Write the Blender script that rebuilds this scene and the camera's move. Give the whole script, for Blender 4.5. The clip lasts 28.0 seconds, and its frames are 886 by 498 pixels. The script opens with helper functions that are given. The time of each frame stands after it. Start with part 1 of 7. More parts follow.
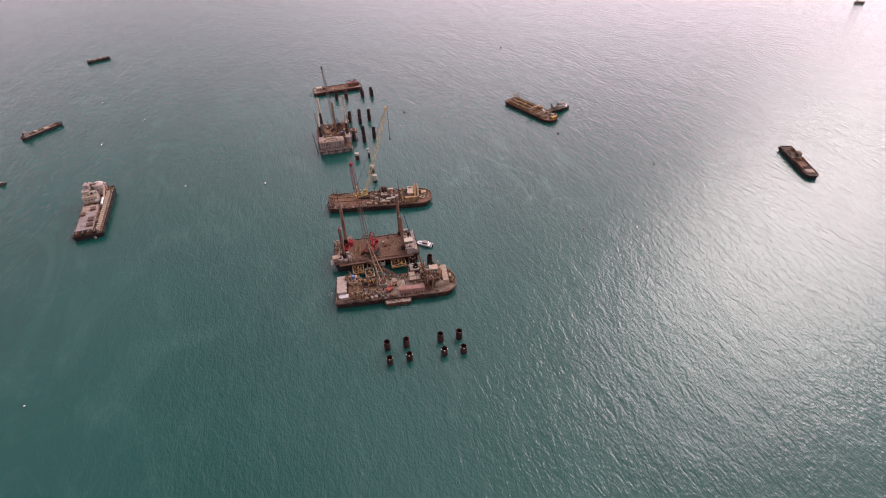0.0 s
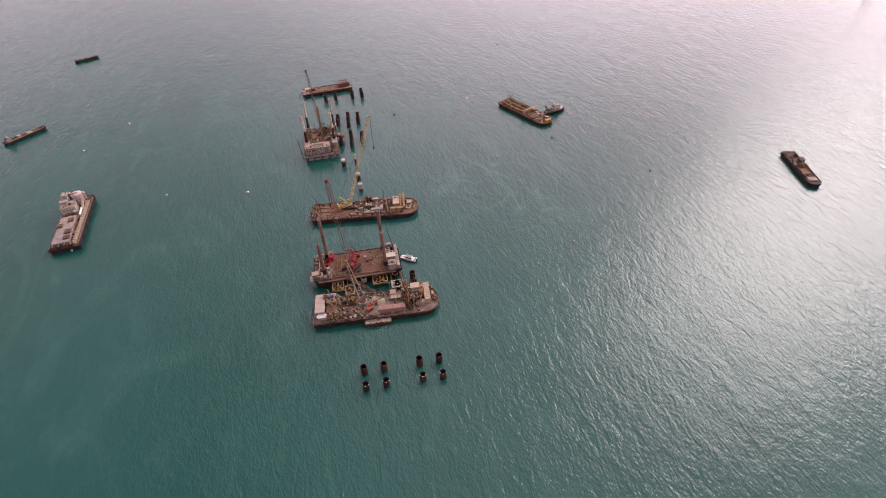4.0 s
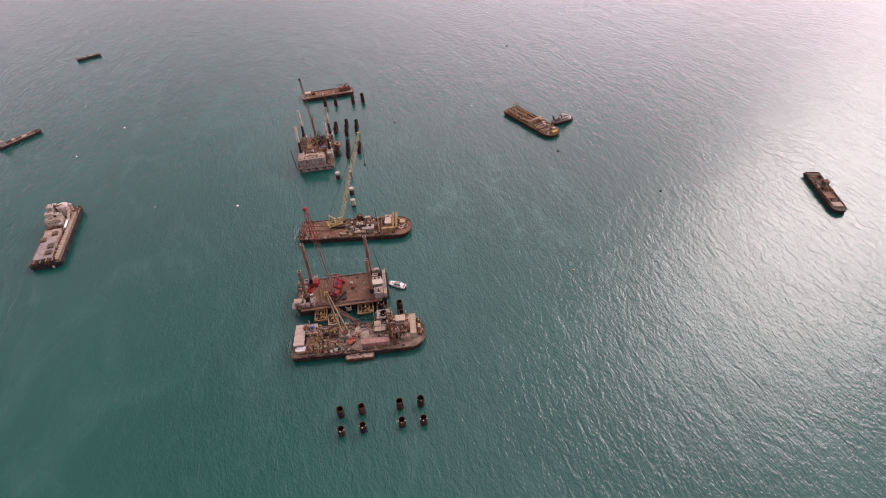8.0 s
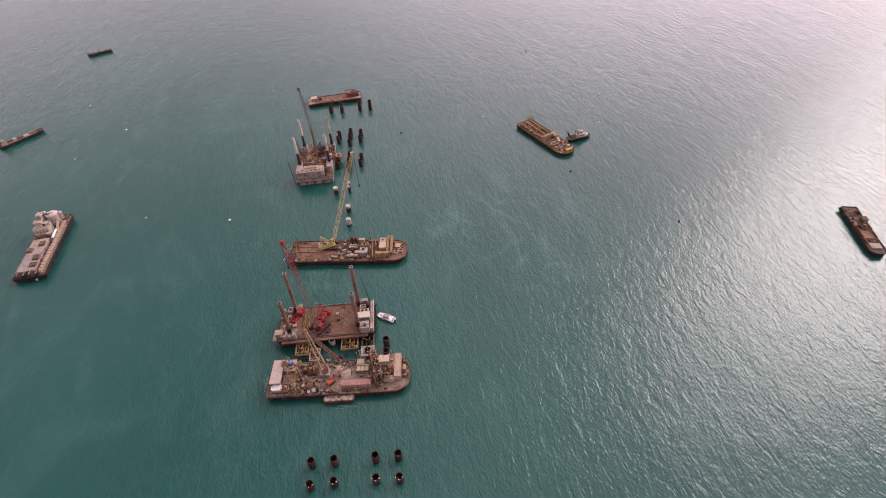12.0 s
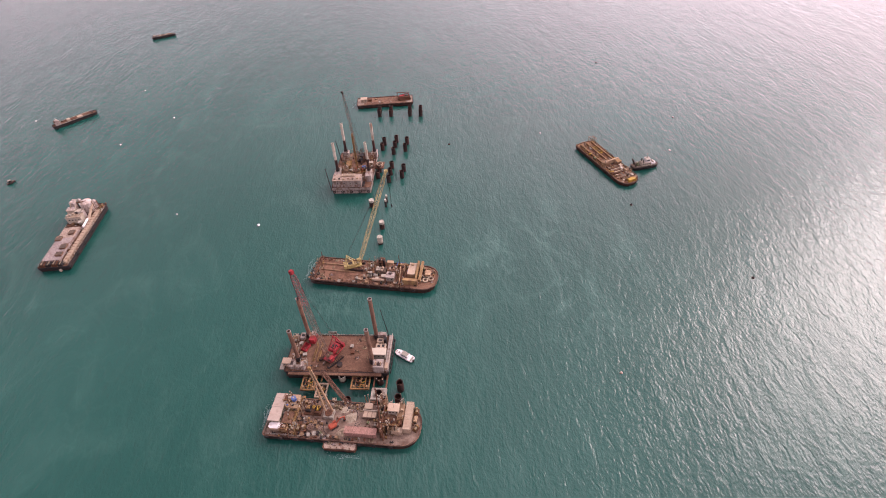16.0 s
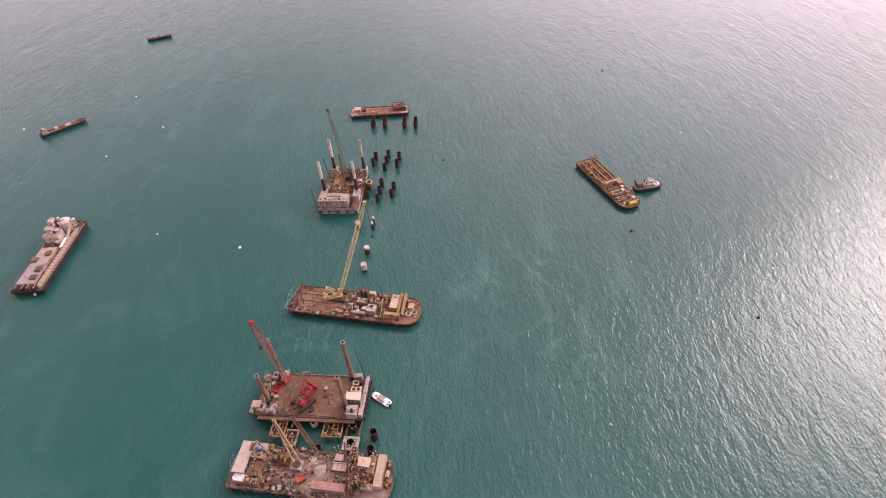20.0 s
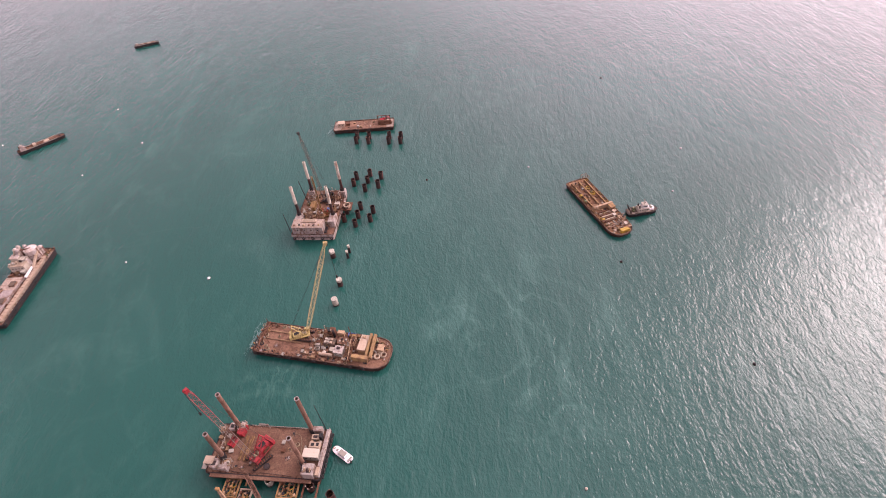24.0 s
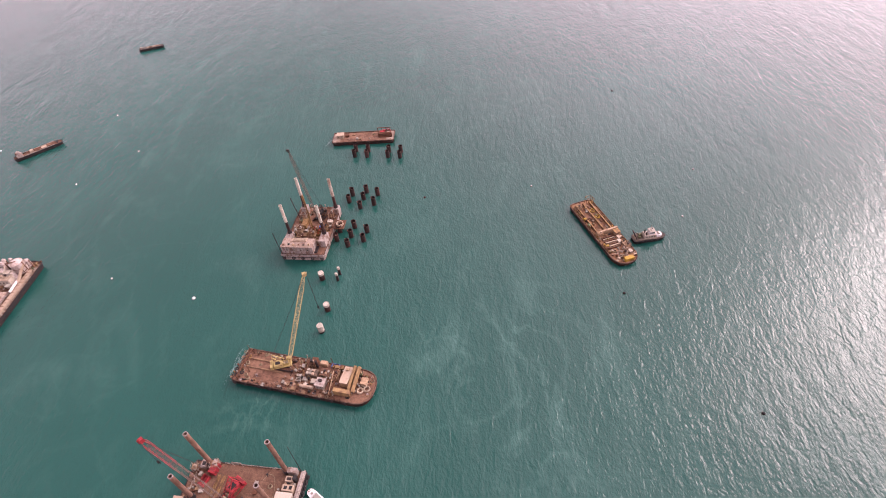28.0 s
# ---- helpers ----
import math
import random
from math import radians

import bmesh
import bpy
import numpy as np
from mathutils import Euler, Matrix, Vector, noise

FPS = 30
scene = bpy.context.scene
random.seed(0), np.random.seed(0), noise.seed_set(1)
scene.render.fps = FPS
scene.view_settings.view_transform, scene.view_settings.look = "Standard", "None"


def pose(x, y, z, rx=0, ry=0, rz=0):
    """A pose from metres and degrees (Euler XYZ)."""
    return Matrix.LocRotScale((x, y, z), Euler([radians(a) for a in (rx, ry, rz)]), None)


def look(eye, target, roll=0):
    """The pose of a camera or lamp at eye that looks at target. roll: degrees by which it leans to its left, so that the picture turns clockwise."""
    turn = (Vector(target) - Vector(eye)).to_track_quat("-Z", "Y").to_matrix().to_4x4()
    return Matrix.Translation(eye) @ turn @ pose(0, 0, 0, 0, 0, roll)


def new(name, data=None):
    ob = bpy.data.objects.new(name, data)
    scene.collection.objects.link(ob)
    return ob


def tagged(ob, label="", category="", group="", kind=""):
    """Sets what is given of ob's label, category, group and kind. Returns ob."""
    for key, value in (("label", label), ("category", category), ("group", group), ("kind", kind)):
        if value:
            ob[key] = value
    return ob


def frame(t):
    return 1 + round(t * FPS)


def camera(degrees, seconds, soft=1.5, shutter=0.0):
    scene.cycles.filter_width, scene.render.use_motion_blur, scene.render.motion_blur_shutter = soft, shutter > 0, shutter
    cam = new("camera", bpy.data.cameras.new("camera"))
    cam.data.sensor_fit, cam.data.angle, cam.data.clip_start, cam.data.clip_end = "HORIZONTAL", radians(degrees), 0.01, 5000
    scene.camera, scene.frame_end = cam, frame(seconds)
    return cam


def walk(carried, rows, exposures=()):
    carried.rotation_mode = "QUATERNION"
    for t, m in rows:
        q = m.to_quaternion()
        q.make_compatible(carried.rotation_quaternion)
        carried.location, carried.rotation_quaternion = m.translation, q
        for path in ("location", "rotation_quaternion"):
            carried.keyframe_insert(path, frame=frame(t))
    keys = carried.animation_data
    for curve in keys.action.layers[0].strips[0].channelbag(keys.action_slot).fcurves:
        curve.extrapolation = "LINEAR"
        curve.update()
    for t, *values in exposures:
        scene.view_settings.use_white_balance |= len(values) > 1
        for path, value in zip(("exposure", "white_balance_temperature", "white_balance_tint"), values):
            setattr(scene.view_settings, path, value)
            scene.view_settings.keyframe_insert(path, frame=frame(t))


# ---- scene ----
cam = camera(80.0, 28.0, soft=1.0)

# seconds, x, y, z, heading, pitch, roll (degrees)
PATH = [
    (0, -13.54, 82.68, 161.23, -12.690, -39.405, -2.029),
    (0.5, -12.52, 83.80, 162.06, -12.502, -39.590, -2.161),
    (1, -11.28, 84.93, 162.73, -12.445, -39.773, -2.110),
    (1.5, -9.80, 86.14, 163.23, -12.372, -39.891, -2.209),
    (2, -8.12, 87.48, 163.58, -12.277, -40.023, -2.221),
    (2.5, -6.23, 89.00, 163.84, -12.131, -40.155, -2.333),
    (3, -4.16, 90.64, 164.06, -12.034, -40.323, -2.425),
    (3.5, -2.02, 92.46, 164.32, -11.876, -40.466, -2.551),
    (5.5, 6.51, 100.46, 165.57, -11.205, -40.998, -3.046),
    (6, 8.56, 102.69, 165.99, -10.885, -41.139, -3.120),
    (6.5, 10.55, 105.08, 166.47, -10.515, -41.272, -3.158),
    (7, 12.54, 107.57, 166.98, -10.232, -41.425, -3.184),
    (7.5, 14.43, 110.18, 167.51, -9.679, -41.589, -3.173),
    (8, 16.43, 112.78, 168.05, -9.146, -41.727, -3.196),
    (8.5, 18.75, 115.24, 168.58, -8.876, -41.900, -3.282),
    (9, 21.06, 117.66, 169.01, -8.733, -42.013, -3.284),
    (9.5, 22.79, 120.21, 169.32, -8.262, -42.141, -3.268),
    (10, 24.07, 122.89, 169.54, -7.218, -42.166, -3.051),
    (10.5, 25.95, 125.39, 169.80, -6.700, -42.254, -3.087),
    (11, 28.45, 127.78, 170.06, -6.673, -42.404, -3.302),
    (11.5, 30.53, 130.60, 169.99, -6.244, -42.524, -3.298),
    (13.5, 35.67, 145.13, 166.36, -2.031, -42.352, -2.628),
    (14, 35.92, 148.87, 165.28, 0.541, -42.285, -2.325),
    (14.5, 36.84, 152.03, 164.73, 1.320, -42.321, -2.269),
    (15, 38.47, 154.86, 164.68, 1.492, -42.445, -2.412),
    (15.5, 40.32, 157.75, 164.85, 1.706, -42.590, -2.630),
    (16, 42.21, 160.63, 165.11, 1.907, -42.756, -2.773),
    (16.5, 44.10, 163.38, 165.47, 2.171, -42.885, -2.890),
    (17, 45.95, 166.05, 165.88, 2.373, -43.054, -3.074),
    (17.5, 47.73, 168.74, 166.39, 2.564, -43.234, -3.210),
    (18, 49.39, 171.42, 166.99, 2.676, -43.364, -3.278),
    (18.5, 50.86, 173.99, 167.64, 2.779, -43.505, -3.346),
    (19, 52.05, 176.44, 168.24, 2.803, -43.599, -3.330),
    (19.5, 52.86, 178.93, 168.70, 2.915, -43.694, -3.229),
    (20, 53.63, 181.64, 169.03, 3.886, -43.815, -3.341),
    (20.5, 55.66, 184.49, 169.64, 3.802, -43.936, -3.443),
    (21, 58.10, 187.46, 170.31, 4.131, -44.137, -3.783),
    (21.5, 60.40, 190.56, 170.75, 4.489, -44.280, -4.035),
    (23.5, 67.74, 202.73, 171.80, 6.369, -44.762, -4.771),
    (24, 69.74, 205.40, 172.10, 6.252, -44.910, -5.004),
    (24.5, 71.45, 208.00, 172.14, 6.359, -44.970, -5.205),
    (25, 72.81, 210.67, 171.79, 6.361, -44.964, -5.328),
    (25.5, 74.09, 213.19, 171.64, 6.408, -44.985, -5.400),
    (26, 75.04, 215.68, 171.76, 6.420, -45.032, -5.393),
    (26.5, 75.49, 218.18, 172.02, 8.570, -44.850, -5.408),
    (27, 76.22, 220.02, 172.19, 8.868, -44.904, -5.307),
    (27.5, 77.20, 221.24, 172.17, 8.982, -44.929, -5.337),
    (28, 78.18, 222.07, 171.94, 8.615, -44.976, -5.369),
]


def flight(x, y, z, heading, pitch, roll):
    return pose(x, y, z, 90 + pitch, 0, heading) @ pose(0, 0, 0, 0, 0, roll)


walk(cam, [(t, flight(*row)) for t, *row in PATH], exposures=[(0, -0.68, 6500, 12), (10, -0.58, 6550, 13), (13.5, -0.52, 6600, 14), (15, -0.34, 6650, 15), (20, -0.20, 6650, 18), (28, -0.05, 6700, 21)])

# ---------------------------------------------------------------- light
SUN_ELEVATION, SUN_AZIMUTH = 36.5, 54.0      # azimuth from +y towards +x

world = bpy.data.worlds.new("hazy_sky")
scene.world = world
world.use_nodes = True
wn, wl = world.node_tree.nodes, world.node_tree.links
wn.clear()
sky = wn.new("ShaderNodeTexSky")
sky.sky_type = "NISHITA"
sky.sun_disc = False
sky.sun_elevation = radians(SUN_ELEVATION)
sky.sun_rotation = radians(SUN_AZIMUTH)
sky.air_density, sky.dust_density, sky.ozone_density = 1.0, 6.0, 1.0
haze = wn.new("ShaderNodeMixRGB")
haze.inputs["Fac"].default_value = 0.65
# haze: brighter towards the horizon
way = wn.new("ShaderNodeTexCoord")
split = wn.new("ShaderNodeSeparateXYZ")
rise = wn.new("ShaderNodeMapRange")
rise.inputs["From Min"].default_value, rise.inputs["From Max"].default_value = 0.1, 1.0
veil = wn.new("ShaderNodeMixRGB")
veil.inputs["Color1"].default_value = (32.0, 25.0, 28.6, 1)
veil.inputs["Color2"].default_value = (10.0, 8.8, 9.6, 1)
wl.new(way.outputs["Generated"], split.inputs[0])
wl.new(split.outputs["Z"], rise.inputs["Value"])
wl.new(rise.outputs[0], veil.inputs["Fac"])
# the bright aureole that the haze spreads round the sun
towards = wn.new("ShaderNodeVectorMath")
towards.operation = "DOT_PRODUCT"
towards.inputs[1].default_value = (math.sin(radians(SUN_AZIMUTH)) * math.cos(radians(SUN_ELEVATION)),
                                   math.cos(radians(SUN_AZIMUTH)) * math.cos(radians(SUN_ELEVATION)), math.sin(radians(SUN_ELEVATION)))
wl.new(way.outputs["Generated"], towards.inputs[0])
spread = wn.new("ShaderNodeMapRange")
spread.interpolation_type = "SMOOTHERSTEP"
spread.inputs["From Min"].default_value, spread.inputs["From Max"].default_value = 0.34, 1.0
wl.new(towards.outputs["Value"], spread.inputs["Value"])
glow = wn.new("ShaderNodeMixRGB")
glow.blend_type = "ADD"
glow.inputs["Color2"].default_value = (50.0, 38.2, 43.6, 1)
wl.new(spread.outputs[0], glow.inputs["Fac"])
wl.new(veil.outputs[0], glow.inputs["Color1"])
wl.new(glow.outputs[0], haze.inputs["Color2"])
back = wn.new("ShaderNodeBackground")
back.inputs["Strength"].default_value = 0.1
out = wn.new("ShaderNodeOutputWorld")
wl.new(sky.outputs["Color"], haze.inputs["Color1"])
wl.new(haze.outputs["Color"], back.inputs["Color"])
wl.new(back.outputs["Background"], out.inputs["Surface"])

sun_data = bpy.data.lights.new("sun", "SUN")
sun_data.energy, sun_data.angle, sun_data.color = 2.7, radians(22), (1.0, 0.888, 0.875)
sun = new("sun", sun_data)
_e, _a = radians(SUN_ELEVATION), radians(SUN_AZIMUTH)
sun.matrix_world = look((300 * math.sin(_a), 300 * math.cos(_a), 300 * math.tan(_e)), (0, 0, 0))


# ---------------------------------------------------------------- materials
COLOUR_SCALE = 0.80     # dims every base colour alike, standing in for weaker light on things


def material(name, base, second=None, amount=0.5, rough=0.7, metal=0.0, coarse=0.35, fine=4.0, streak=1.0, bump=0.15,
             vary=0.14, dark=0.45):
    """Weathered surface: base colour, patches of a second colour at two scales, fine grain, bump and piece-to-piece variation."""
    m = bpy.data.materials.new(name)
    m.use_nodes = True
    n, l = m.node_tree.nodes, m.node_tree.links
    base, second = [c * COLOUR_SCALE for c in base], [c * COLOUR_SCALE for c in second or [c * 0.6 for c in base]]
    bsdf = n["Principled BSDF"]
    bsdf.inputs["Metallic"].default_value = metal
    bsdf.inputs["Specular IOR Level"].default_value = 0.2
    co = n.new("ShaderNodeTexCoord")
    info = n.new("ShaderNodeObjectInfo")
    shift = n.new("ShaderNodeVectorMath")
    shift.operation = "MULTIPLY_ADD"
    comb = n.new("ShaderNodeCombineXYZ")
    for k in "XYZ":
        l.new(info.outputs["Random"], comb.inputs[k])
    l.new(comb.outputs[0], shift.inputs[0])
    shift.inputs[1].default_value = (37, 53, 11)
    l.new(co.outputs["Object"], shift.inputs[2])
    squash = n.new("ShaderNodeMapping")
    squash.inputs["Scale"].default_value = (1, 1, streak)
    l.new(shift.outputs[0], squash.inputs["Vector"])
    big, small = n.new("ShaderNodeTexNoise"), n.new("ShaderNodeTexNoise")
    for tex, scale, detail in ((big, coarse, 6), (small, fine, 4)):
        tex.inputs["Scale"].default_value, tex.inputs["Detail"].default_value = scale, detail
        tex.inputs["Roughness"].default_value = 0.65
        l.new(squash.outputs[0], tex.inputs["Vector"])
    ramp = n.new("ShaderNodeMapRange")
    ramp.inputs["From Min"].default_value = 0.62 - 0.3 * amount
    ramp.inputs["From Max"].default_value = 0.72 - 0.2 * amount
    l.new(big.outputs["Fac"], ramp.inputs["Value"])
    mix = n.new("ShaderNodeMixRGB")
    mix.inputs["Color1"].default_value = (*base, 1)
    mix.inputs["Color2"].default_value = (*second, 1)
    l.new(ramp.outputs[0], mix.inputs["Fac"])
    grain = n.new("ShaderNodeMapRange")
    grain.inputs["From Min"].default_value, grain.inputs["From Max"].default_value = 0.3, 0.7
    grain.inputs["To Min"].default_value, grain.inputs["To Max"].default_value = 1 - dark, 1 + dark * 0.6
    l.new(small.outputs["Fac"], grain.inputs["Value"])
    each = n.new("ShaderNodeMapRange")
    each.inputs["To Min"].default_value, each.inputs["To Max"].default_value = 1 - vary, 1 + vary
    l.new(info.outputs["Random"], each.inputs["Value"])
    both = n.new("ShaderNodeMath")
    both.operation = "MULTIPLY"
    l.new(grain.outputs[0], both.inputs[0])
    l.new(each.outputs[0], both.inputs[1])
    shade = n.new("ShaderNodeVectorMath")
    shade.operation = "SCALE"
    l.new(mix.outputs[0], shade.inputs[0])
    l.new(both.outputs[0], shade.inputs["Scale"])
    l.new(shade.outputs[0], bsdf.inputs["Base Color"])
    rr = n.new("ShaderNodeMapRange")
    rr.inputs["To Min"].default_value, rr.inputs["To Max"].default_value = max(0.05, rough - 0.12), min(1, rough + 0.15)
    l.new(small.outputs["Fac"], rr.inputs["Value"])
    l.new(rr.outputs[0], bsdf.inputs["Roughness"])
    if bump:
        b = n.new("ShaderNodeBump")
        b.inputs["Strength"].default_value, b.inputs["Distance"].default_value = bump, 0.05
        l.new(small.outputs["Fac"], b.inputs["Height"])
        l.new(b.outputs[0], bsdf.inputs["Normal"])
    return m


RUST = (0.129, 0.0587, 0.0328)
M = dict(
    hull_black=material("hull_black", (0.026, 0.023, 0.023), (0.045, 0.028, 0.024), 0.35, 0.75, streak=0.3),
    hull_red=material("hull_red", (0.052, 0.025, 0.017), (0.024, 0.016, 0.013), 0.6, 0.8, streak=0.3),
    deck_rust=material("deck_rust", (0.215, 0.122, 0.078), (0.12, 0.064, 0.041), 0.55, 0.85, coarse=0.18, fine=1.2, vary=0.08, dark=0.35),
    deck_dark=material("deck_dark", (0.142, 0.0783, 0.0507), (0.198, 0.12, 0.078), 0.45, 0.85, coarse=0.2, fine=2.2, vary=0.05),
    deck_pale=material("deck_pale", (0.245, 0.185, 0.145), (0.115, 0.07, 0.05), 0.55, 0.85, coarse=0.25, fine=2.0, vary=0.05),
    deck_grey=material("deck_grey", (0.31, 0.265, 0.245), (0.2, 0.14, 0.115), 0.4, 0.85, coarse=0.2, fine=2.0, vary=0.05),
    rust=material("rusty_steel", RUST, (0.086, 0.0445, 0.0273), 0.5, 0.8, coarse=0.6, fine=5),
    rust_pink=material("rusty_tube", (0.232, 0.138, 0.0975), (0.138, 0.0757, 0.0507), 0.5, 0.75, coarse=0.5, streak=0.4),
    pile=material("tarred_steel", (0.034, 0.021, 0.019), (0.068, 0.03, 0.024), 0.5, 0.7, coarse=0.5, streak=0.4),
    black=material("black_steel", (0.025, 0.024, 0.024), (0.06, 0.04, 0.035), 0.4, 0.6),
    white=material("white_paint", (0.43, 0.383, 0.308), (0.292, 0.214, 0.148), 0.28, 0.5, streak=0.35, dark=0.15),
    bright=material("bright_white_paint", (0.8, 0.77, 0.76), (0.6, 0.55, 0.52), 0.15, 0.4, dark=0.1),
    cream=material("cream_paint", (0.40, 0.315, 0.23), (0.33, 0.23, 0.155), 0.3, 0.6, streak=0.35, dark=0.2),
    grey=material("grey_paint", (0.31, 0.289, 0.242), (0.172, 0.12, 0.0858), 0.35, 0.65, streak=0.3, dark=0.22),
    ramp=material("ochre_girder_paint", (0.33, 0.215, 0.1), (0.2, 0.12, 0.065), 0.45, 0.7, streak=0.4, dark=0.3),
    tan=material("tan_paint", (0.41, 0.29, 0.18), (0.27, 0.165, 0.1), 0.35, 0.65, streak=0.4),
    yellow=material("yellow_paint", (0.387, 0.249, 0.039), (0.172, 0.0979, 0.0351), 0.35, 0.55),
    lime=material("pale_yellow_paint", (0.46, 0.37, 0.15), (0.26, 0.18, 0.08), 0.3, 0.55),
    ochre=material("ochre_steel", (0.28, 0.17, 0.07), (0.13, 0.075, 0.04), 0.45, 0.7),
    red=material("red_paint", (0.36, 0.034, 0.042), (0.15, 0.035, 0.033), 0.5, 0.6, dark=0.3),
    red_boom=material("faded_red_steel", (0.34, 0.06, 0.065), (0.22, 0.09, 0.08), 0.45, 0.7, coarse=0.3),
    worn_edge=material("worn_edge_steel", (0.17, 0.105, 0.075), (0.055, 0.032, 0.024), 0.6, 0.85, coarse=0.45, fine=2.5, dark=0.35),
    orange=material("orange_paint", (0.344, 0.0757, 0.0429), (0.215, 0.0712, 0.039), 0.25, 0.5),
    blue=material("blue_paint", (0.10, 0.18, 0.42), (0.2, 0.2, 0.25), 0.25, 0.55),
    green=material("olive_paint", (0.12, 0.142, 0.0702), (0.172, 0.107, 0.0624), 0.4, 0.65),
    concrete=material("concrete", (0.447, 0.427, 0.351), (0.31, 0.276, 0.218), 0.4, 0.9),
    pale_tube=material("whitewashed_tube", (0.568, 0.534, 0.437), (0.31, 0.178, 0.117), 0.35, 0.7, coarse=0.5, streak=0.3),
    timber=material("timber", (0.275, 0.178, 0.101), (0.155, 0.0979, 0.0624), 0.5, 0.85, fine=6),
    rubber=material("rubber", (0.03, 0.03, 0.03), (0.07, 0.06, 0.055), 0.5, 0.85),
    rope=material("rope", (0.284, 0.24, 0.156), (0.172, 0.134, 0.0858), 0.5, 0.95),
    cargo=material("aggregate", (0.361, 0.311, 0.234), (0.258, 0.205, 0.148), 0.5, 0.95, fine=9, bump=0.6),
    container_rust=material("terracotta_paint", (0.36, 0.21, 0.17), (0.25, 0.14, 0.11), 0.4, 0.65, streak=0.3),
    canvas=material("faded_canvas", (0.361, 0.294, 0.211), (0.258, 0.196, 0.14), 0.4, 0.95, bump=0.5),
    boom_grey=material("weathered_red_steel", (0.163, 0.129, 0.105), (0.224, 0.089, 0.0663), 0.5, 0.7, coarse=0.15),
    boom_ochre=material("ochre_boom_steel", (0.56, 0.44, 0.2), (0.42, 0.30, 0.15), 0.4, 0.65),
    deck_black=material("grimy_deck", (0.086, 0.0668, 0.0515), (0.172, 0.116, 0.078), 0.4, 0.85, coarse=0.3, fine=2.5),
    deck_orange=material("orange_rust_deck", (0.258, 0.142, 0.078), (0.146, 0.0757, 0.0429), 0.5, 0.85, coarse=0.25, fine=2.2, vary=0.05),
    deck_chalk=material("chalky_deck", (0.378, 0.303, 0.242), (0.224, 0.142, 0.101), 0.4, 0.85, coarse=0.4, fine=2.5, vary=0.05),
    foam=material("foam", (0.15, 0.25, 0.23), (0.07, 0.15, 0.13), 0.5, 0.8),
    boom_dark=material("dark_boom_steel", (0.138, 0.116, 0.0936), (0.258, 0.196, 0.14), 0.4, 0.7),
    roof_beige=material("roof_felt", (0.36, 0.3, 0.25), (0.29, 0.225, 0.18), 0.4, 0.8, coarse=0.5, bump=0.05, dark=0.12),
    dirty_white=material("rust_streaked_paint", (0.36, 0.315, 0.28), (0.17, 0.105, 0.075), 0.5, 0.7, coarse=0.7, fine=3, streak=0.3, dark=0.3),
    silo=material("silo_paint", (0.50, 0.44, 0.40), (0.32, 0.24, 0.19), 0.5, 0.6, streak=0.25),
)


def glass_material():
    m = bpy.data.materials.new("dark_window_glass")
    m.use_nodes = True
    b = m.node_tree.nodes["Principled BSDF"]
    b.inputs["Base Color"].default_value = (0.02, 0.03, 0.035, 1)
    b.inputs["Roughness"].default_value = 0.08
    return m


M["glass"] = glass_material()


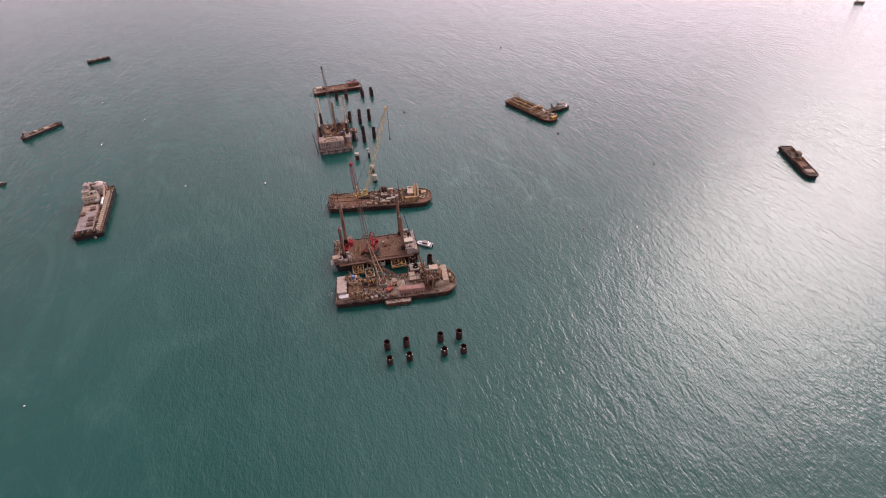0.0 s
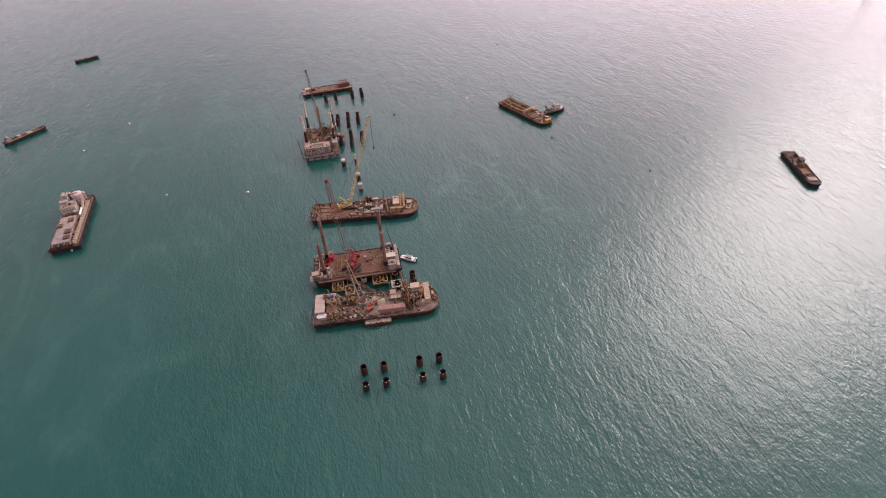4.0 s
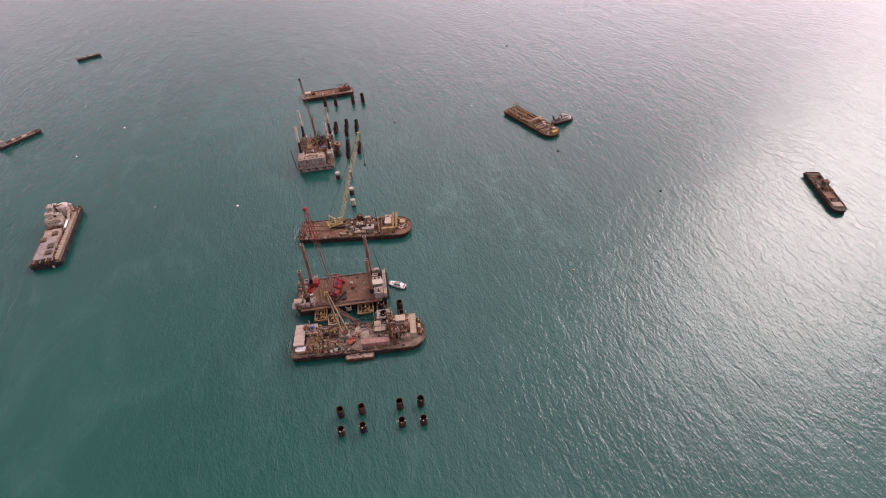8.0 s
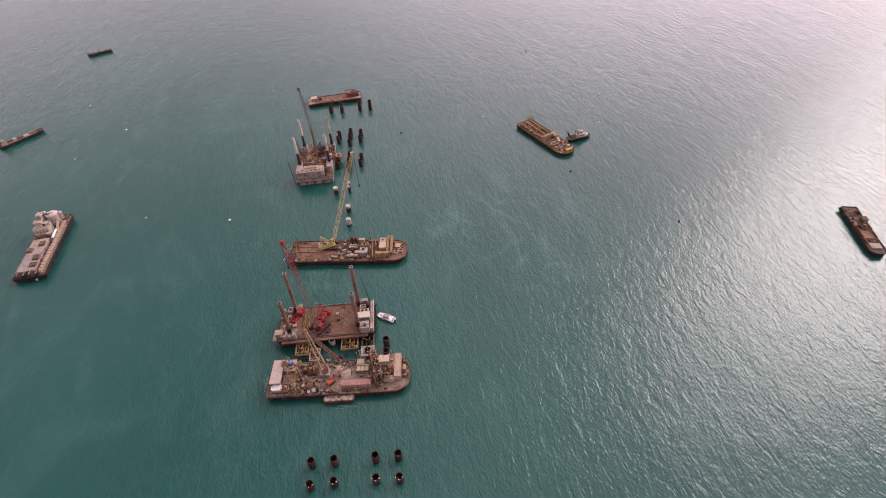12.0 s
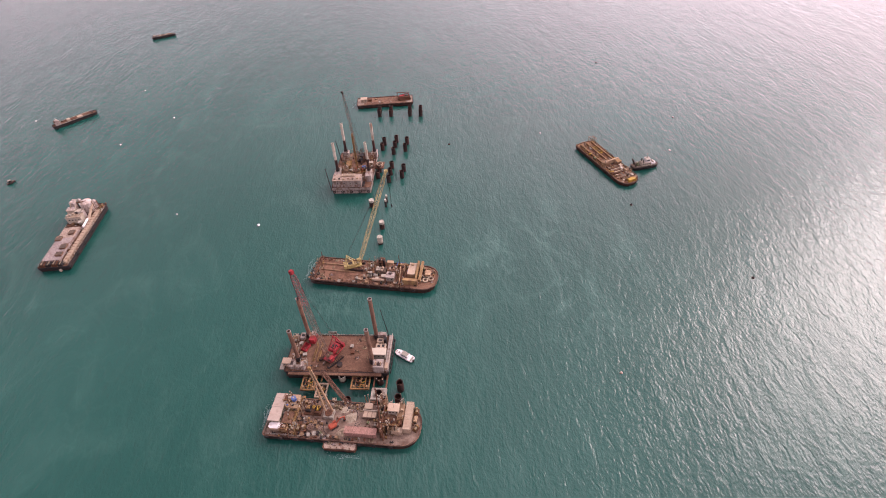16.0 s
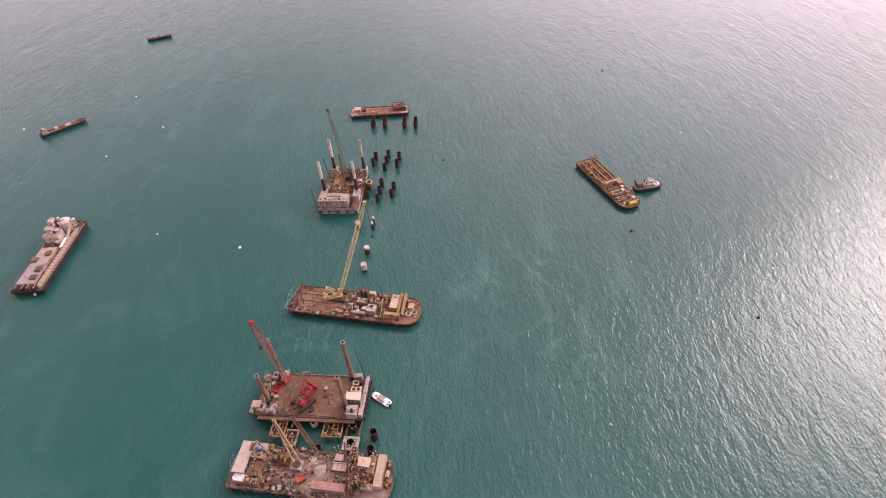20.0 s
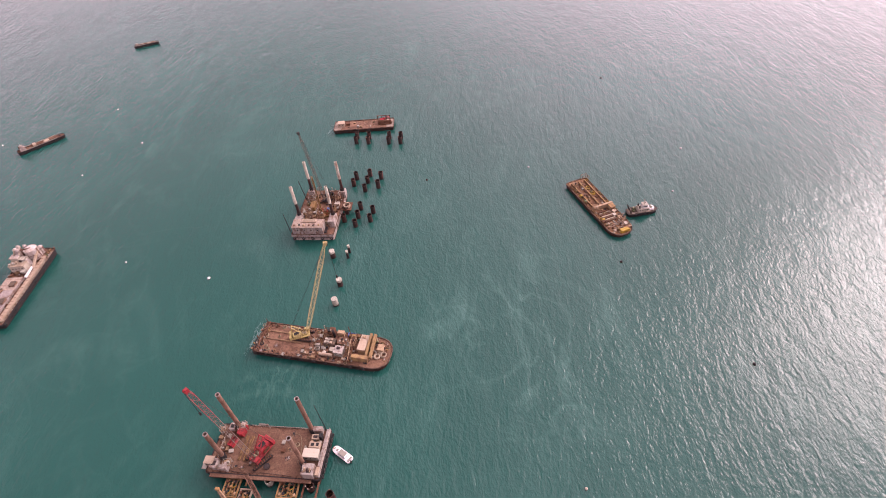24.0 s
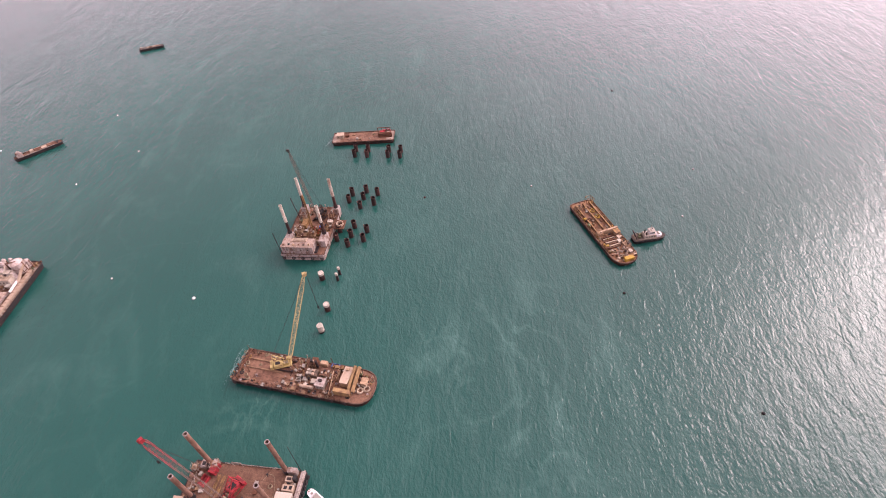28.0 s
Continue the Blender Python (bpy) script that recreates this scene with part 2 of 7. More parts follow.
def water_material():
    m = bpy.data.materials.new("sea_water")
    m.use_nodes = True
    n, l = m.node_tree.nodes, m.node_tree.links
    bsdf = n["Principled BSDF"]
    bsdf.inputs["Roughness"].default_value = 0.09
    bsdf.inputs["IOR"].default_value = 1.333
    co = n.new("ShaderNodeTexCoord")

    def waves(scale, angle, stretch, detail, rough, distort):
        mp = n.new("ShaderNodeMapping")
        mp.inputs["Rotation"].default_value = (0, 0, radians(angle))
        mp.inputs["Scale"].default_value = (1, stretch, 1)
        l.new(co.outputs["Object"], mp.inputs["Vector"])
        t = n.new("ShaderNodeTexNoise")
        t.inputs["Scale"].default_value, t.inputs["Detail"].default_value = scale, detail
        t.inputs["Roughness"].default_value, t.inputs["Distortion"].default_value = rough, distort
        l.new(mp.outputs[0], t.inputs["Vector"])
        return t.outputs["Fac"]

    # chop and ripples
    long_wave = waves(0.10, 40, 0.35, 2, 0.45, 0.4)
    chop = waves(0.42, 52, 0.42, 4, 0.52, 0.7)
    ripple = waves(1.25, 30, 0.55, 3, 0.5, 0.3)

    def bump(height, distance, before=None):
        b = n.new("ShaderNodeBump")
        b.inputs["Strength"].default_value, b.inputs["Distance"].default_value = 1.0, distance
        l.new(height, b.inputs["Height"])
        if before:
            l.new(before, b.inputs["Normal"])
        return b.outputs[0]

    l.new(bump(ripple, 0.15, bump(chop, 0.30, bump(long_wave, 0.28))), bsdf.inputs["Normal"])
    # turbid patches
    patch, wisp = waves(0.006, 0, 0.7, 5, 0.55, 0.3), waves(0.022, 30, 0.5, 7, 0.6, 2.2)
    ramp = n.new("ShaderNodeValToRGB")
    ramp.color_ramp.elements[0].position, ramp.color_ramp.elements[0].color = 0.35, (0.006, 0.048, 0.038, 1)
    ramp.color_ramp.elements[1].position, ramp.color_ramp.elements[1].color = 0.68, (0.010, 0.063, 0.051, 1)
    l.new(patch, ramp.inputs["Fac"])
    thin = n.new("ShaderNodeMapRange")
    thin.inputs["From Min"].default_value, thin.inputs["From Max"].default_value = 0.52, 0.74
    thin.inputs["To Max"].default_value = 0.4
    l.new(wisp, thin.inputs["Value"])
    # swirling threads where the noise crosses its middle value
    curl = waves(0.03, 70, 0.8, 5, 0.5, 1.6)
    apart = n.new("ShaderNodeMath")
    apart.operation = "SUBTRACT"
    l.new(curl, apart.inputs[0])
    apart.inputs[1].default_value = 0.5
    size = n.new("ShaderNodeMath")
    size.operation = "ABSOLUTE"
    l.new(apart.outputs[0], size.inputs[0])
    thread = n.new("ShaderNodeMapRange")
    thread.inputs["From Min"].default_value, thread.inputs["From Max"].default_value = 0.0, 0.035
    thread.inputs["To Min"].default_value, thread.inputs["To Max"].default_value = 0.27, 0.0
    l.new(size.outputs[0], thread.inputs["Value"])
    both = n.new("ShaderNodeMath")
    both.operation = "MULTIPLY_ADD"
    l.new(thread.outputs[0], both.inputs[0])
    l.new(wisp, both.inputs[1])
    l.new(thin.outputs[0], both.inputs[2])
    # a plume of stirred-up silt east of the crane barge
    off = n.new("ShaderNodeVectorMath")
    off.operation = "DISTANCE"
    l.new(co.outputs["Object"], off.inputs[0])
    off.inputs[1].default_value = (86, 335, 0)
    near = n.new("ShaderNodeMapRange")
    near.inputs["From Min"].default_value, near.inputs["From Max"].default_value = 14, 46
    near.inputs["To Min"].default_value, near.inputs["To Max"].default_value = 1.0, 0.22
    l.new(off.outputs["Value"], near.inputs["Value"])
    near_value = near.outputs[0]
    for place, inner, outer, most in (((-8, 309, 0), 5, 24, 0.75), ((93, 301, 0), 8, 30, 0.8)):
        gap = n.new("ShaderNodeVectorMath")
        gap.operation = "DISTANCE"
        l.new(co.outputs["Object"], gap.inputs[0])
        gap.inputs[1].default_value = place
        fall = n.new("ShaderNodeMapRange")
        fall.inputs["From Min"].default_value, fall.inputs["From Max"].default_value = inner, outer
        fall.inputs["To Min"].default_value, fall.inputs["To Max"].default_value = most, 0.0
        l.new(gap.outputs["Value"], fall.inputs["Value"])
        more = n.new("ShaderNodeMath")
        more.operation = "MAXIMUM"
        l.new(near_value, more.inputs[0])
        l.new(fall.outputs[0], more.inputs[1])
        near_value = more.outputs[0]
    plume = n.new("ShaderNodeMath")
    plume.operation = "MULTIPLY"
    l.new(both.outputs[0], plume.inputs[0])
    l.new(near_value, plume.inputs[1])
    mix = n.new("ShaderNodeMixRGB")
    mix.inputs["Color2"].default_value = (0.10, 0.21, 0.18, 1)
    l.new(plume.outputs[0], mix.inputs["Fac"])
    l.new(ramp.outputs["Color"], mix.inputs["Color1"])
    l.new(mix.outputs[0], bsdf.inputs["Base Color"])
    return m


M["water"] = water_material()


# ---------------------------------------------------------------- mesh helpers
def part(name, bm, mat, parent=None, label="", smooth=False):
    me = bpy.data.meshes.new(name)
    bm.to_mesh(me)
    bm.free()
    if smooth:
        for p in me.polygons:
            p.use_smooth = True
    me.materials.append(M[mat])
    ob = new(name, me)
    ob.parent = parent
    if label:
        ob["label"] = label
    return ob


def again(ob, name, m, parent):
    """Another piece on the same mesh."""
    o = new(name, ob.data)
    o.parent = parent
    o.matrix_basis = m
    return o


BERTH = {}
PLAN = {}


def berth(x, y, turn, to_x, to_y, to_turn, along=1.0, across=1.0):
    """Lays the part of the plan round (x, y), whose long side points by turn, at its berth in the world."""
    BERTH.update(x=x, y=y, turn=turn, to_x=to_x, to_y=to_y, to_turn=to_turn, along=along, across=across)


def laid(x, y, z=0.0, rz=0.0):
    """The pose in the world of a place and heading in the plan."""
    b = BERTH
    back, on = Matrix.Rotation(-radians(b["turn"]), 2), Matrix.Rotation(radians(b["to_turn"]), 2)

    def move(v):
        u = back @ v
        return on @ Vector((u.x * b["along"], u.y * b["across"]))

    p = move(Vector((x - b["x"], y - b["y"])))
    d = move(Vector((math.cos(radians(rz)), math.sin(radians(rz)))))
    return pose(p.x + b["to_x"], p.y + b["to_y"], z, 0, 0, math.degrees(math.atan2(d.y, d.x)))


berth(0, 0, 0, 0, 0, 0)


def thing(name, label, category, x, y, z=0.0, rz=0.0, group="", kind=""):
    e = new(name)
    e.empty_display_size = 0.5
    e.matrix_basis = laid(x, y, z, rz)
    PLAN[e.name] = pose(x, y, 0, 0, 0, rz)
    return tagged(e, label, category, group, kind)


def B():
    return bmesh.new()


def box(bm, cx, cy, cz, sx, sy, sz, rz=0.0, bevel=0.0, rx=0.0, ry=0.0):
    m = pose(cx, cy, cz, rx, ry, rz) @ Matrix.Diagonal((sx, sy, sz, 1))
    vs = bmesh.ops.create_cube(bm, size=1, matrix=m)["verts"]
    if bevel:
        es = list({e for v in vs for e in v.link_edges})
        bmesh.ops.bevel(bm, geom=es, offset=bevel, segments=1, affect="EDGES")
    return bm


def sit(bm, cx, cy, z0, sx, sy, sz, rz=0.0, bevel=0.0):
    """A box standing on z0."""
    return box(bm, cx, cy, z0 + sz / 2, sx, sy, sz, rz, bevel)


def rod(bm, p0, p1, r0, r1=None, n=8):
    p0, p1 = Vector(p0), Vector(p1)
    d = p1 - p0
    m = Matrix.Translation((p0 + p1) / 2) @ d.to_track_quat("Z", "Y").to_matrix().to_4x4()
    bmesh.ops.create_cone(bm, cap_ends=True, segments=n, radius1=r0, radius2=r0 if r1 is None else r1, depth=d.length, matrix=m)
    return bm


def pipe(bm, x, y, z0, z1, ro, ri, n=20):
    """An upright hollow tube."""
    rings = []
    for r, z in ((ro, z0), (ro, z1), (ri, z1), (ri, z0)):
        rings.append([bm.verts.new((x + r * math.cos(2 * math.pi * k / n), y + r * math.sin(2 * math.pi * k / n), z)) for k in range(n)])
    for a, b in zip(rings, rings[1:] + rings[:1]):
        for k in range(n):
            bm.faces.new((a[k], a[(k + 1) % n], b[(k + 1) % n], b[k]))
    return bm


def ring(bm, c, R, r, axis="Z", n=14, k=6):
    """A torus, for tyres and coils."""
    turn = {"Z": Matrix(), "Y": Matrix.Rotation(radians(90), 4, "X"), "X": Matrix.Rotation(radians(90), 4, "Y")}[axis]
    m = Matrix.Translation(c) @ turn
    vs = []
    for i in range(n):
        a = 2 * math.pi * i / n
        vs.append([bm.verts.new(m @ Vector(((R + r * math.cos(2 * math.pi * j / k)) * math.cos(a), (R + r * math.cos(2 * math.pi * j / k)) * math.sin(a), r * math.sin(2 * math.pi * j / k)))) for j in range(k)])
    for i in range(n):
        for j in range(k):
            bm.faces.new((vs[i][j], vs[(i + 1) % n][j], vs[(i + 1) % n][(j + 1) % k], vs[i][(j + 1) % k]))
    return bm


def prism(bm, pts, z0, z1, low=1.0, lowx=1.0):
    """A plan outline drawn up from z0 to z1; low and lowx shrink its foot."""
    a = [bm.verts.new((x * lowx, y * low, z0)) for x, y in pts]
    b = [bm.verts.new((x, y, z1)) for x, y in pts]
    bm.faces.new(b)
    bm.faces.new(a[::-1])
    for k in range(len(pts)):
        j = (k + 1) % len(pts)
        bm.faces.new((a[k], a[j], b[j], b[k]))
    return bm


def lattice(bm, p0, p1, w, bays, chord=0.075, brace=0.036, tip=0.35, foot=0.5):
    """A four-chord truss from p0 to p1, drawn in at both ends."""
    p0, p1 = Vector(p0), Vector(p1)
    d = p1 - p0
    q = d.to_track_quat("Z", "Y").to_matrix()
    rows = []
    for i in range(bays + 1):
        s = i / bays
        k = min(1, foot + (1 - foot) * s / 0.12, tip + (1 - tip) * (1 - s) / 0.12)
        h = w / 2 * k
        rows.append([p0 + d * s + q @ Vector((sx * h, sy * h, 0)) for sx, sy in ((1, 1), (-1, 1), (-1, -1), (1, -1))])
    for a, b in zip(rows, rows[1:]):
        for k in range(4):
            rod(bm, a[k], b[k], chord, n=5)
    for i, (a, b) in enumerate(zip(rows, rows[1:])):
        for k in range(4):
            j = (k + 1) % 4
            rod(bm, *((a[k], b[j]) if (i + k) % 2 else (a[j], b[k])), brace, n=4)
            rod(bm, b[k], b[j], brace, n=4)
    return bm


def outline(L, W, bow=0.0, stern=0.0, n=7, corner=0.5):
    """A barge's deck outline: bow at +x and stern at -x as rounded ends that reach back by those lengths."""
    pts = []
    for sgn, reach in ((1, bow), (-1, stern)):
        if reach <= 0:
            side = [(L / 2, -W / 2 + corner), (L / 2, W / 2 - corner)]
            side = [(L / 2 - corner, -W / 2)] + side + [(L / 2 - corner, W / 2)]
        else:
            side = []
            for k in range(2 * n + 1):
                a = math.pi * (k / (2 * n) - 0.5)
                c, s = math.cos(a), math.sin(a)
                side.append((L / 2 - reach + reach * abs(c) ** 0.75, W / 2 * math.copysign(abs(s) ** 0.75, s)))
        pts += [(sgn * x, sgn * y) for x, y in side]
    return pts


def inside(pts, x, y, margin):
    hit, n = True, len(pts)
    for k in range(n):
        (x0, y0), (x1, y1) = pts[k], pts[(k + 1) % n]
        l = math.hypot(x1 - x0, y1 - y0)
        if l > 1e-6 and ((x1 - x0) * (y - y0) - (y1 - y0) * (x - x0)) / l < margin:
            hit = False
    return hit


def add_tyre(parent, x, y, z, axis, R=0.55, r=0.2, name="tyre_fender"):
    return part(name, ring(B(), (x, y, z), R, r, axis), "rubber", parent)


def add_bollards(parent, spots, z, mat="black"):
    for x, y in spots:
        bm = B()
        for dx in (-0.35, 0.35):
            rod(bm, (x + dx, y, z), (x + dx, y, z + 0.7), 0.16, n=8)
            rod(bm, (x + dx, y, z + 0.62), (x + dx, y, z + 0.75), 0.22, n=8)
        box(bm, x, y, z + 0.05, 1.3, 0.5, 0.1)
        part("bollard", bm, mat, parent)


def barge(name, label, x, y, rz, L, W, deck, hull_mat, deck_mat, bow=0.0, stern=0.0, draught=1.4, plates=None, rim=0.35,
          tyres=0, group="", category="barge", tyre_side=(-1,), low=0.94):
    e = thing(name, label, category, x, y, 0, rz, group)
    e.matrix_basis = e.matrix_basis @ Matrix.Diagonal((BERTH["along"], BERTH["across"], 1, 1))
    pts = outline(L, W, bow, stern)
    part("hull", prism(B(), pts, -draught, deck - 0.05, low, 0.96), hull_mat, e)
    part("deck", prism(B(), [(a * 0.995, b * 0.985) for a, b in pts], deck - 0.04, deck), deck_mat, e)
    bm = B()
    inner = [(a * (1 - 0.5 / L), b * (1 - 0.5 / W)) for a, b in pts]
    n = len(pts)
    for zz0, zz1 in ((deck - 0.2, deck + rim),):
        lo = [bm.verts.new((a * 1.004, b * 1.012, zz0)) for a, b in pts]
        hi = [bm.verts.new((a * 1.004, b * 1.012, zz1)) for a, b in pts]
        ihi = [bm.verts.new((a, b, zz1)) for a, b in inner]
        ilo = [bm.verts.new((a, b, deck - 0.02)) for a, b in inner]
        for k in range(n):
            j = (k + 1) % n
            for p, q in ((lo, hi), (hi, ihi), (ihi, ilo)):
                bm.faces.new((p[k], p[j], q[j], q[k]))
    part("gunwale", bm, "worn_edge" if hull_mat != "hull_black" else hull_mat, e)
    for s in (-1, 1):
        part("rubbing_strake", box(B(), (stern - bow) / 2, s * (W / 2 + 0.06), deck * 0.45, L - bow - stern - 1.0, 0.22, 0.22), "black", e)
    post = None
    span = L - bow - stern - 1.0
    for k in range(int(span / 2.1) + 1):
        for s in (-1, 1):
            m = pose((stern - bow) / 2 - span / 2 + 2.1 * k, s * (W / 2 - 0.45), deck)
            if post is None:
                post = part("bulwark_post", sit(B(), 0, 0, 0, 0.16, 0.3, rim + 0.55), "rust", e)
                post.matrix_basis = m
            else:
                again(post, "bulwark_post", m, e)
    if plates:
        px, py, pm = plates
        nx, ny = int(L // px), int(W // py)
        first = None
        for i in range(nx):
            for j in range(ny):
                cx, cy = (i - (nx - 1) / 2) * px, (j - (ny - 1) / 2) * py
                if not all(inside(pts, cx + a * px / 2, cy + b * py / 2, 0.25) for a in (-1, 1) for b in (-1, 1)):
                    continue
                if first is None:
                    first = part("deck_plate", box(B(), 0, 0, 0, px - 0.08, py - 0.08, 0.03, bevel=0.012), pm, e)
                    first.matrix_basis = pose(cx, cy, deck + 0.012)
                else:
                    again(first, "deck_plate", pose(cx, cy, deck + 0.012 + random.uniform(-0.004, 0.004), 0, 0, 180 * random.randint(0, 1)), e)
    for k in range(tyres):
        u = -L / 2 + stern + 1.2 + (L - bow - stern - 2.4) * k / max(1, tyres - 1)
        for s in tyre_side:
            add_tyre(e, u + random.uniform(-0.4, 0.4), s * (W / 2 + 0.3), deck - random.uniform(0.5, 0.9), "Y")
    return e


def windows_on(parent, x0, x1, y, z, count, w=0.7, h=0.6, along="x", proud=-1):
    for k in range(count):
        u = x0 + (x1 - x0) * (k + 0.5) / count
        bm, bg = B(), B()
        if along == "x":
            box(bm, u, y, z, w, 0.08, h), box(bg, u, y + proud * 0.05, z, w - 0.14, 0.06, h - 0.14)
        else:
            box(bm, y, u, z, 0.08, w, h), box(bg, y + proud * 0.05, u, z, 0.06, w - 0.14, h - 0.14)
        f = part("window", bm, "grey", parent)
        part("pane", bg, "glass", f)


def cabin(parent, cx, cy, z, sx, sy, sz, mat="white", roof_mat=None, win=3, door=True, name="deckhouse", rail=False):
    """A deckhouse as a part, with roof, windows and a door of its own."""
    h = part(name, sit(B(), cx, cy, z, sx, sy, sz, bevel=0.05), mat, parent)
    part("roof", sit(B(), cx, cy, z + sz + 0.002, sx + 0.35, sy + 0.35, 0.14, bevel=0.03), roof_mat or mat, h)
    if win:
        for s in (-1, 1):
            windows_on(h, cx - sx / 2, cx + sx / 2, cy + s * (sy / 2 + 0.03), z + sz * 0.62, win, proud=s)
    if door:
        d = part("door", box(B(), cx + sx / 2 + 0.03, cy, z + 1.0, 0.08, 0.85, 1.95, bevel=0.02), "grey", h)
        bm = B()
        rod(bm, (cx + sx / 2 + 0.1, cy + 0.3, z + 0.9), (cx + sx / 2 + 0.1, cy + 0.3, z + 1.2), 0.03, n=6)
        return h
    return h


# ---------------------------------------------------------------- loose things on the decks
def container(label, x, y, z, rz, L=6.06, W=2.44, H=2.59, mat="cream", group=""):
    e = thing("shipping_container", label, "container", x, y, z, rz, group)
    bm = B()
    sit(bm, 0, 0, 0.12, L - 0.1, W - 0.1, H - 0.2)
    n = int(L / 0.42)
    for k in range(n):
        u = -L / 2 + 0.3 + (L - 0.6) * k / (n - 1)
        if k == 0:
            body = part("body", bm, mat, e)
            ribs = [part("side_rib", box(B(), 0, s * (W / 2 - 0.035), H / 2, 0.2, 0.05, H - 0.35), mat, body) for s in (-1, 1)]
            ribs.append(part("roof_rib", box(B(), 0, 0, H - 0.07, 0.2, W - 0.35, 0.05), mat, body))
            for r in ribs:
                r.matrix_basis = pose(u, 0, 0)
        else:
            for r in ribs:
                again(r, r.name.split(".")[0], pose(u, 0, 0), body)
    bm = B()
    for sx in (-1, 1):
        for sy in (-1, 1):
            sit(bm, sx * (L / 2 - 0.08), sy * (W / 2 - 0.08), 0, 0.17, 0.17, H)
    for s in (-1, 1):
        for zz in (0.08, H - 0.08):
            box(bm, 0, s * (W / 2 - 0.06), zz, L, 0.13, 0.15)
            box(bm, s * (L / 2 - 0.06), 0, zz, 0.13, W, 0.15)
    part("frame", bm, mat, e)
    for s in (-1, 1):
        d = part("door", box(B(), L / 2 - 0.01, s * W / 4, H / 2, 0.07, W / 2 - 0.2, H - 0.35, bevel=0.01), mat, e)
        bm = B()
        rod(bm, (L / 2 + 0.06, s * W / 4, 0.2), (L / 2 + 0.06, s * W / 4, H - 0.2), 0.03, n=6)
        part("locking_bar", bm, "grey", d)
    return e


def drum(x, y, z, mat="blue", label="dented blue steel oil drum on the deck"):
    bm = B()
    rod(bm, (0, 0, 0), (0, 0, 0.88), 0.29, n=12)
    for h in (0.02, 0.3, 0.6, 0.86):
        ring(bm, (0, 0, h), 0.29, 0.02, n=12, k=4)
    o = part("oil_drum", bm, mat)
    o.matrix_basis = laid(x, y, z)
    return tagged(o, label, "drum", "drums on the decks")


def crate(x, y, z, rz, s=1.2, h=0.9, mat="timber", label="weathered wooden crate on the deck"):
    e = thing("crate", label, "crate", x, y, z, rz, "crates on the decks")
    part("body", sit(B(), 0, 0, 0.1, s, s * 0.8, h, bevel=0.02), mat, e)
    for k in (-1, 0, 1):
        part("slat", sit(B(), k * s * 0.35, 0, 0, 0.12, s * 0.86, 0.1), mat, e)
    part("lid", sit(B(), 0, 0, 0.1 + h + 0.003, s * 1.04, s * 0.84, 0.06), mat, e)
    return e


def pipe_stack(x, y, z, rz, L=6.0, n=4, r=0.22, mat="rust", label="stack of rusty steel pipes lying on the deck"):
    e = thing("pipe_stack", label, "pipes", x, y, z, rz)
    rows, k, row = [], 0, n
    h = r
    while row > 0 and k < 8:
        for j in range(row):
            bm = B()
            rod(bm, (-L / 2 + random.uniform(-.3, .3), (j - (row - 1) / 2) * 2.05 * r, h), (L / 2 + random.uniform(-.3, .3), (j - (row - 1) / 2) * 2.05 * r, h), r, n=8)
            part("pipe", bm, mat, e)
            k += 1
        row -= 1
        h += r * 1.75
    return e


def reel(x, y, z, rz, R=0.9, flat=False, mat="timber", label="wooden cable reel standing on the deck"):
    e = thing("cable_reel", label, "reel", x, y, z, rz, "cable reels")
    zc = R
    ax = ((0, -0.5, zc), (0, 0.5, zc))
    if flat:
        ax = ((0, 0, 0.08), (0, 0, 0.9))
    bm = B()
    rod(bm, *ax, R * 0.55, n=14)
    part("drum", bm, "rope", e)
    for k, p in enumerate(ax):
        d = (Vector(ax[1]) - Vector(ax[0])).normalized() * (0.06 if k else -0.06)
        bm = B()
        rod(bm, p, Vector(p) + d, R, n=18)
        f = part("flange", bm, mat, e)
        if flat and k:
            # black discs on the solid flange imitate the shade in round holes
            for a in range(5):
                bm = B()
                t = 2 * math.pi * a / 5
                rod(bm, (0.6 * R * math.cos(t), 0.6 * R * math.sin(t), p[2] + 0.06), (0.6 * R * math.cos(t), 0.6 * R * math.sin(t), p[2] + 0.075), R * 0.17, n=8)
                part("hole", bm, "black", f)
    return e


def rope_coil(x, y, z, R=0.7, mat="rope"):
    bm = B()
    for k in range(3):
        ring(bm, (0, 0, 0.09 + 0.14 * k), R - 0.08 * k, 0.085, n=14, k=5)
    o = part("rope_coil", bm, mat)
    o.matrix_basis = laid(x, y, z)
    return tagged(o, "coil of thick mooring rope lying on the deck", "rope", "rope coils")


def genset(x, y, z, rz, mat="yellow", label="yellow diesel generator set on the deck", L=2.6):
    e = thing("generator", label, "generator", x, y, z, rz, "generators")
    part("skid", sit(B(), 0, 0, 0, L, 1.2, 0.2), "black", e)
    part("housing", sit(B(), -0.1, 0, 0.2, L - 0.5, 1.1, 1.15, bevel=0.06), mat, e)
    part("radiator", sit(B(), L / 2 - 0.28, 0, 0.2, 0.2, 1.0, 1.0), "black", e)
    bm = B()
    rod(bm, (-0.5, 0.2, 1.35), (-0.5, 0.2, 1.95), 0.07, n=7)
    part("exhaust", bm, "rust", e)
    return e


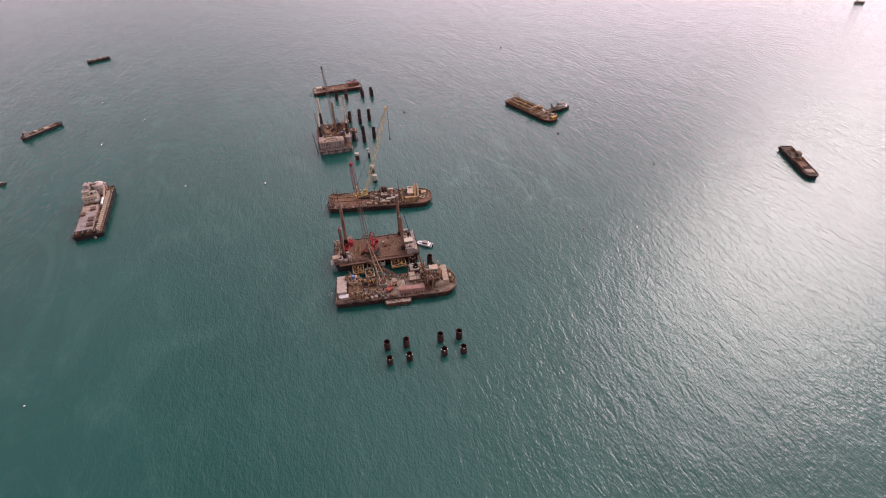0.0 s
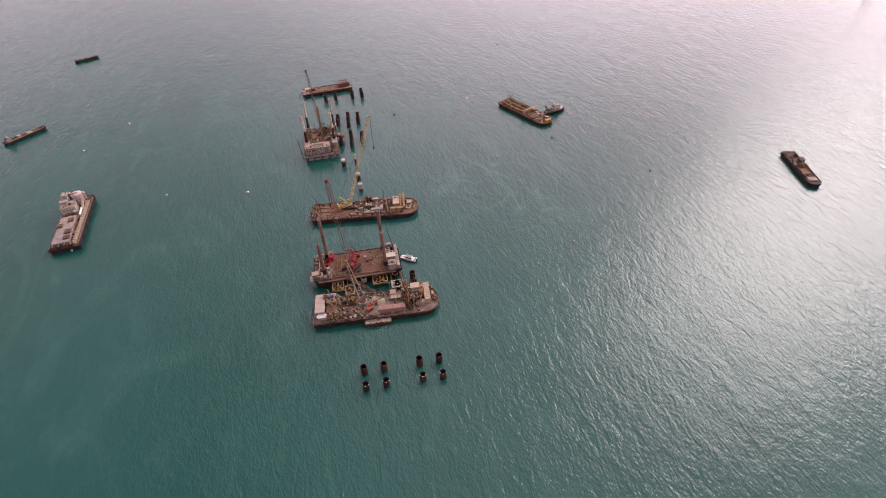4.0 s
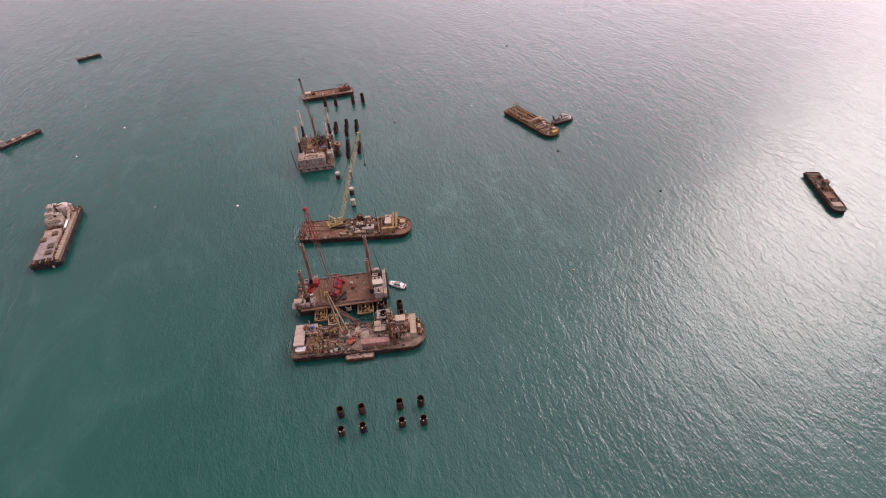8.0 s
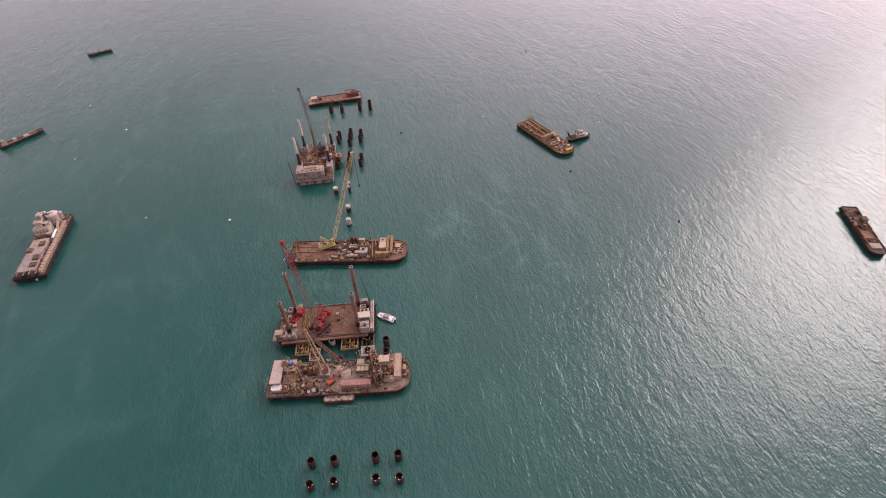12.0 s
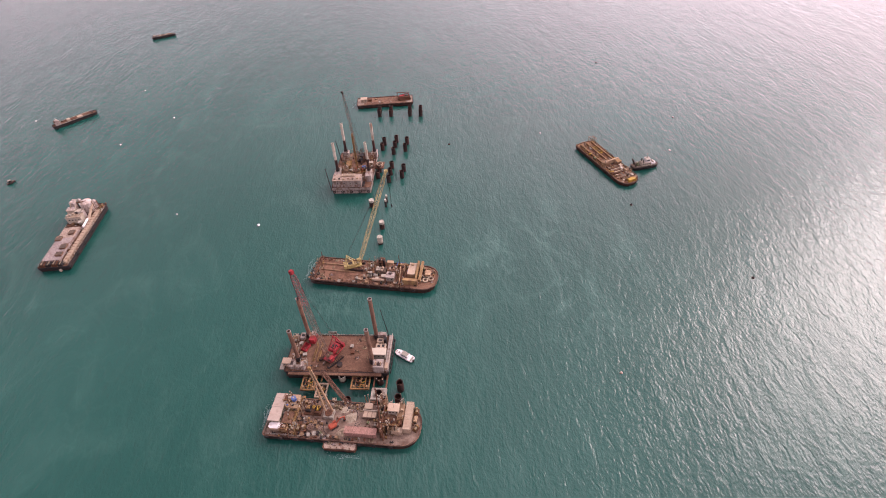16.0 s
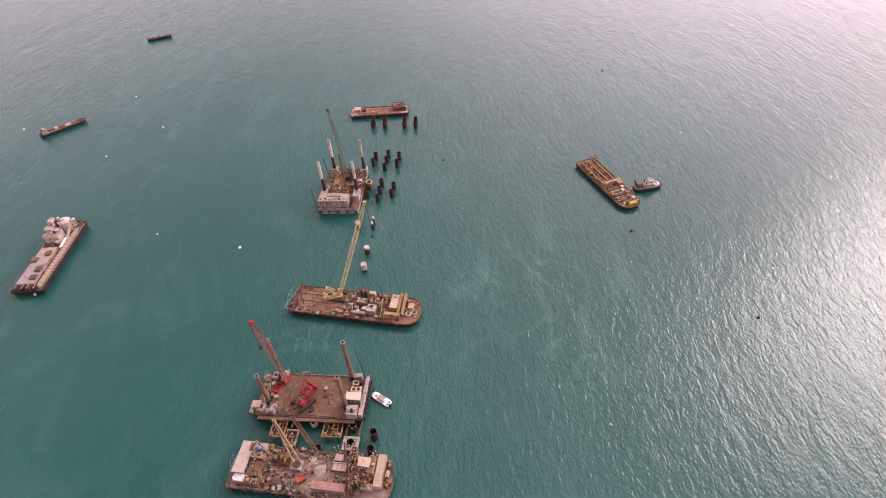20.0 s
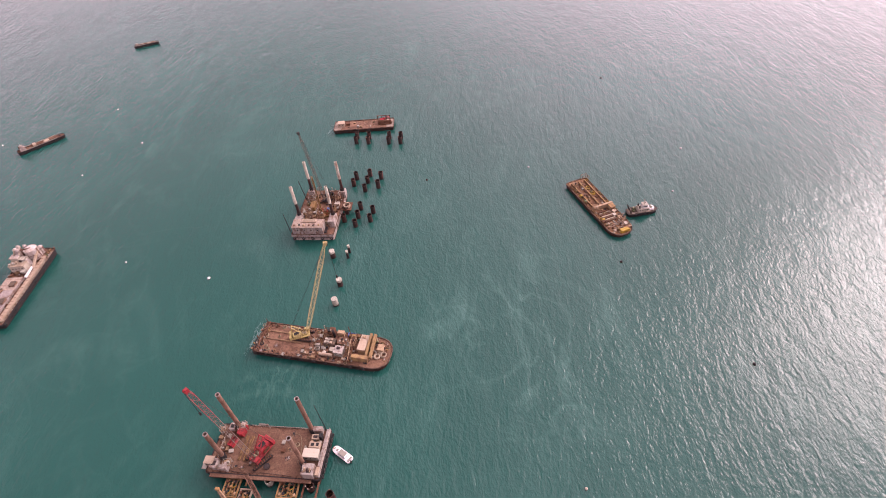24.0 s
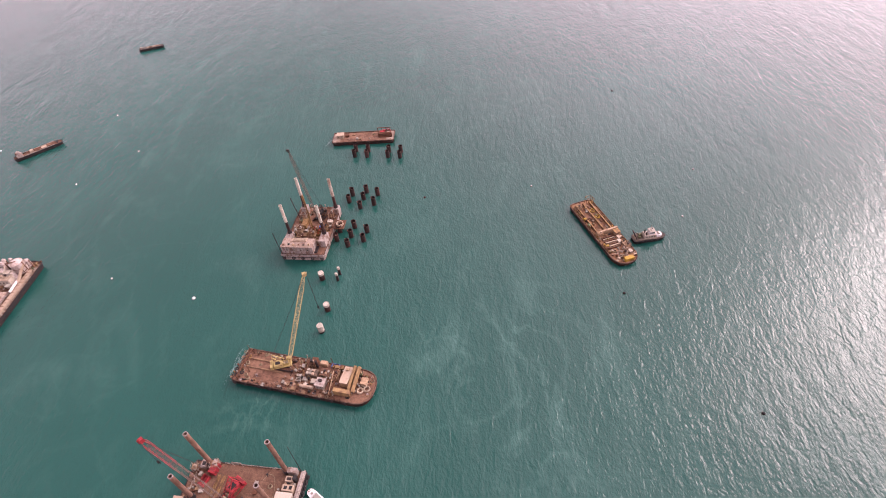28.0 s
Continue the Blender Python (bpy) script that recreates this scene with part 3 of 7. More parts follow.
def winch(x, y, z, rz, mat="ochre", label="rusty ochre mooring winch on the deck", s=1.0):
    e = thing("winch", label, "winch", x, y, z, rz, "winches")
    part("bed", sit(B(), 0, 0, 0, 2.2 * s, 1.8 * s, 0.2 * s), "rust", e)
    bm = B()
    rod(bm, (-0.7 * s, 0, 0.85 * s), (0.5 * s, 0, 0.85 * s), 0.42 * s, n=12)
    part("rope_drum", bm, "rope", e)
    for u in (-0.78, 0.52):
        bm = B()
        rod(bm, (u * s, 0, 0.85 * s), ((u + 0.1) * s, 0, 0.85 * s), 0.72 * s, n=16)
        part("flange", bm, mat, e)
    part("gearbox", sit(B(), 0.9 * s, 0, 0.2 * s, 0.55 * s, 0.8 * s, 1.1 * s, bevel=0.05), mat, e)
    for u in (-0.9, 0.62):
        part("bearing", sit(B(), u * s, 0, 0.2 * s, 0.14 * s, 0.5 * s, 0.8 * s), mat, e)
    return e


def heap(x, y, z, rz, sx, sy, h, mat="cargo", name="gravel_heap", label="heap of grey broken stone on the deck", category="heap", seed=1):
    rng = random.Random(seed)
    bm = B()
    N, K = 7, 16
    rings, top = [], bm.verts.new((0, 0, h))
    ph = [rng.uniform(0.8, 1.15) for _ in range(K)]
    for i in range(1, N + 1):
        s = i / N
        rings.append([bm.verts.new((sx / 2 * s * ph[k] * math.cos(2 * math.pi * k / K), sy / 2 * s * ph[k] * math.sin(2 * math.pi * k / K),
                                    0 if i == N else h * (1 - s ** 1.6) * rng.uniform(0.82, 1.12))) for k in range(K)])
    for k in range(K):
        bm.faces.new((top, rings[0][k], rings[0][(k + 1) % K]))
    for a, b in zip(rings, rings[1:]):
        for k in range(K):
            bm.faces.new((a[k], b[k], b[(k + 1) % K], a[(k + 1) % K]))
    o = part(name, bm, mat)
    o.matrix_basis = laid(x, y, z, rz)
    return tagged(o, label, category)


def skip_box(x, y, z, rz, sx, sy, h, mat="rust", label="open-topped rusty steel skip on the deck", name="steel_skip"):
    e = thing(name, label, "skip", x, y, z, rz, "skips")
    part("floor", sit(B(), 0, 0, 0, sx, sy, 0.12), mat, e)
    for s in (-1, 1):
        part("side_wall", sit(B(), 0, s * (sy / 2 - 0.05), 0.12, sx, 0.1, h), mat, e)
        part("end_wall", sit(B(), s * (sx / 2 - 0.05), 0, 0.12, 0.1, sy - 0.2, h), mat, e)
    return e


def vehicle_tyre(x, y, z, R=0.8, r=0.3, label="large black tyre lying on the deck", mat="rubber"):
    o = part("tyre", ring(B(), (0, 0, r), R, r, n=18, k=8), mat)
    o.matrix_basis = laid(x, y, z)
    return tagged(o, label, "tyre", "tyres on the decks")


def machine(x, y, z, rz, rng, size=1.0):
    """A pump or engine on a skid, put together from boxes, tubes and a frame."""
    mats = rng.sample(("ochre", "rust", "cream", "grey", "black", "tan", "green"), 3)
    word = {"ochre": "ochre", "rust": "rusty", "cream": "cream", "grey": "grey", "black": "black", "tan": "tan", "green": "olive"}[mats[0]]
    e = thing("pump_set", "%s pump set with pipes on a steel skid" % word, "machine", x, y, z, rz, "pump sets")
    L, W = rng.uniform(1.4, 2.2) * size, rng.uniform(0.9, 1.3) * size
    part("skid", sit(B(), 0, 0, 0, L, W, 0.18), "rust", e)
    part("engine", sit(B(), -L * 0.2, 0, 0.18, L * 0.5, W * 0.7, rng.uniform(0.6, 1.2) * size, bevel=0.06), mats[0], e)
    part("tank", rod(B(), (L * 0.1, -W * 0.3, 0.55), (L * 0.45, W * 0.3, 0.55), 0.3 * size, n=10), mats[1], e)
    part("pipe", rod(B(), (L * 0.25, 0, 0.2), (L * 0.25, 0, rng.uniform(1.2, 2.2) * size), 0.1, n=6), mats[2], e)
    part("pipe", rod(B(), (-L * 0.45, -W * 0.4, 0.3), (L * 0.45, -W * 0.4, 0.5), 0.08, n=6), mats[2], e)
    for k in (-1, 1):
        part("post", rod(B(), (k * L * 0.45, W * 0.42, 0.18), (k * L * 0.45, W * 0.42, 1.5 * size), 0.05, n=5), mats[1], e)
    part("bar", rod(B(), (-L * 0.45, W * 0.42, 1.45 * size), (L * 0.45, W * 0.42, 1.45 * size), 0.05, n=5), mats[1], e)
    return e


def scrap(x, y, z, rz, rng):
    """A loose pile of offcuts: one thing, its plates and bars as parts."""
    e = thing("scrap_pile", "untidy pile of rusty steel offcuts on the deck", "scrap", x, y, z, rz, "scrap piles")
    for k in range(rng.randint(5, 8)):
        m = rng.choice(("rust", "rust_pink", "black", "deck_grey", "timber"))
        if k % 2:
            part("bar", box(B(), rng.uniform(-.5, .5), rng.uniform(-.5, .5), 0.09 + 0.05 * k, rng.uniform(0.8, 2.0), 0.12, 0.12, rng.uniform(0, 180), ry=rng.uniform(-4, 4)), m, e)
        else:
            part("plate", box(B(), rng.uniform(-.4, .4), rng.uniform(-.4, .4), 0.04 + 0.05 * k, rng.uniform(0.5, 1.1), rng.uniform(0.4, 0.9), 0.07, rng.uniform(0, 180)), m, e)
    return e


def hose(points, z, r=0.09, mat="black", label="black rubber hose trailing over the deck"):
    o = bpy.data.curves.new("hose", "CURVE")
    o.dimensions, o.bevel_depth, o.bevel_resolution = "3D", r, 1
    sp = o.splines.new("BEZIER")
    sp.bezier_points.add(len(points) - 1)
    for b, (x, y) in zip(sp.bezier_points, points):
        b.co = laid(x, y, z + r).translation
        b.handle_left_type = b.handle_right_type = "AUTO"
    o.materials.append(M[mat])
    return tagged(new("hose", o), label, "hose", "hoses")


def light_post(x, y, z, h, mat="ochre", label="ochre steel pole with floodlight standing on the deck"):
    e = thing("light_pole", label, "pole", x, y, z, random.uniform(0, 360), "light poles")
    part("pole", rod(B(), (0, 0, 0), (0, 0, h), 0.12, 0.09, n=7), mat, e)
    part("foot", sit(B(), 0, 0, 0, 0.6, 0.6, 0.08), mat, e)
    part("floodlight", box(B(), 0.25, 0, h, 0.3, 0.5, 0.35, ry=30, bevel=0.03), "grey", e)
    return e


def scaffold(x, y, z, rz, L, W, H, mat="ochre", label="ochre steel access tower with plank deck", floors=2):
    e = thing("access_tower", label, "tower", x, y, z, rz, "access towers")
    cs = [(a * L / 2, b * W / 2) for a, b in ((-1, -1), (1, -1), (1, 1), (-1, 1))]
    for a, b in cs:
        part("post", rod(B(), (a, b, 0), (a, b, H + 1.0), 0.09, n=6), mat, e)
    for f in range(1, floors + 1):
        h = H * f / floors
        part("platform", box(B(), 0, 0, h, L, W, 0.1), "timber" if f % 2 else "rust", e)
        for (a, b), (c, d) in zip(cs, cs[1:] + cs[:1]):
            part("rail", rod(B(), (a, b, h + 0.9), (c, d, h + 0.9), 0.06, n=5), mat, e)
    for (a, b), (c, d) in zip(cs, cs[1:] + cs[:1]):
        part("brace", rod(B(), (a, b, 0.1), (c, d, H / floors), 0.06, n=5), mat, e)
    part("control_box", sit(B(), L * 0.2, 0, H + 0.05, 0.7, 0.6, 1.0, bevel=0.04), random.choice(("cream", "grey", "black")), e)
    return e


def foam(x, y, rz, sx, sy, n, seed):
    """Broken white water: many flecks in one mesh."""
    rng = random.Random(seed)
    bm = B()
    for k in range(n):
        a = rng.randint(0, 5)
        q = rng.gauss(0, 0.4)
        u = q * sx + 0.25 * math.sin(7 * q + a)
        v = (a - 2.5) * 0.17 * sy + 0.35 * sy * math.sin(4 * q + 1.3 * a) + rng.gauss(0, 0.06) * sy
        r, a0 = rng.uniform(0.03, 0.11), rng.gauss(0.3 * math.cos(4 * q + 1.3 * a), 0.5)
        st = rng.uniform(1.5, 5.0)
        vs = [bm.verts.new((u + st * r * math.cos(2 * math.pi * i / 6) * rng.uniform(.6, 1.2) * math.cos(a0) - r * math.sin(2 * math.pi * i / 6) * math.sin(a0),
                            v + st * r * math.cos(2 * math.pi * i / 6) * math.sin(a0) + r * math.sin(2 * math.pi * i / 6) * rng.uniform(.6, 1.2) * math.cos(a0), 0.02 + 0.0001 * k)) for i in range(6)]
        bm.faces.new(vs)
    o = part("sea_foam", bm, "foam")
    o.matrix_basis = laid(x, y, 0, rz)
    return tagged(o, "thin white foam on the sea by the hull", "foam", kind="stuff")


def clutter(x, y, z, rz, sx, sy, n, seed, kinds="dcprgwsh", avoid=()):
    """Loose gear spread over a stretch of deck, clear of the things in avoid (x, y, radius)."""
    rng = random.Random(seed)
    taken = list(avoid)
    c, s = math.cos(radians(rz)), math.sin(radians(rz))
    made = tries = 0
    while made < n and tries < n * 30:
        tries += 1
        u, v = rng.uniform(-sx / 2, sx / 2), rng.uniform(-sy / 2, sy / 2)
        k = rng.choice(kinds)
        rad = {"d": 0.4, "c": 0.7, "p": 1.3, "r": 0.7, "g": 1.2, "w": 1.1, "s": 1.0, "h": 1.1, "t": 0.9, "b": 0.9, "m": 1.05, "x": 0.9, "l": 0.4}[k]
        px, py = x + u * c - v * s, y + u * s + v * c
        if any(math.hypot(px - a, py - b) < rad + q for a, b, q in taken):
            continue
        taken.append((px, py, rad))
        made += 1
        ang = rz + rng.choice((0, 90)) + rng.uniform(-15, 15)
        if k == "d":
            mm = rng.choice(("grey", "rust", "rust", "black", "ochre"))
            drum(px, py, z, mm, "dented %s steel oil drum on the deck" % {"rust": "rusty", "black": "black"}.get(mm, mm))
        elif k == "c":
            crate(px, py, z, ang, rng.uniform(0.8, 1.5), rng.uniform(0.4, 1.0), rng.choice(("timber", "grey", "rust")), "weathered crate of deck stores")
        elif k == "p":
            pipe_stack(px, py, z, ang, rng.uniform(2.0, 3.0), rng.randint(2, 3), rng.uniform(0.1, 0.2), rng.choice(("rust", "rust_pink", "grey")))
        elif k == "r":
            reel(px, py, z, ang, rng.uniform(0.5, 0.75), rng.random() < 0.5)
        elif k == "g":
            mm = rng.choice(("yellow", "grey", "white", "green"))
            genset(px, py, z, ang, mm, "%s diesel generator set on the deck" % {"green": "olive"}.get(mm, mm), rng.uniform(1.8, 2.4))
        elif k == "w":
            winch(px, py, z, ang, s=rng.uniform(0.6, 0.9))
        elif k == "s":
            skip_box(px, py, z, ang, rng.uniform(1.4, 2.0), rng.uniform(1.0, 1.4), rng.uniform(0.5, 0.9), rng.choice(("rust", "ochre", "grey")), "open-topped steel skip on the deck")
        elif k == "h":
            heap(px, py, z, ang, rng.uniform(1.4, 2.4), rng.uniform(1.2, 2.0), rng.uniform(0.4, 0.9), rng.choice(("cargo", "canvas", "rope")),
                 "tarpaulin", "heap of deck stores under faded canvas", "stores", rng.randint(0, 999))
        elif k == "m":
            machine(px, py, z, ang, rng)
        elif k == "x":
            scrap(px, py, z, ang, rng)
        elif k == "l":
            light_post(px, py, z, rng.uniform(3, 5.5), rng.choice(("ochre", "tan", "rust")))
        elif k == "t":
            vehicle_tyre(px, py, z, 0.6, 0.22)
        elif k == "b":
            rope_coil(px, py, z, rng.uniform(0.5, 0.8))


# ---------------------------------------------------------------- machines
def crawler_crane(name, label, x, y, z, heading, tip, mat, boom_mat, head_mat=None, bays=26, width=1.5, hook=12.0, group="crawler cranes", s=1.0,
                  track_turn=0.0, red_top=0.0, track_mat="black"):
    e = thing(name, label, "crane", x, y, z, heading, group)
    tt = radians(track_turn)
    for k in (-1, 1):
        bm = B()
        cx, cy = -math.sin(tt) * k * 1.9 * s, math.cos(tt) * k * 1.9 * s
        box(bm, cx, cy, 0.55 * s, 5.6 * s, 0.85 * s, 1.05 * s, track_turn, bevel=0.3 * s)
        t = part("track", bm, track_mat, e)
        for j in range(9):
            u = (-2.3 + 4.6 * j / 8) * s
            part("track_shoe", box(B(), cx + u * math.cos(tt), cy + u * math.sin(tt), 1.09 * s, 0.3 * s, 0.95 * s, 0.07 * s, track_turn), "rust", t)
    bm = B()
    box(bm, 0, 0, 0.7 * s, 2.6 * s, 3.1 * s, 0.6 * s, track_turn)
    rod(bm, (0, 0, 0.9 * s), (0, 0, 1.35 * s), 1.2 * s, n=16)
    part("carbody", bm, "black", e)
    part("revolving_deck", box(B(), -1.2 * s, 0, 1.45 * s, 6.0 * s, 2.7 * s, 0.3 * s, bevel=0.05), mat, e)
    part("machinery_house", box(B(), -2.4 * s, -0.35 * s, 2.3 * s, 2.8 * s, 2.2 * s, 1.4 * s, bevel=0.12), mat, e)
    part("radiator_grille", box(B(), -2.4 * s, -0.35 * s, 3.02 * s, 1.6 * s, 1.3 * s, 0.1 * s), "black", e)
    part("fuel_tank", box(B(), -2.2 * s, 1.1 * s, 1.95 * s, 1.8 * s, 0.5 * s, 0.7 * s, bevel=0.06), "rust", e)
    for k in (0.0, 0.95):
        bm = B()
        rod(bm, ((-0.5 + k) * s, -0.75 * s, 2.05 * s), ((-0.5 + k) * s, 0.55 * s, 2.05 * s), 0.4 * s, n=12)
        d = part("winch_drum", bm, "rope", e)
        for q in (-0.8, 0.55):
            part("drum_flange", rod(B(), ((-0.5 + k) * s, q * s, 2.05 * s), ((-0.5 + k) * s, (q + 0.07) * s, 2.05 * s), 0.55 * s, n=14), mat, d)
    for k in (-1, 1):
        part("side_door", box(B(), -2.4 * s, -0.35 * s + k * 1.12 * s, 2.25 * s, 2.2 * s, 0.06, 1.0 * s, bevel=0.02), mat, e)
        part("hand_rail", rod(B(), (-3.6 * s, k * 1.3 * s, 3.6 * s), (-0.8 * s, k * 1.3 * s, 3.6 * s), 0.05, n=5), mat, e)
        for q in (-3.6, -2.2, -0.8):
            part("rail_post", rod(B(), (q * s, k * 1.3 * s, 1.6 * s), (q * s, k * 1.3 * s, 3.6 * s), 0.05, n=5), mat, e)
    part("counterweight", box(B(), -4.5 * s, 0, 2.2 * s, 0.9 * s, 3.0 * s, 1.5 * s, bevel=0.15), mat, e)
    cab = part("cab", box(B(), 1.1 * s, 1.15 * s, 2.2 * s, 1.5 * s, 1.0 * s, 1.7 * s, bevel=0.1), mat, e)
    part("windscreen", box(B(), 1.87 * s, 1.15 * s, 2.5 * s, 0.06, 0.8 * s, 0.9 * s), "glass", cab)
    part("exhaust", rod(B(), (-2.6 * s, 0.8 * s, 3.1 * s), (-2.6 * s, 0.8 * s, 3.9 * s), 0.1 * s), "black", e)
    g = Vector((-3.2 * s, 0, 6.6 * s))
    bm = B()
    for k in (-1, 1):
        rod(bm, (-0.3 * s, k * 0.9 * s, 3.0 * s), g + Vector((0, k * 0.6 * s, 0)), 0.13 * s)
        rod(bm, (-4.2 * s, k * 0.9 * s, 3.0 * s), g + Vector((0, k * 0.6 * s, 0)), 0.11 * s)
    rod(bm, g + Vector((0, -0.8 * s, 0)), g + Vector((0, 0.8 * s, 0)), 0.14 * s)
    for f in (0.35, 0.7):
        rod(bm, Vector((-0.3 * s, -0.9 * s, 3.0 * s)).lerp(g + Vector((0, -.6 * s, 0)), f), Vector((-0.3 * s, 0.9 * s, 3.0 * s)).lerp(g + Vector((0, .6 * s, 0)), f), 0.08 * s)
    part("gantry", bm, mat, e)
    foot, tip = Vector((1.0 * s, 0, 1.9 * s)), Vector(tip)
    if red_top:
        mid = foot.lerp(tip, 1 - red_top)
        boom = part("boom", lattice(B(), foot, mid, width, bays - 10, tip=1), boom_mat, e)
        part("upper_boom", lattice(B(), mid, tip, width, 10, 0.065, 0.032, foot=1), "red_boom", boom, "faded red upper boom section")
    else:
        boom = part("boom", lattice(B(), foot, tip, width, bays), boom_mat, e)
    d = (tip - foot).normalized()
    bm = B()
    box(bm, *(tip + d * 0.3), width * 0.75, width * 0.7, 1.3)
    for k in (-0.3, 0.3):
        rod(bm, tip + d * 0.6 + Vector((0.3, k - 0.08, 0)), tip + d * 0.6 + Vector((0.3, k + 0.08, 0)), 0.55, n=12)
    part("boom_head", bm, head_mat or boom_mat, boom)
    bm = B()
    for k in (-0.5, 0.5):
        rod(bm, g + Vector((0, k, 0)), tip + Vector((0, k * 0.6, 0)), 0.035, n=4)
    part("pendant", bm, "black", boom)
    if hook:
        p = tip + Vector((0.8, 0, 0))
        bm = B()
        for k in (-0.15, 0.15):
            rod(bm, p + Vector((0, k, 0)), p + Vector((0, k, -hook)), 0.045, n=4)
        part("hoist_rope", bm, "black", boom)
        bm = B()
        box(bm, *(p + Vector((0, 0, -hook - 0.5))), 0.6, 0.45, 1.1, bevel=0.1)
        ring(bm, p + Vector((0, 0, -hook - 1.3)), 0.28, 0.09, "Y", 10, 5)
        part("hook_block", bm, "black", boom)
    return e


def excavator(label, x, y, z, heading, mat="orange", s=1.0):
    e = thing("excavator", label, "excavator", x, y, z, heading)
    for k in (-1, 1):
        part("track", box(B(), 0, k * 1.1 * s, 0.42 * s, 3.8 * s, 0.6 * s, 0.8 * s, bevel=0.2), "black", e)
    part("turntable", rod(B(), (0, 0, 0.5 * s), (0, 0, 1.05 * s), 0.8 * s, n=14), "black", e)
    part("body", box(B(), -0.5 * s, 0, 1.65 * s, 3.2 * s, 2.5 * s, 1.1 * s, bevel=0.15), mat, e)
    part("counterweight", box(B(), -2.1 * s, 0, 1.55 * s, 0.7 * s, 2.5 * s, 1.1 * s, bevel=0.25), mat, e)
    cab = part("cab", box(B(), 0.75 * s, 0.75 * s, 2.1 * s, 1.4 * s, 0.95 * s, 1.6 * s, bevel=0.1), mat, e)
    part("window", box(B(), 0.75 * s, 1.22 * s, 2.3 * s, 1.1 * s, 0.06, 0.9 * s), "glass", cab)
    a, b, c = Vector((1.0, -0.2, 1.6)) * s, Vector((3.4, -0.2, 3.8)) * s, Vector((5.4, -0.2, 2.9)) * s
    d = Vector((5.2, -0.2, 1.0)) * s
    for nm, p, q in (("boom", a, b), ("boom", b, c), ("stick", c, d)):
        v = q - p
        bm = B()
        m = Matrix.Translation((p + q) / 2) @ v.to_track_quat("X", "Z").to_matrix().to_4x4() @ Matrix.Diagonal((v.length + 0.3 * s, 0.4 * s, 0.5 * s, 1))
        bmesh.ops.create_cube(bm, size=1, matrix=m)
        part(nm, bm, mat, e)
    part("ram", rod(B(), (1.6 * s, -0.2 * s, 1.3 * s), (3.2 * s, -0.2 * s, 3.2 * s), 0.1 * s), "grey", e)
    bm = B()
    prism(bm, [(4.6 * s, -0.75 * s), (5.6 * s, -0.75 * s), (5.6 * s, 0.35 * s), (4.6 * s, 0.35 * s)], 0.02, 0.95 * s, 0.8, 0.97)
    part("bucket", bm, "black", e)
    return e


def steel_pile(x, y, top, r=1.25, mat="pile", tilt=(0, 0), label="dark rusty open-topped steel tube pile standing in the sea", cap=None, lug=True, group="steel tube piles"):
    e = thing("steel_pile", label, "pile", x, y, 0, random.uniform(0, 360), group)
    e.matrix_basis = laid(x, y) @ pose(0, 0, 0, tilt[0], tilt[1], 0)
    part("tube", pipe(B(), 0, 0, -6, top, r, r - 0.14, 22), mat, e, smooth=False)
    part("soil_plug", rod(B(), (0, 0, -6), (0, 0, max(0.3, top - 3.2)), r - 0.15, n=18), "black", e)
    part("splash_band", pipe(B(), 0, 0, -0.5, 0.9, r + 0.02, r - 0.02, 22), "black", e)
    if cap:
        part("top_band", pipe(B(), 0, 0, top - cap, top + 0.02, r + 0.025, r - 0.16, 22), "concrete", e, "pale whitewashed top band")
        if cap > 1.0:
            part("cap", rod(B(), (0, 0, top - 0.5), (0, 0, top - 0.05), r - 0.15, n=18), "concrete", e, "pale concrete cap")
    else:
        for k in range(3 if lug else 1):
            a = random.uniform(0, 6.3) if not lug else -0.5 - 1.15 * k
            part("lifting_lug", box(B(), (r - 0.02) * math.cos(a), (r - 0.02) * math.sin(a), top + 0.02, 0.26, 0.34, 0.42, math.degrees(a), bevel=0.04), "pale_tube" if lug else "rust_pink", e, "pale lifting lug")
        for k in range(4):
            a = 0.4 + 1.57 * k + random.uniform(-0.3, 0.3)
            part("weld_bead", box(B(), (r + 0.01) * math.cos(a), (r + 0.01) * math.sin(a), top - 0.15, 0.07, 0.5, 0.22, math.degrees(a)), "rust_pink", e)
        part("inner_ledge", pipe(B(), 0, 0, max(0.35, top - 2.6), max(0.45, top - 2.5), r - 0.15, r - 0.45, 16), "rust", e)
    return e


def buoy(x, y, mat="bright", r=0.42, label="small white mooring buoy floating on the sea"):
    e = thing("mooring_buoy", label, "buoy", x, y, 0, 0, "mooring buoys")
    bm = B()
    bmesh.ops.create_uvsphere(bm, u_segments=14, v_segments=8, radius=r, matrix=pose(0, 0, 0.15 * r / 0.5))
    part("float", bm, mat, e, smooth=True)
    part("band", pipe(B(), 0, 0, 0.02, 0.22, r * 1.03, r * 0.9, 14), "rust" if mat != "rust" else "black", e)
    part("shackle", ring(B(), (0, 0, r + 0.2), 0.13, 0.04, "Y", 8, 4), "black", e)
    return e


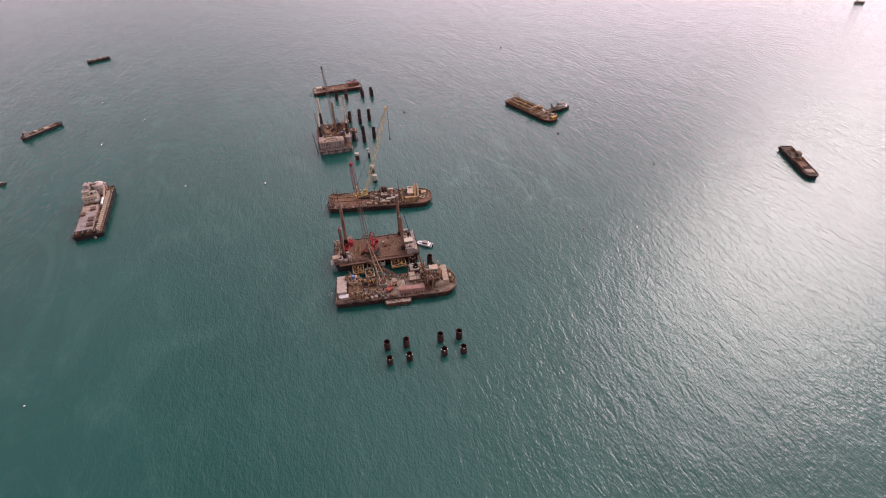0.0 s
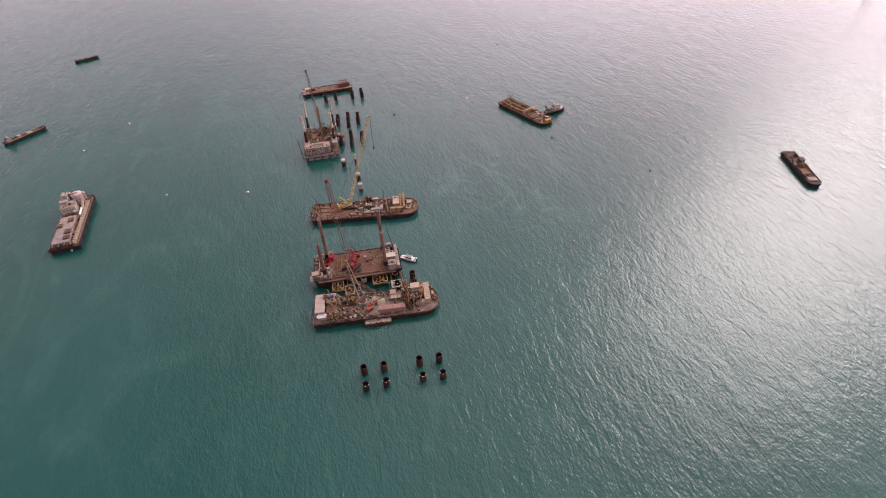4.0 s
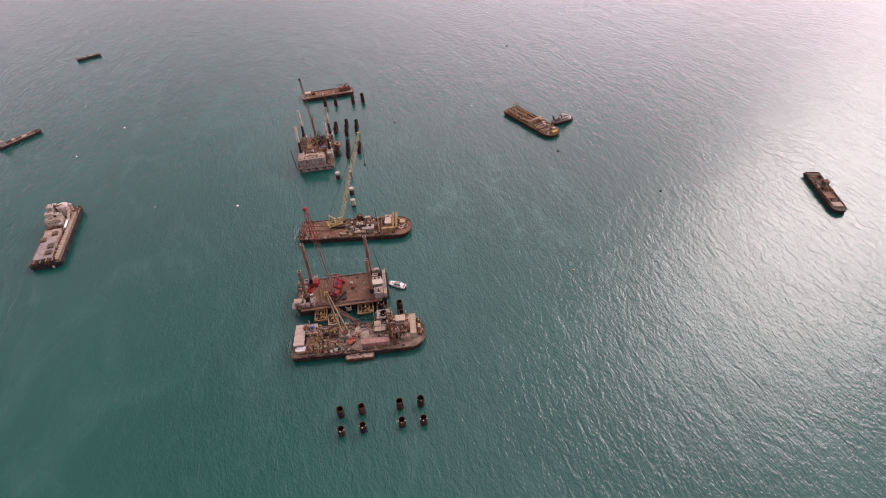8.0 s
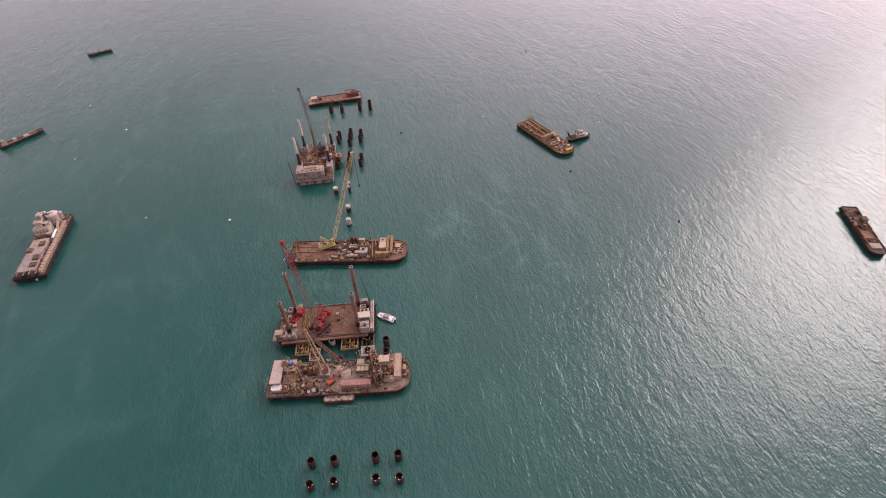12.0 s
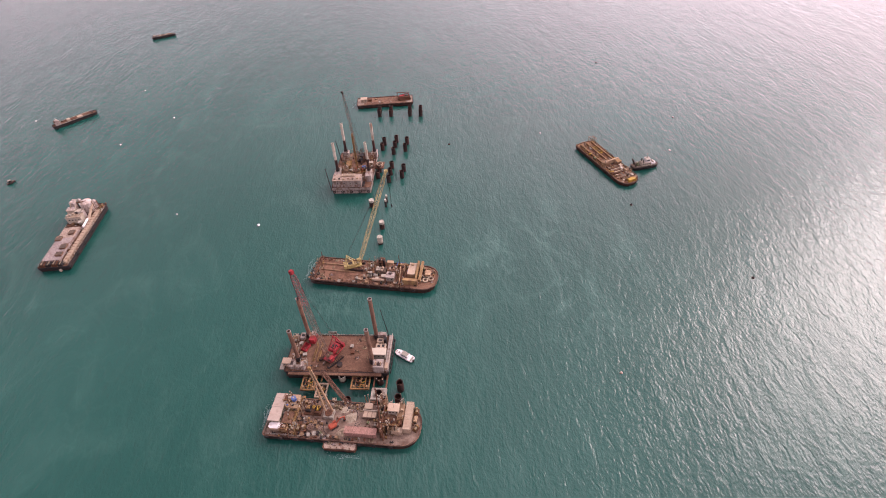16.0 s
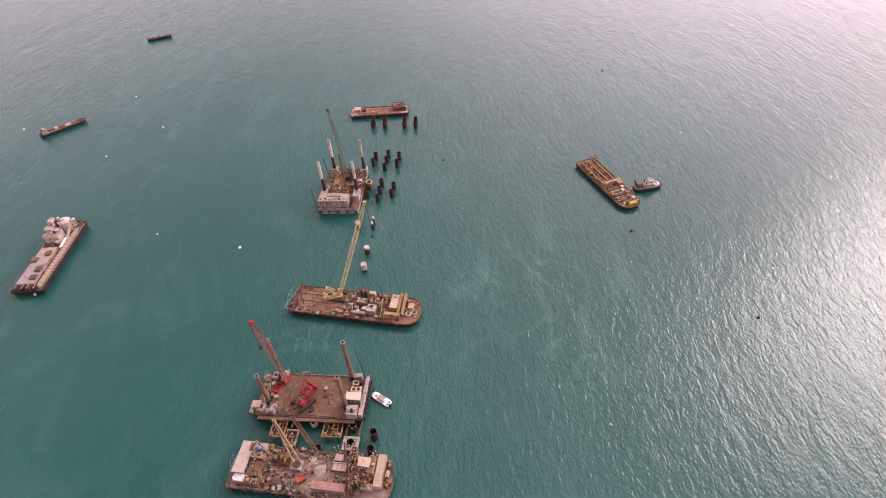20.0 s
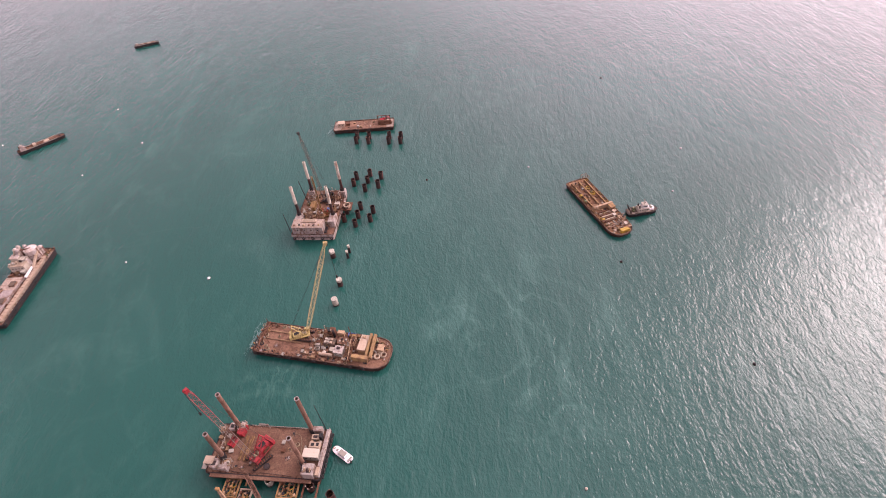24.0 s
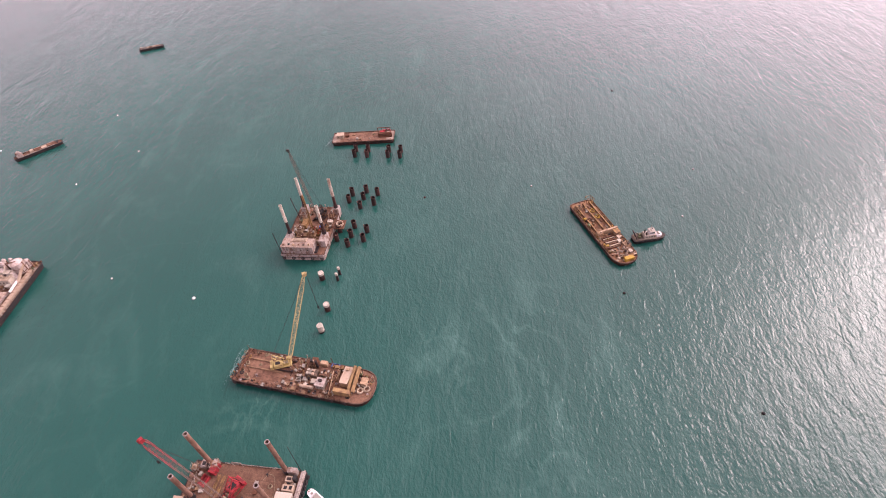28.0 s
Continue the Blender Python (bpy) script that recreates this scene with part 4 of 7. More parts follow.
def railing(parent, pts, z, h=1.05, step=2.0, mat="white", name="railing"):
    """Posts one by one and two rails along a line of points."""
    r = B()
    first = None
    for (x0, y0), (x1, y1) in zip(pts, pts[1:]):
        L = math.hypot(x1 - x0, y1 - y0)
        k = max(1, round(L / step))
        for hh in (h, h * 0.55):
            rod(r, (x0, y0, z + hh), (x1, y1, z + hh), 0.05, n=5)
        for i in range(k + 1):
            m = pose(x0 + (x1 - x0) * i / k, y0 + (y1 - y0) * i / k, z)
            if first is None:
                first = part("rail_post", rod(B(), (0, 0, 0), (0, 0, h), 0.055, n=6), mat, parent)
                first.matrix_basis = m
            else:
                again(first, "rail_post", m, parent)
    part(name, r, mat, parent)


# ---------------------------------------------------------------- the sea
def sea():
    bm = B()
    n, R = 48, 4500.0
    c = bm.verts.new((0, 0, 0))
    o = [bm.verts.new((R * math.cos(2 * math.pi * k / n), 300 + R * math.sin(2 * math.pi * k / n), 0)) for k in range(n)]
    for k in range(n):
        bm.faces.new((c, o[k], o[(k + 1) % n]))
    return tagged(part("water", bm, "water"), "choppy turquoise green sea under a bright haze", "sea", kind="structure")


sea()


# ---------------------------------------------------------------- work barge with sheerlegs, nearest of the row
D1 = 2.5
berth(7.2, 237.3, -4, 3.00, 252.00, -6.00, 1.022, 1.020)
b1 = barge("work_barge", "rusty flat work barge with rounded bow and cluttered deck", 7.2, 237.3, -4, 51.5, 14.2, D1,
           "hull_red", "deck_pale", bow=8, stern=0, plates=(3.0, 2.3, "deck_pale"), tyres=9, group="construction barges")
add_bollards(b1, [(-22, -6.2), (-12, -6.3), (2, -6.3), (17, -6.0), (-22, 6.2), (2, 6.4), (17, 6.0)], D1)
# accommodation at the stern
house = part("deckhouse", sit(B(), -22.7, 1.8, D1, 3.6, 9.8, 2.8, bevel=0.06), "white", b1, "white accommodation block")
part("roof", sit(B(), -22.7, 1.8, D1 + 2.802, 4.0, 10.2, 0.16, bevel=0.04), "roof_beige", house, "faded beige roof")
for k in range(3):
    part("roof_seam", sit(B(), -22.7, -1.6 + 3.4 * k, D1 + 2.963, 3.9, 0.07, 0.05), "roof_beige", house)
windows_on(house, -24.4, -20.8, -3.13, D1 + 1.8, 3)
windows_on(house, -2.8, 6.4, -20.88, D1 + 1.8, 5, along="y", proud=1)
cabin(b1, -18.2, 4.2, D1, 3.8, 4.6, 3.0, "tan", "tan", 2, name="store_house")
for k in range(6):
    part("roof_gear", sit(B(), -19.6 + 0.65 * k, 2.6 + 0.9 * (k % 3) * (0.6 if k > 2 else 1.0), D1 + 3.16, 0.5, 0.6, 0.35 + 0.25 * (k % 3), bevel=0.04), ("blue", "rust", "white", "black", "cream", "rust")[k], b1)
cabin(b1, -18.4, -1.2, D1, 3.0, 4.0, 2.0, "rust", "deck_dark", 2, name="store_house")
cabin(b1, -20.6, -4.6, D1, 5.6, 1.4, 1.4, "cream", "tan", 0, door=False, name="deck_locker")
tank = part("water_tank", rod(B(), (-17.8, 4.6, D1 + 3.15), (-17.8, 4.6, D1 + 4.6), 0.8, n=16), "blue", b1, "blue plastic water tank")
part("hatch", rod(B(), (-17.8, 4.6, D1 + 4.6), (-17.8, 4.6, D1 + 4.75), 0.3, n=10), "white", tank)
part("tank_lid", rod(B(), (-19.2, 5.2, D1 + 3.15), (-19.2, 5.2, D1 + 3.9), 0.5, n=12), "white", b1)
railing(b1, [(-25.2, -6.6), (-25.2, 6.6)], D1, mat="grey")
railing(b1, [(-24.5, -6.75), (-13, -6.75)], D1, mat="grey")


def lifeboat(x, y, z, rz):
    e = thing("life_boat", "white covered life boat on a cradle at the barge's stern", "boat", x, y, z, rz)
    pts = outline(5.2, 2.3, 1.5, 1.1)
    part("hull", prism(B(), pts, 0.25, 1.2, 0.7, 0.85), "white", e)
    part("cover", prism(B(), [(a * 0.97, b * 0.95) for a, b in pts], 1.2, 1.75, 1.0, 1.0), "bright", e)
    for u in (-1.2, 1.2):
        part("cradle", sit(B(), u, 0, 0, 0.25, 1.5, 0.45), "rust", e)
    return e


lifeboat(-14.6, 234.6, D1, -4)
# winch and piling gear amidships
e = thing("power_pack", "yellow hydraulic power pack with pipes on a rusty frame", "machine", -3.7, 240.8, D1, -4)
part("frame", sit(B(), 0, 0, 0, 6.0, 3.2, 0.5), "rust", e)
part("engine_block", sit(B(), -1.7, 0.2, 0.5, 1.8, 2.0, 1.2, bevel=0.1), "black", e)
part("engine_cover", sit(B(), -1.7, 0.3, 1.7, 1.2, 1.2, 0.5, bevel=0.1), "ochre", e)
part("fuel_tank", rod(B(), (0.2, -0.9, 1.1), (2.6, -0.9, 1.1), 0.5, n=14), "rust", e)
part("manifold", sit(B(), 1.5, 0.8, 0.5, 2.0, 0.9, 1.0, bevel=0.06), "black", e)
for k in range(9):
    a, b = 1.2 * math.sin(2.3 * k), 1.1 * math.cos(1.7 * k)
    part("pipe", rod(B(), (-2.4 + k * 0.6, a, 1.3 + 0.1 * (k % 3)), (-1.6 + k * 0.55, b, 1.9 + 0.15 * (k % 4)), 0.17, n=7), ("yellow", "yellow", "black")[k % 3], e)
part("valve_wheel", ring(B(), (1.8, 0.8, 1.7), 0.55, 0.14), "yellow", e)
part("valve_wheel", ring(B(), (0.2, 0.6, 1.9), 0.45, 0.12), "yellow", e)
for k in range(4):
    part("stanchion", rod(B(), (-2.9 + k * 1.9, 1.5, 0.5), (-2.9 + k * 1.9, 1.5, 2.6), 0.09, n=6), "ochre", e)


def rack(x, y, z, rz, L, W, H, label, mat="ochre", n=3):
    e = thing("steel_rack", label, "rack", x, y, z, rz, "steel racks")
    for i in range(n + 1):
        for s in (-1, 1):
            part("post", rod(B(), (-L / 2 + L * i / n, s * W / 2, 0), (-L / 2 + L * i / n, s * W / 2, H), 0.1, n=6), mat, e)
        part("cross_beam", rod(B(), (-L / 2 + L * i / n, -W / 2, H * 0.95), (-L / 2 + L * i / n, W / 2, H * 0.95), 0.09, n=6), mat, e)
    for s in (-1, 1):
        for h in (0.45, 0.97):
            part("rail", rod(B(), (-L / 2, s * W / 2, H * h), (L / 2, s * W / 2, H * h), 0.08, n=6), mat, e)
    return e


rack(-9.6, 239.3, D1, 86, 10.5, 2.2, 2.6, "ochre steel pipe rack standing across the deck", "ochre", 4)
pipe_stack(-9.6, 239.6, D1, 86, 8.5, 4, 0.2, "ochre", "bundle of rusty ochre pipes inside the rack")
winch(-7.5, 234.2, D1, 80, "ochre")
winch(-8.6, 245.4, D1, 5, "ochre")
# sheerlegs: pedestal and twin raking legs
e = thing("sheerlegs_crane", "tan steel sheerlegs crane with twin raking legs on a grey pedestal", "crane", 1.9, 239.4, D1, -4)
ped = part("pedestal", sit(B(), 0, 0, 0, 3.5, 3.2, 1.5, bevel=0.08), "grey", e)
part("turntable", rod(B(), (0, 0, 1.5), (0, 0, 1.9), 1.3, n=18), "rust", e)
for k, (fx, fy) in enumerate(((-1.2, 0.6), (1.3, 0.6))):
    part("leg", rod(B(), (fx, fy, 1.8), (-4.4 + 0.5 * k, 4.6, 20.3), 0.34, 0.26, n=10), "tan", e)
for f in (0.25, 0.45, 0.65, 0.85):
    a = Vector((-1.2, 0.6, 1.8)).lerp(Vector((-4.4, 4.6, 20.3)), f)
    b = Vector((1.3, 0.6, 1.8)).lerp(Vector((-3.9, 4.6, 20.3)), f)
    part("cross_tie", rod(B(), a, b, 0.14, n=6), "tan", e)
part("head", box(B(), -4.15, 4.6, 20.5, 1.1, 0.8, 1.0, bevel=0.1), "ochre", e)
part("guy_wire", rod(B(), (-4.15, 4.6, 20.5), (1.5, -1.0, 1.7), 0.05, n=4), "black", e)
part("hoist_rope", rod(B(), (-4.15, 4.9, 20.2), (-4.15, 4.9, 7.5), 0.05, n=4), "black", e)
part("hook_block", box(B(), -4.15, 4.9, 7.0, 0.5, 0.5, 1.0, bevel=0.1), "yellow", e)
excavator("orange tracked excavator parked on the barge deck", 4.3, 235.3, D1, 40, "orange", 0.76)
reel(-3.4, 234.7, D1, 0, 1.15, True, "deck_pale", "pale steel reel with round holes lying flat")
reel(11.9, 235.7, D1, 0, 1.1, True, "deck_pale", "pale steel reel with round holes lying flat")
reel(0.1, 234.2, D1, 20, 0.95, True, "deck_pale", "pale steel reel with round holes lying flat")
heap(7.3, 233.2, D1, 10, 4.2, 3.0, 1.3, "canvas", "tarpaulin", "heap of gear under grey faded canvas", "stores", 5)
heap(9.4, 238.6, D1, 30, 4.6, 4.0, 0.55, "cargo", "gravel_spread", "spread of pale grey gravel on the deck", "heap", 8)
heap(6.2, 241.6, D1, 0, 5.5, 3.0, 0.35, "cargo", "gravel_spread", "spread of pale grey gravel on the deck", "heap", 9)
container("long terracotta-painted container at the barge's edge", 13.5, 233.0, D1, -4, 10.8, 2.44, 2.2, "container_rust")
e = thing("site_hut", "pale flat-roofed hut with open roof frame on the deck", "hut", 15.6, 239.2, D1, -4)
part("wall", sit(B(), 0, 0, 0, 5.0, 2.4, 1.3, bevel=0.05), "deck_pale", e)
for u in (-1.5, 0, 1.5):
    part("roof_panel", sit(B(), u, 0, 1.302, 1.3, 2.2, 0.1), "cream", e)
part("roof_frame", sit(B(), 0, 1.25, 1.3, 5.2, 0.2, 0.5), "white", e)
crate(14.8, 242.4, D1, -4, 2.6, 1.0, "cream", "pale equipment chest on the deck")
# bridge block towards the bow
cabin(b1, 16.3, 0.9, D1, 4.8, 4.0, 3.2, "rust", "deck_dark", 3, name="machinery_house")
up = cabin(b1, 16.6, 3.2, D1 + 3.35, 3.4, 2.6, 2.4, "white", "cream", 3, name="wheelhouse")
part("mast", rod(B(), (16.6, 3.2, D1 + 5.8), (16.6, 3.2, D1 + 10.5), 0.09, 0.05, n=6), "white", b1)
part("pump_house", sit(B(), 19.0, 2.4, D1, 1.0, 7.0, 3.0, bevel=0.06), "rust", b1)
part("catwalk", sit(B(), 16.4, 5.4, D1 + 2.6, 6.4, 1.0, 0.12), "tan", b1)
for u in (13.6, 15.6, 17.6, 19.4):
    part("catwalk_post", rod(B(), (u, 5.8, D1), (u, 5.8, D1 + 3.6), 0.09, n=6), "ochre", b1)
part("funnel", rod(B(), (18.6, -0.6, D1 + 3.3), (18.6, -0.6, D1 + 5.6), 0.4, n=12), "ochre", b1)
part("upper_deck", sit(B(), 16.2, -1.0, D1 + 3.36, 5.6, 2.4, 0.12), "rust", b1)
for k in range(8):
    part("deck_gear", sit(B(), 14.0 + 0.62 * k, -1.6 + 0.75 * (k % 3), D1 + 3.483, 0.45, 0.55, 0.35 + 0.3 * (k % 3), bevel=0.04), ("black", "white", "ochre", "rust")[k % 4], b1)
for k in range(6):
    part("vent_pipe", rod(B(), (13.9 + 0.95 * k, -2.9, D1), (13.9 + 0.95 * k, -2.9, D1 + 4.0 + 0.5 * (k % 3)), 0.11, n=6), ("ochre", "black", "tan")[k % 3], b1)
railing(b1, [(13.5, -2.1), (18.9, -2.1)], D1 + 3.48, 1.0, 1.3, "ochre")
part("gantry_beam", box(B(), 13.4, 0.2, D1 + 4.0, 0.5, 10.0, 0.5), "rust", b1)
for v in (-4.5, 4.9):
    part("gantry_post", sit(B(), 13.4, v, D1, 0.5, 0.5, 3.8), "rust", b1)
part("vent_ball", rod(B(), (11.5, 5.9, D1), (11.5, 5.9, D1 + 1.9), 0.75, 0.6, n=14), "cream", b1, "cream domed tank")
container("cream-painted container standing across the bow", 28.6, 238.3, D1, 86, 10.2, 2.5, 2.7, "cream")
container("small cream container by the bow", 25.2, 233.6, D1, -4, 3.8, 1.8, 1.9, "cream")
genset(30.9, 238.0, D1, 80, "tan", "tan diesel pump unit on the bow")
winch(31.0, 241.0, D1, 90, "ochre")
winch(31.2, 234.8, D1, 60, "ochre")
for k in range(5):
    drum(23.0 + k * 0.65, 246.0 - 0.06 * k - (k % 2) * 0.5 - 3.6, D1, ("rust", "blue", "orange")[k % 3], "dented steel oil drum beside the bridge block")
part("foremast", rod(B(), (14.2, -5.6, D1), (10.8, 5.6, D1 + 12.5), 0.28, 0.2, n=8), "rust", b1, "rusty raking derrick boom")
clutter(-6.6, 236.4, D1, -4, 5.0, 9.5, 16, 3, "mxmwcdl", [(-3.7, 240.8, 3.2), (-9.6, 239.3, 1.6), (-9.6, 243, 1.6), (-9.6, 236, 1.6), (-3.4, 234.7, 1.1)])
clutter(-13.0, 238.6, D1, -4, 4.2, 6.5, 10, 5, "mxdcl", [(-14.6, 234.6, 2.4)])
clutter(-5.0, 231.9, D1, -4, 22.0, 1.6, 16, 7, "xdmcb", [(-14.6, 234.6, 2.4)])
clutter(9.5, 242.6, D1, -4, 15.0, 2.6, 14, 8, "xdcpb", [(14.8, 242.4, 1.4)])
clutter(2.0, 236.0, D1, -4, 9.0, 5.0, 10, 9, "xdb", [(4.3, 235.3, 2.4), (1.9, 239.4, 2.4), (-3.4, 234.7, 1.2), (0.1, 234.2, 1.1)])
clutter(17.6, 236.0, D1, -4, 6.0, 3.0, 9, 10, "mxdc", [(11.9, 235.7, 1.2)])
clutter(19.6, 241.6, D1, -4, 2.4, 6.5, 9, 11, "mxlm", [])
clutter(25.6, 242.8, D1, -4, 4.4, 3.0, 9, 13, "mxdl", [])
clutter(22.0, 233.6, D1, -4, 3.0, 4.0, 7, 14, "mxlc", [(25.2, 233.6, 2.2)])
clutter(30.6, 238.0, D1, -4, 2.0, 6.4, 8, 15, "xdbm", [(30.9, 238, 1.4), (31, 241, 1.3), (31.2, 234.8, 1.3)])
clutter(-1.6, 244.2, D1, -4, 9.0, 1.8, 9, 101, "mxdl", [(-8.6, 245.4, 1.3)])
clutter(21.6, 238.6, D1, -4, 2.4, 8.0, 9, 102, "mxml", [(19.6, 241.6, 1.0)])
clutter(9.0, 231.2, D1, -4, 17.0, 0.9, 11, 103, "xdb", [])
clutter(-8.0, 241.6, D1, -4, 7.0, 6.0, 18, 141, "mxmlx", [(-9.6, 239.3, 1.4), (-3.7, 240.8, 2.6)])
clutter(-6.0, 235.0, D1, -4, 12.0, 6.0, 22, 142, "xmcdxr", [(-14.6, 234.6, 2.4), (-3.4, 234.7, 1.2), (-7.5, 234.2, 1.2)])
clutter(18.0, 241.0, D1, -4, 9.0, 7.0, 20, 143, "mxmlg", [(15.6, 239.2, 2.6), (14.8, 242.4, 1.4)])
clutter(23.6, 237.4, D1, -4, 5.0, 9.0, 20, 144, "mxclx", [(28.6, 238.3, 1.8)])
clutter(5.0, 242.6, D1, -4, 10.0, 3.6, 10, 145, "xdxr", [(1.9, 239.4, 2.2)])
scaffold(-12.4, 243.6, D1, -4, 2.6, 2.4, 3.4)
scaffold(-11.8, 233.6, D1, -4, 2.2, 2.0, 2.6)
scaffold(20.0, 243.6, D1, -4, 2.0, 2.2, 4.0, "tan", "tan steel access tower with plank deck")
scaffold(26.3, 239.0, D1, -4, 1.8, 5.0, 4.2, "tan", "tan steel access tower with plank deck", 3)
scaffold(20.0, 234.6, D1, -4, 1.8, 2.4, 3.2, "rust", "rusty steel access tower with plank deck")
foam(-20.4, 240.5, 90, 6, 1.6, 260, 1)
foam(9.5, 226.6, -4, 6, 1.2, 110, 2)
for k, (x, y, h) in enumerate(((-11.4, 244.6, 6.0), (-11.0, 241.4, 7.0), (-10.6, 236.6, 5.0), (-11.2, 233.0, 4.5), (20.6, 244.0, 7.5), (26.6, 241.6, 6.5), (27.0, 236.2, 6.0), (20.2, 233.6, 6.5))):
    light_post(x, y, D1, h, ("ochre", "tan")[k % 2], "%s steel pole with floodlight standing on the deck" % ("ochre", "tan")[k % 2])
hose([(3, 243.5), (6, 242.2), (8, 243.6), (11, 242.0), (14, 243.8)], D1 + 0.03)
hose([(6, 240.5), (8.5, 242.0), (11, 240.8), (11.4, 237.6)], D1 + 0.03)
hose([(-3, 236.8), (0, 236.4), (1.6, 233.2), (5.4, 231.6)], D1 + 0.03)
hose([(-6, 232.8), (0, 232.0), (6, 231.0)], D1 + 0.03, 0.12, "rust", "rusty pipe run along the deck edge")

pontoon = barge("work_pontoon", "small rusty pale pontoon with tyre fenders alongside the barge", 7.1, 230.6, -3.5, 10.9, 5.6, 1.7, "rust", "deck_chalk", draught=0.6,
                rim=0.12, group="pontoons", plates=(2.6, 1.9, "deck_chalk"))
for u in (-4.6, 4.3):
    add_tyre(pontoon, u, -2.35, 0.7, "Y", 0.5, 0.2)
clutter(7.4, 230.3, 1.7, -3.5, 8, 2.0, 9, 4, "dcbx")


# ---------------------------------------------------------------- jack-up platform with the red crane
D2 = 4.0
berth(2.6, 264.3, 0, -1.95, 278.90, -2.56, 1.030, 1.020)
# the black hull side doubles as the shade in the gap below the deck
j1 = barge("jack_up_platform", "square jack-up platform with brown deck on four rusty tube legs", 2.6, 264.3, 0, 37.4, 16.6, D2, "hull_black", "deck_dark",
           draught=0.6, plates=(3.2, 2.0, "deck_dark"), rim=0.18, group="jack-up platforms", category="platform", low=1.0)
X0, Y0 = 2.6, 264.3
part("front_apron", sit(B(), -0.4, -8.95, D2 - 0.25, 33.0, 1.05, 0.43), "deck_dark", j1, "brown steel apron along the edge")


def leg(parent, u, v, top, r=0.72, mat="rust_pink", sleeve=2.2, z=D2, cap="rust_pink"):
    part("leg", pipe(B(), u, v, -8, top, r, r - 0.1, 18), mat, parent)
    part("leg_cap", pipe(B(), u, v, top - 0.35, top + 0.03, r + 0.03, r - 0.16, 18), "deck_grey" if cap == "rust_pink" else cap, parent)
    part("jack_sleeve", pipe(B(), u, v, z - 0.3, z + sleeve, r + 0.3, r + 0.01, 18), "black", parent)


leg(j1, -12.9, 7.4, 26.0)
leg(j1, 12.4, 7.4, 26.2)
leg(j1, 12.4, -3.7, 23.0)
leg(j1, -14.4, -3.2, 21.0)
for k, (u, v, sx, sy, h) in enumerate(((-15.0, 7.0, 2.0, 2.4, 1.4), (-11.0, 7.3, 1.4, 1.8, 2.6), (-16.2, -5.8, 2.4, 3.0, 1.8), (-11.8, -6.6, 1.2, 2.2, 2.8), (-13.9, -6.6, 1.6, 1.6, 1.0))):
    part("jack_house", sit(B(), u, v, D2, sx, sy, h, bevel=0.08), "dirty_white", j1, "rust-streaked pale jacking house")
part("wing_platform", box(B(), -18.6, -5.2, D2 - 0.6, 4.2, 3.6, 0.35), "grey", j1)
cabin(j1, -18.0, -5.0, D2 - 0.4, 2.8, 2.2, 2.4, "cream", "cream", 2, name="control_cabin")
part("wing_brace", rod(B(), (-19.8, -5.2, D2 - 0.7), (-16.6, -5.2, 0.4), 0.15, n=6), "rust", j1)
part("ladder_post", rod(B(), (-15.6, 0.6, D2), (-14.6, 1.6, D2 + 4.2), 0.12, n=6), "white", j1)
# machinery deck on the starboard side
part("walkway", sit(B(), 17.8, 0.2, D2, 1.3, 15.6, 1.0, bevel=0.05), "dirty_white", j1, "rust-streaked pale raised walkway along the edge")
part("jack_house", sit(B(), 15.0, -6.3, D2, 3.8, 3.6, 3.4, bevel=0.08), "dirty_white", j1, "rust-streaked pale jacking house")
part("jack_house", sit(B(), 14.6, 7.4, D2, 3.0, 1.6, 2.6, bevel=0.08), "dirty_white", j1, "rust-streaked pale jacking house")
cabin(j1, 14.6, -1.0, D2, 4.8, 2.6, 2.9, "grey", "white", 3, name="control_cabin")
part("engine_housing", sit(B(), 14.7, 2.2, D2, 3.6, 2.0, 1.9, bevel=0.1), "cream", j1)
part("engine_housing", sit(B(), 14.2, 5.0, D2, 2.4, 1.8, 1.6, bevel=0.1), "cream", j1)
part("intake", sit(B(), 16.0, 5.2, D2, 1.0, 1.4, 2.6, bevel=0.05), "black", j1)
part("generator", sit(B(), 17.7, -6.2, D2 + 1.0, 1.1, 2.6, 1.0, bevel=0.1), "cream", j1)
# thin black plates stand in for the shade inside open hatches
for u, v, z, a, b in ((14.0, 2.2, 1.9, 1.0, 1.0), (15.6, 2.3, 1.9, 0.9, 1.1), (14.2, 5.0, 1.6, 1.4, 0.9), (15.6, -7.0, 3.4, 1.4, 1.0), (-16.2, -5.8, 1.8, 1.3, 1.4), (-15.0, 7.0, 1.4, 1.1, 1.2)):
    part("open_hatch", sit(B(), u, v, D2 + z + 0.003, a, b, 0.05), "black", j1)
for k in range(8):
    part("valve_chest", sit(B(), 13.3 + 0.95 * (k % 4), 0.75 if k < 4 else 3.7, D2, 0.6, 0.6, 0.8 + 0.35 * (k % 3), bevel=0.04), ("tan", "black", "cream", "grey")[k % 4], j1)
for k in range(4):
    part("hydraulic_ram", rod(B(), (13.2 + k * 0.9, -7.2, D2 + 3.4), (13.5 + k * 0.9, -6.4, D2 + 4.5), 0.22, n=8), "tan" if k % 2 else "black", j1)
part("aerial", rod(B(), (16.9, 8.0, D2), (14.6, 10.6, 16.5), 0.14, 0.08, n=6), "black", j1, "thin black aerial mast")
railing(j1, [(-8.5, 8.0), (11.0, 8.0)], D2, 1.0, 2.2, "grey")
railing(j1, [(18.4, -7.4), (18.4, 8.0)], D2 + 1.0, 1.0, 2.2, "white")
railing(j1, [(-16.4, -3.0), (-16.4, 5.4)], D2, 1.0, 2.2, "white")
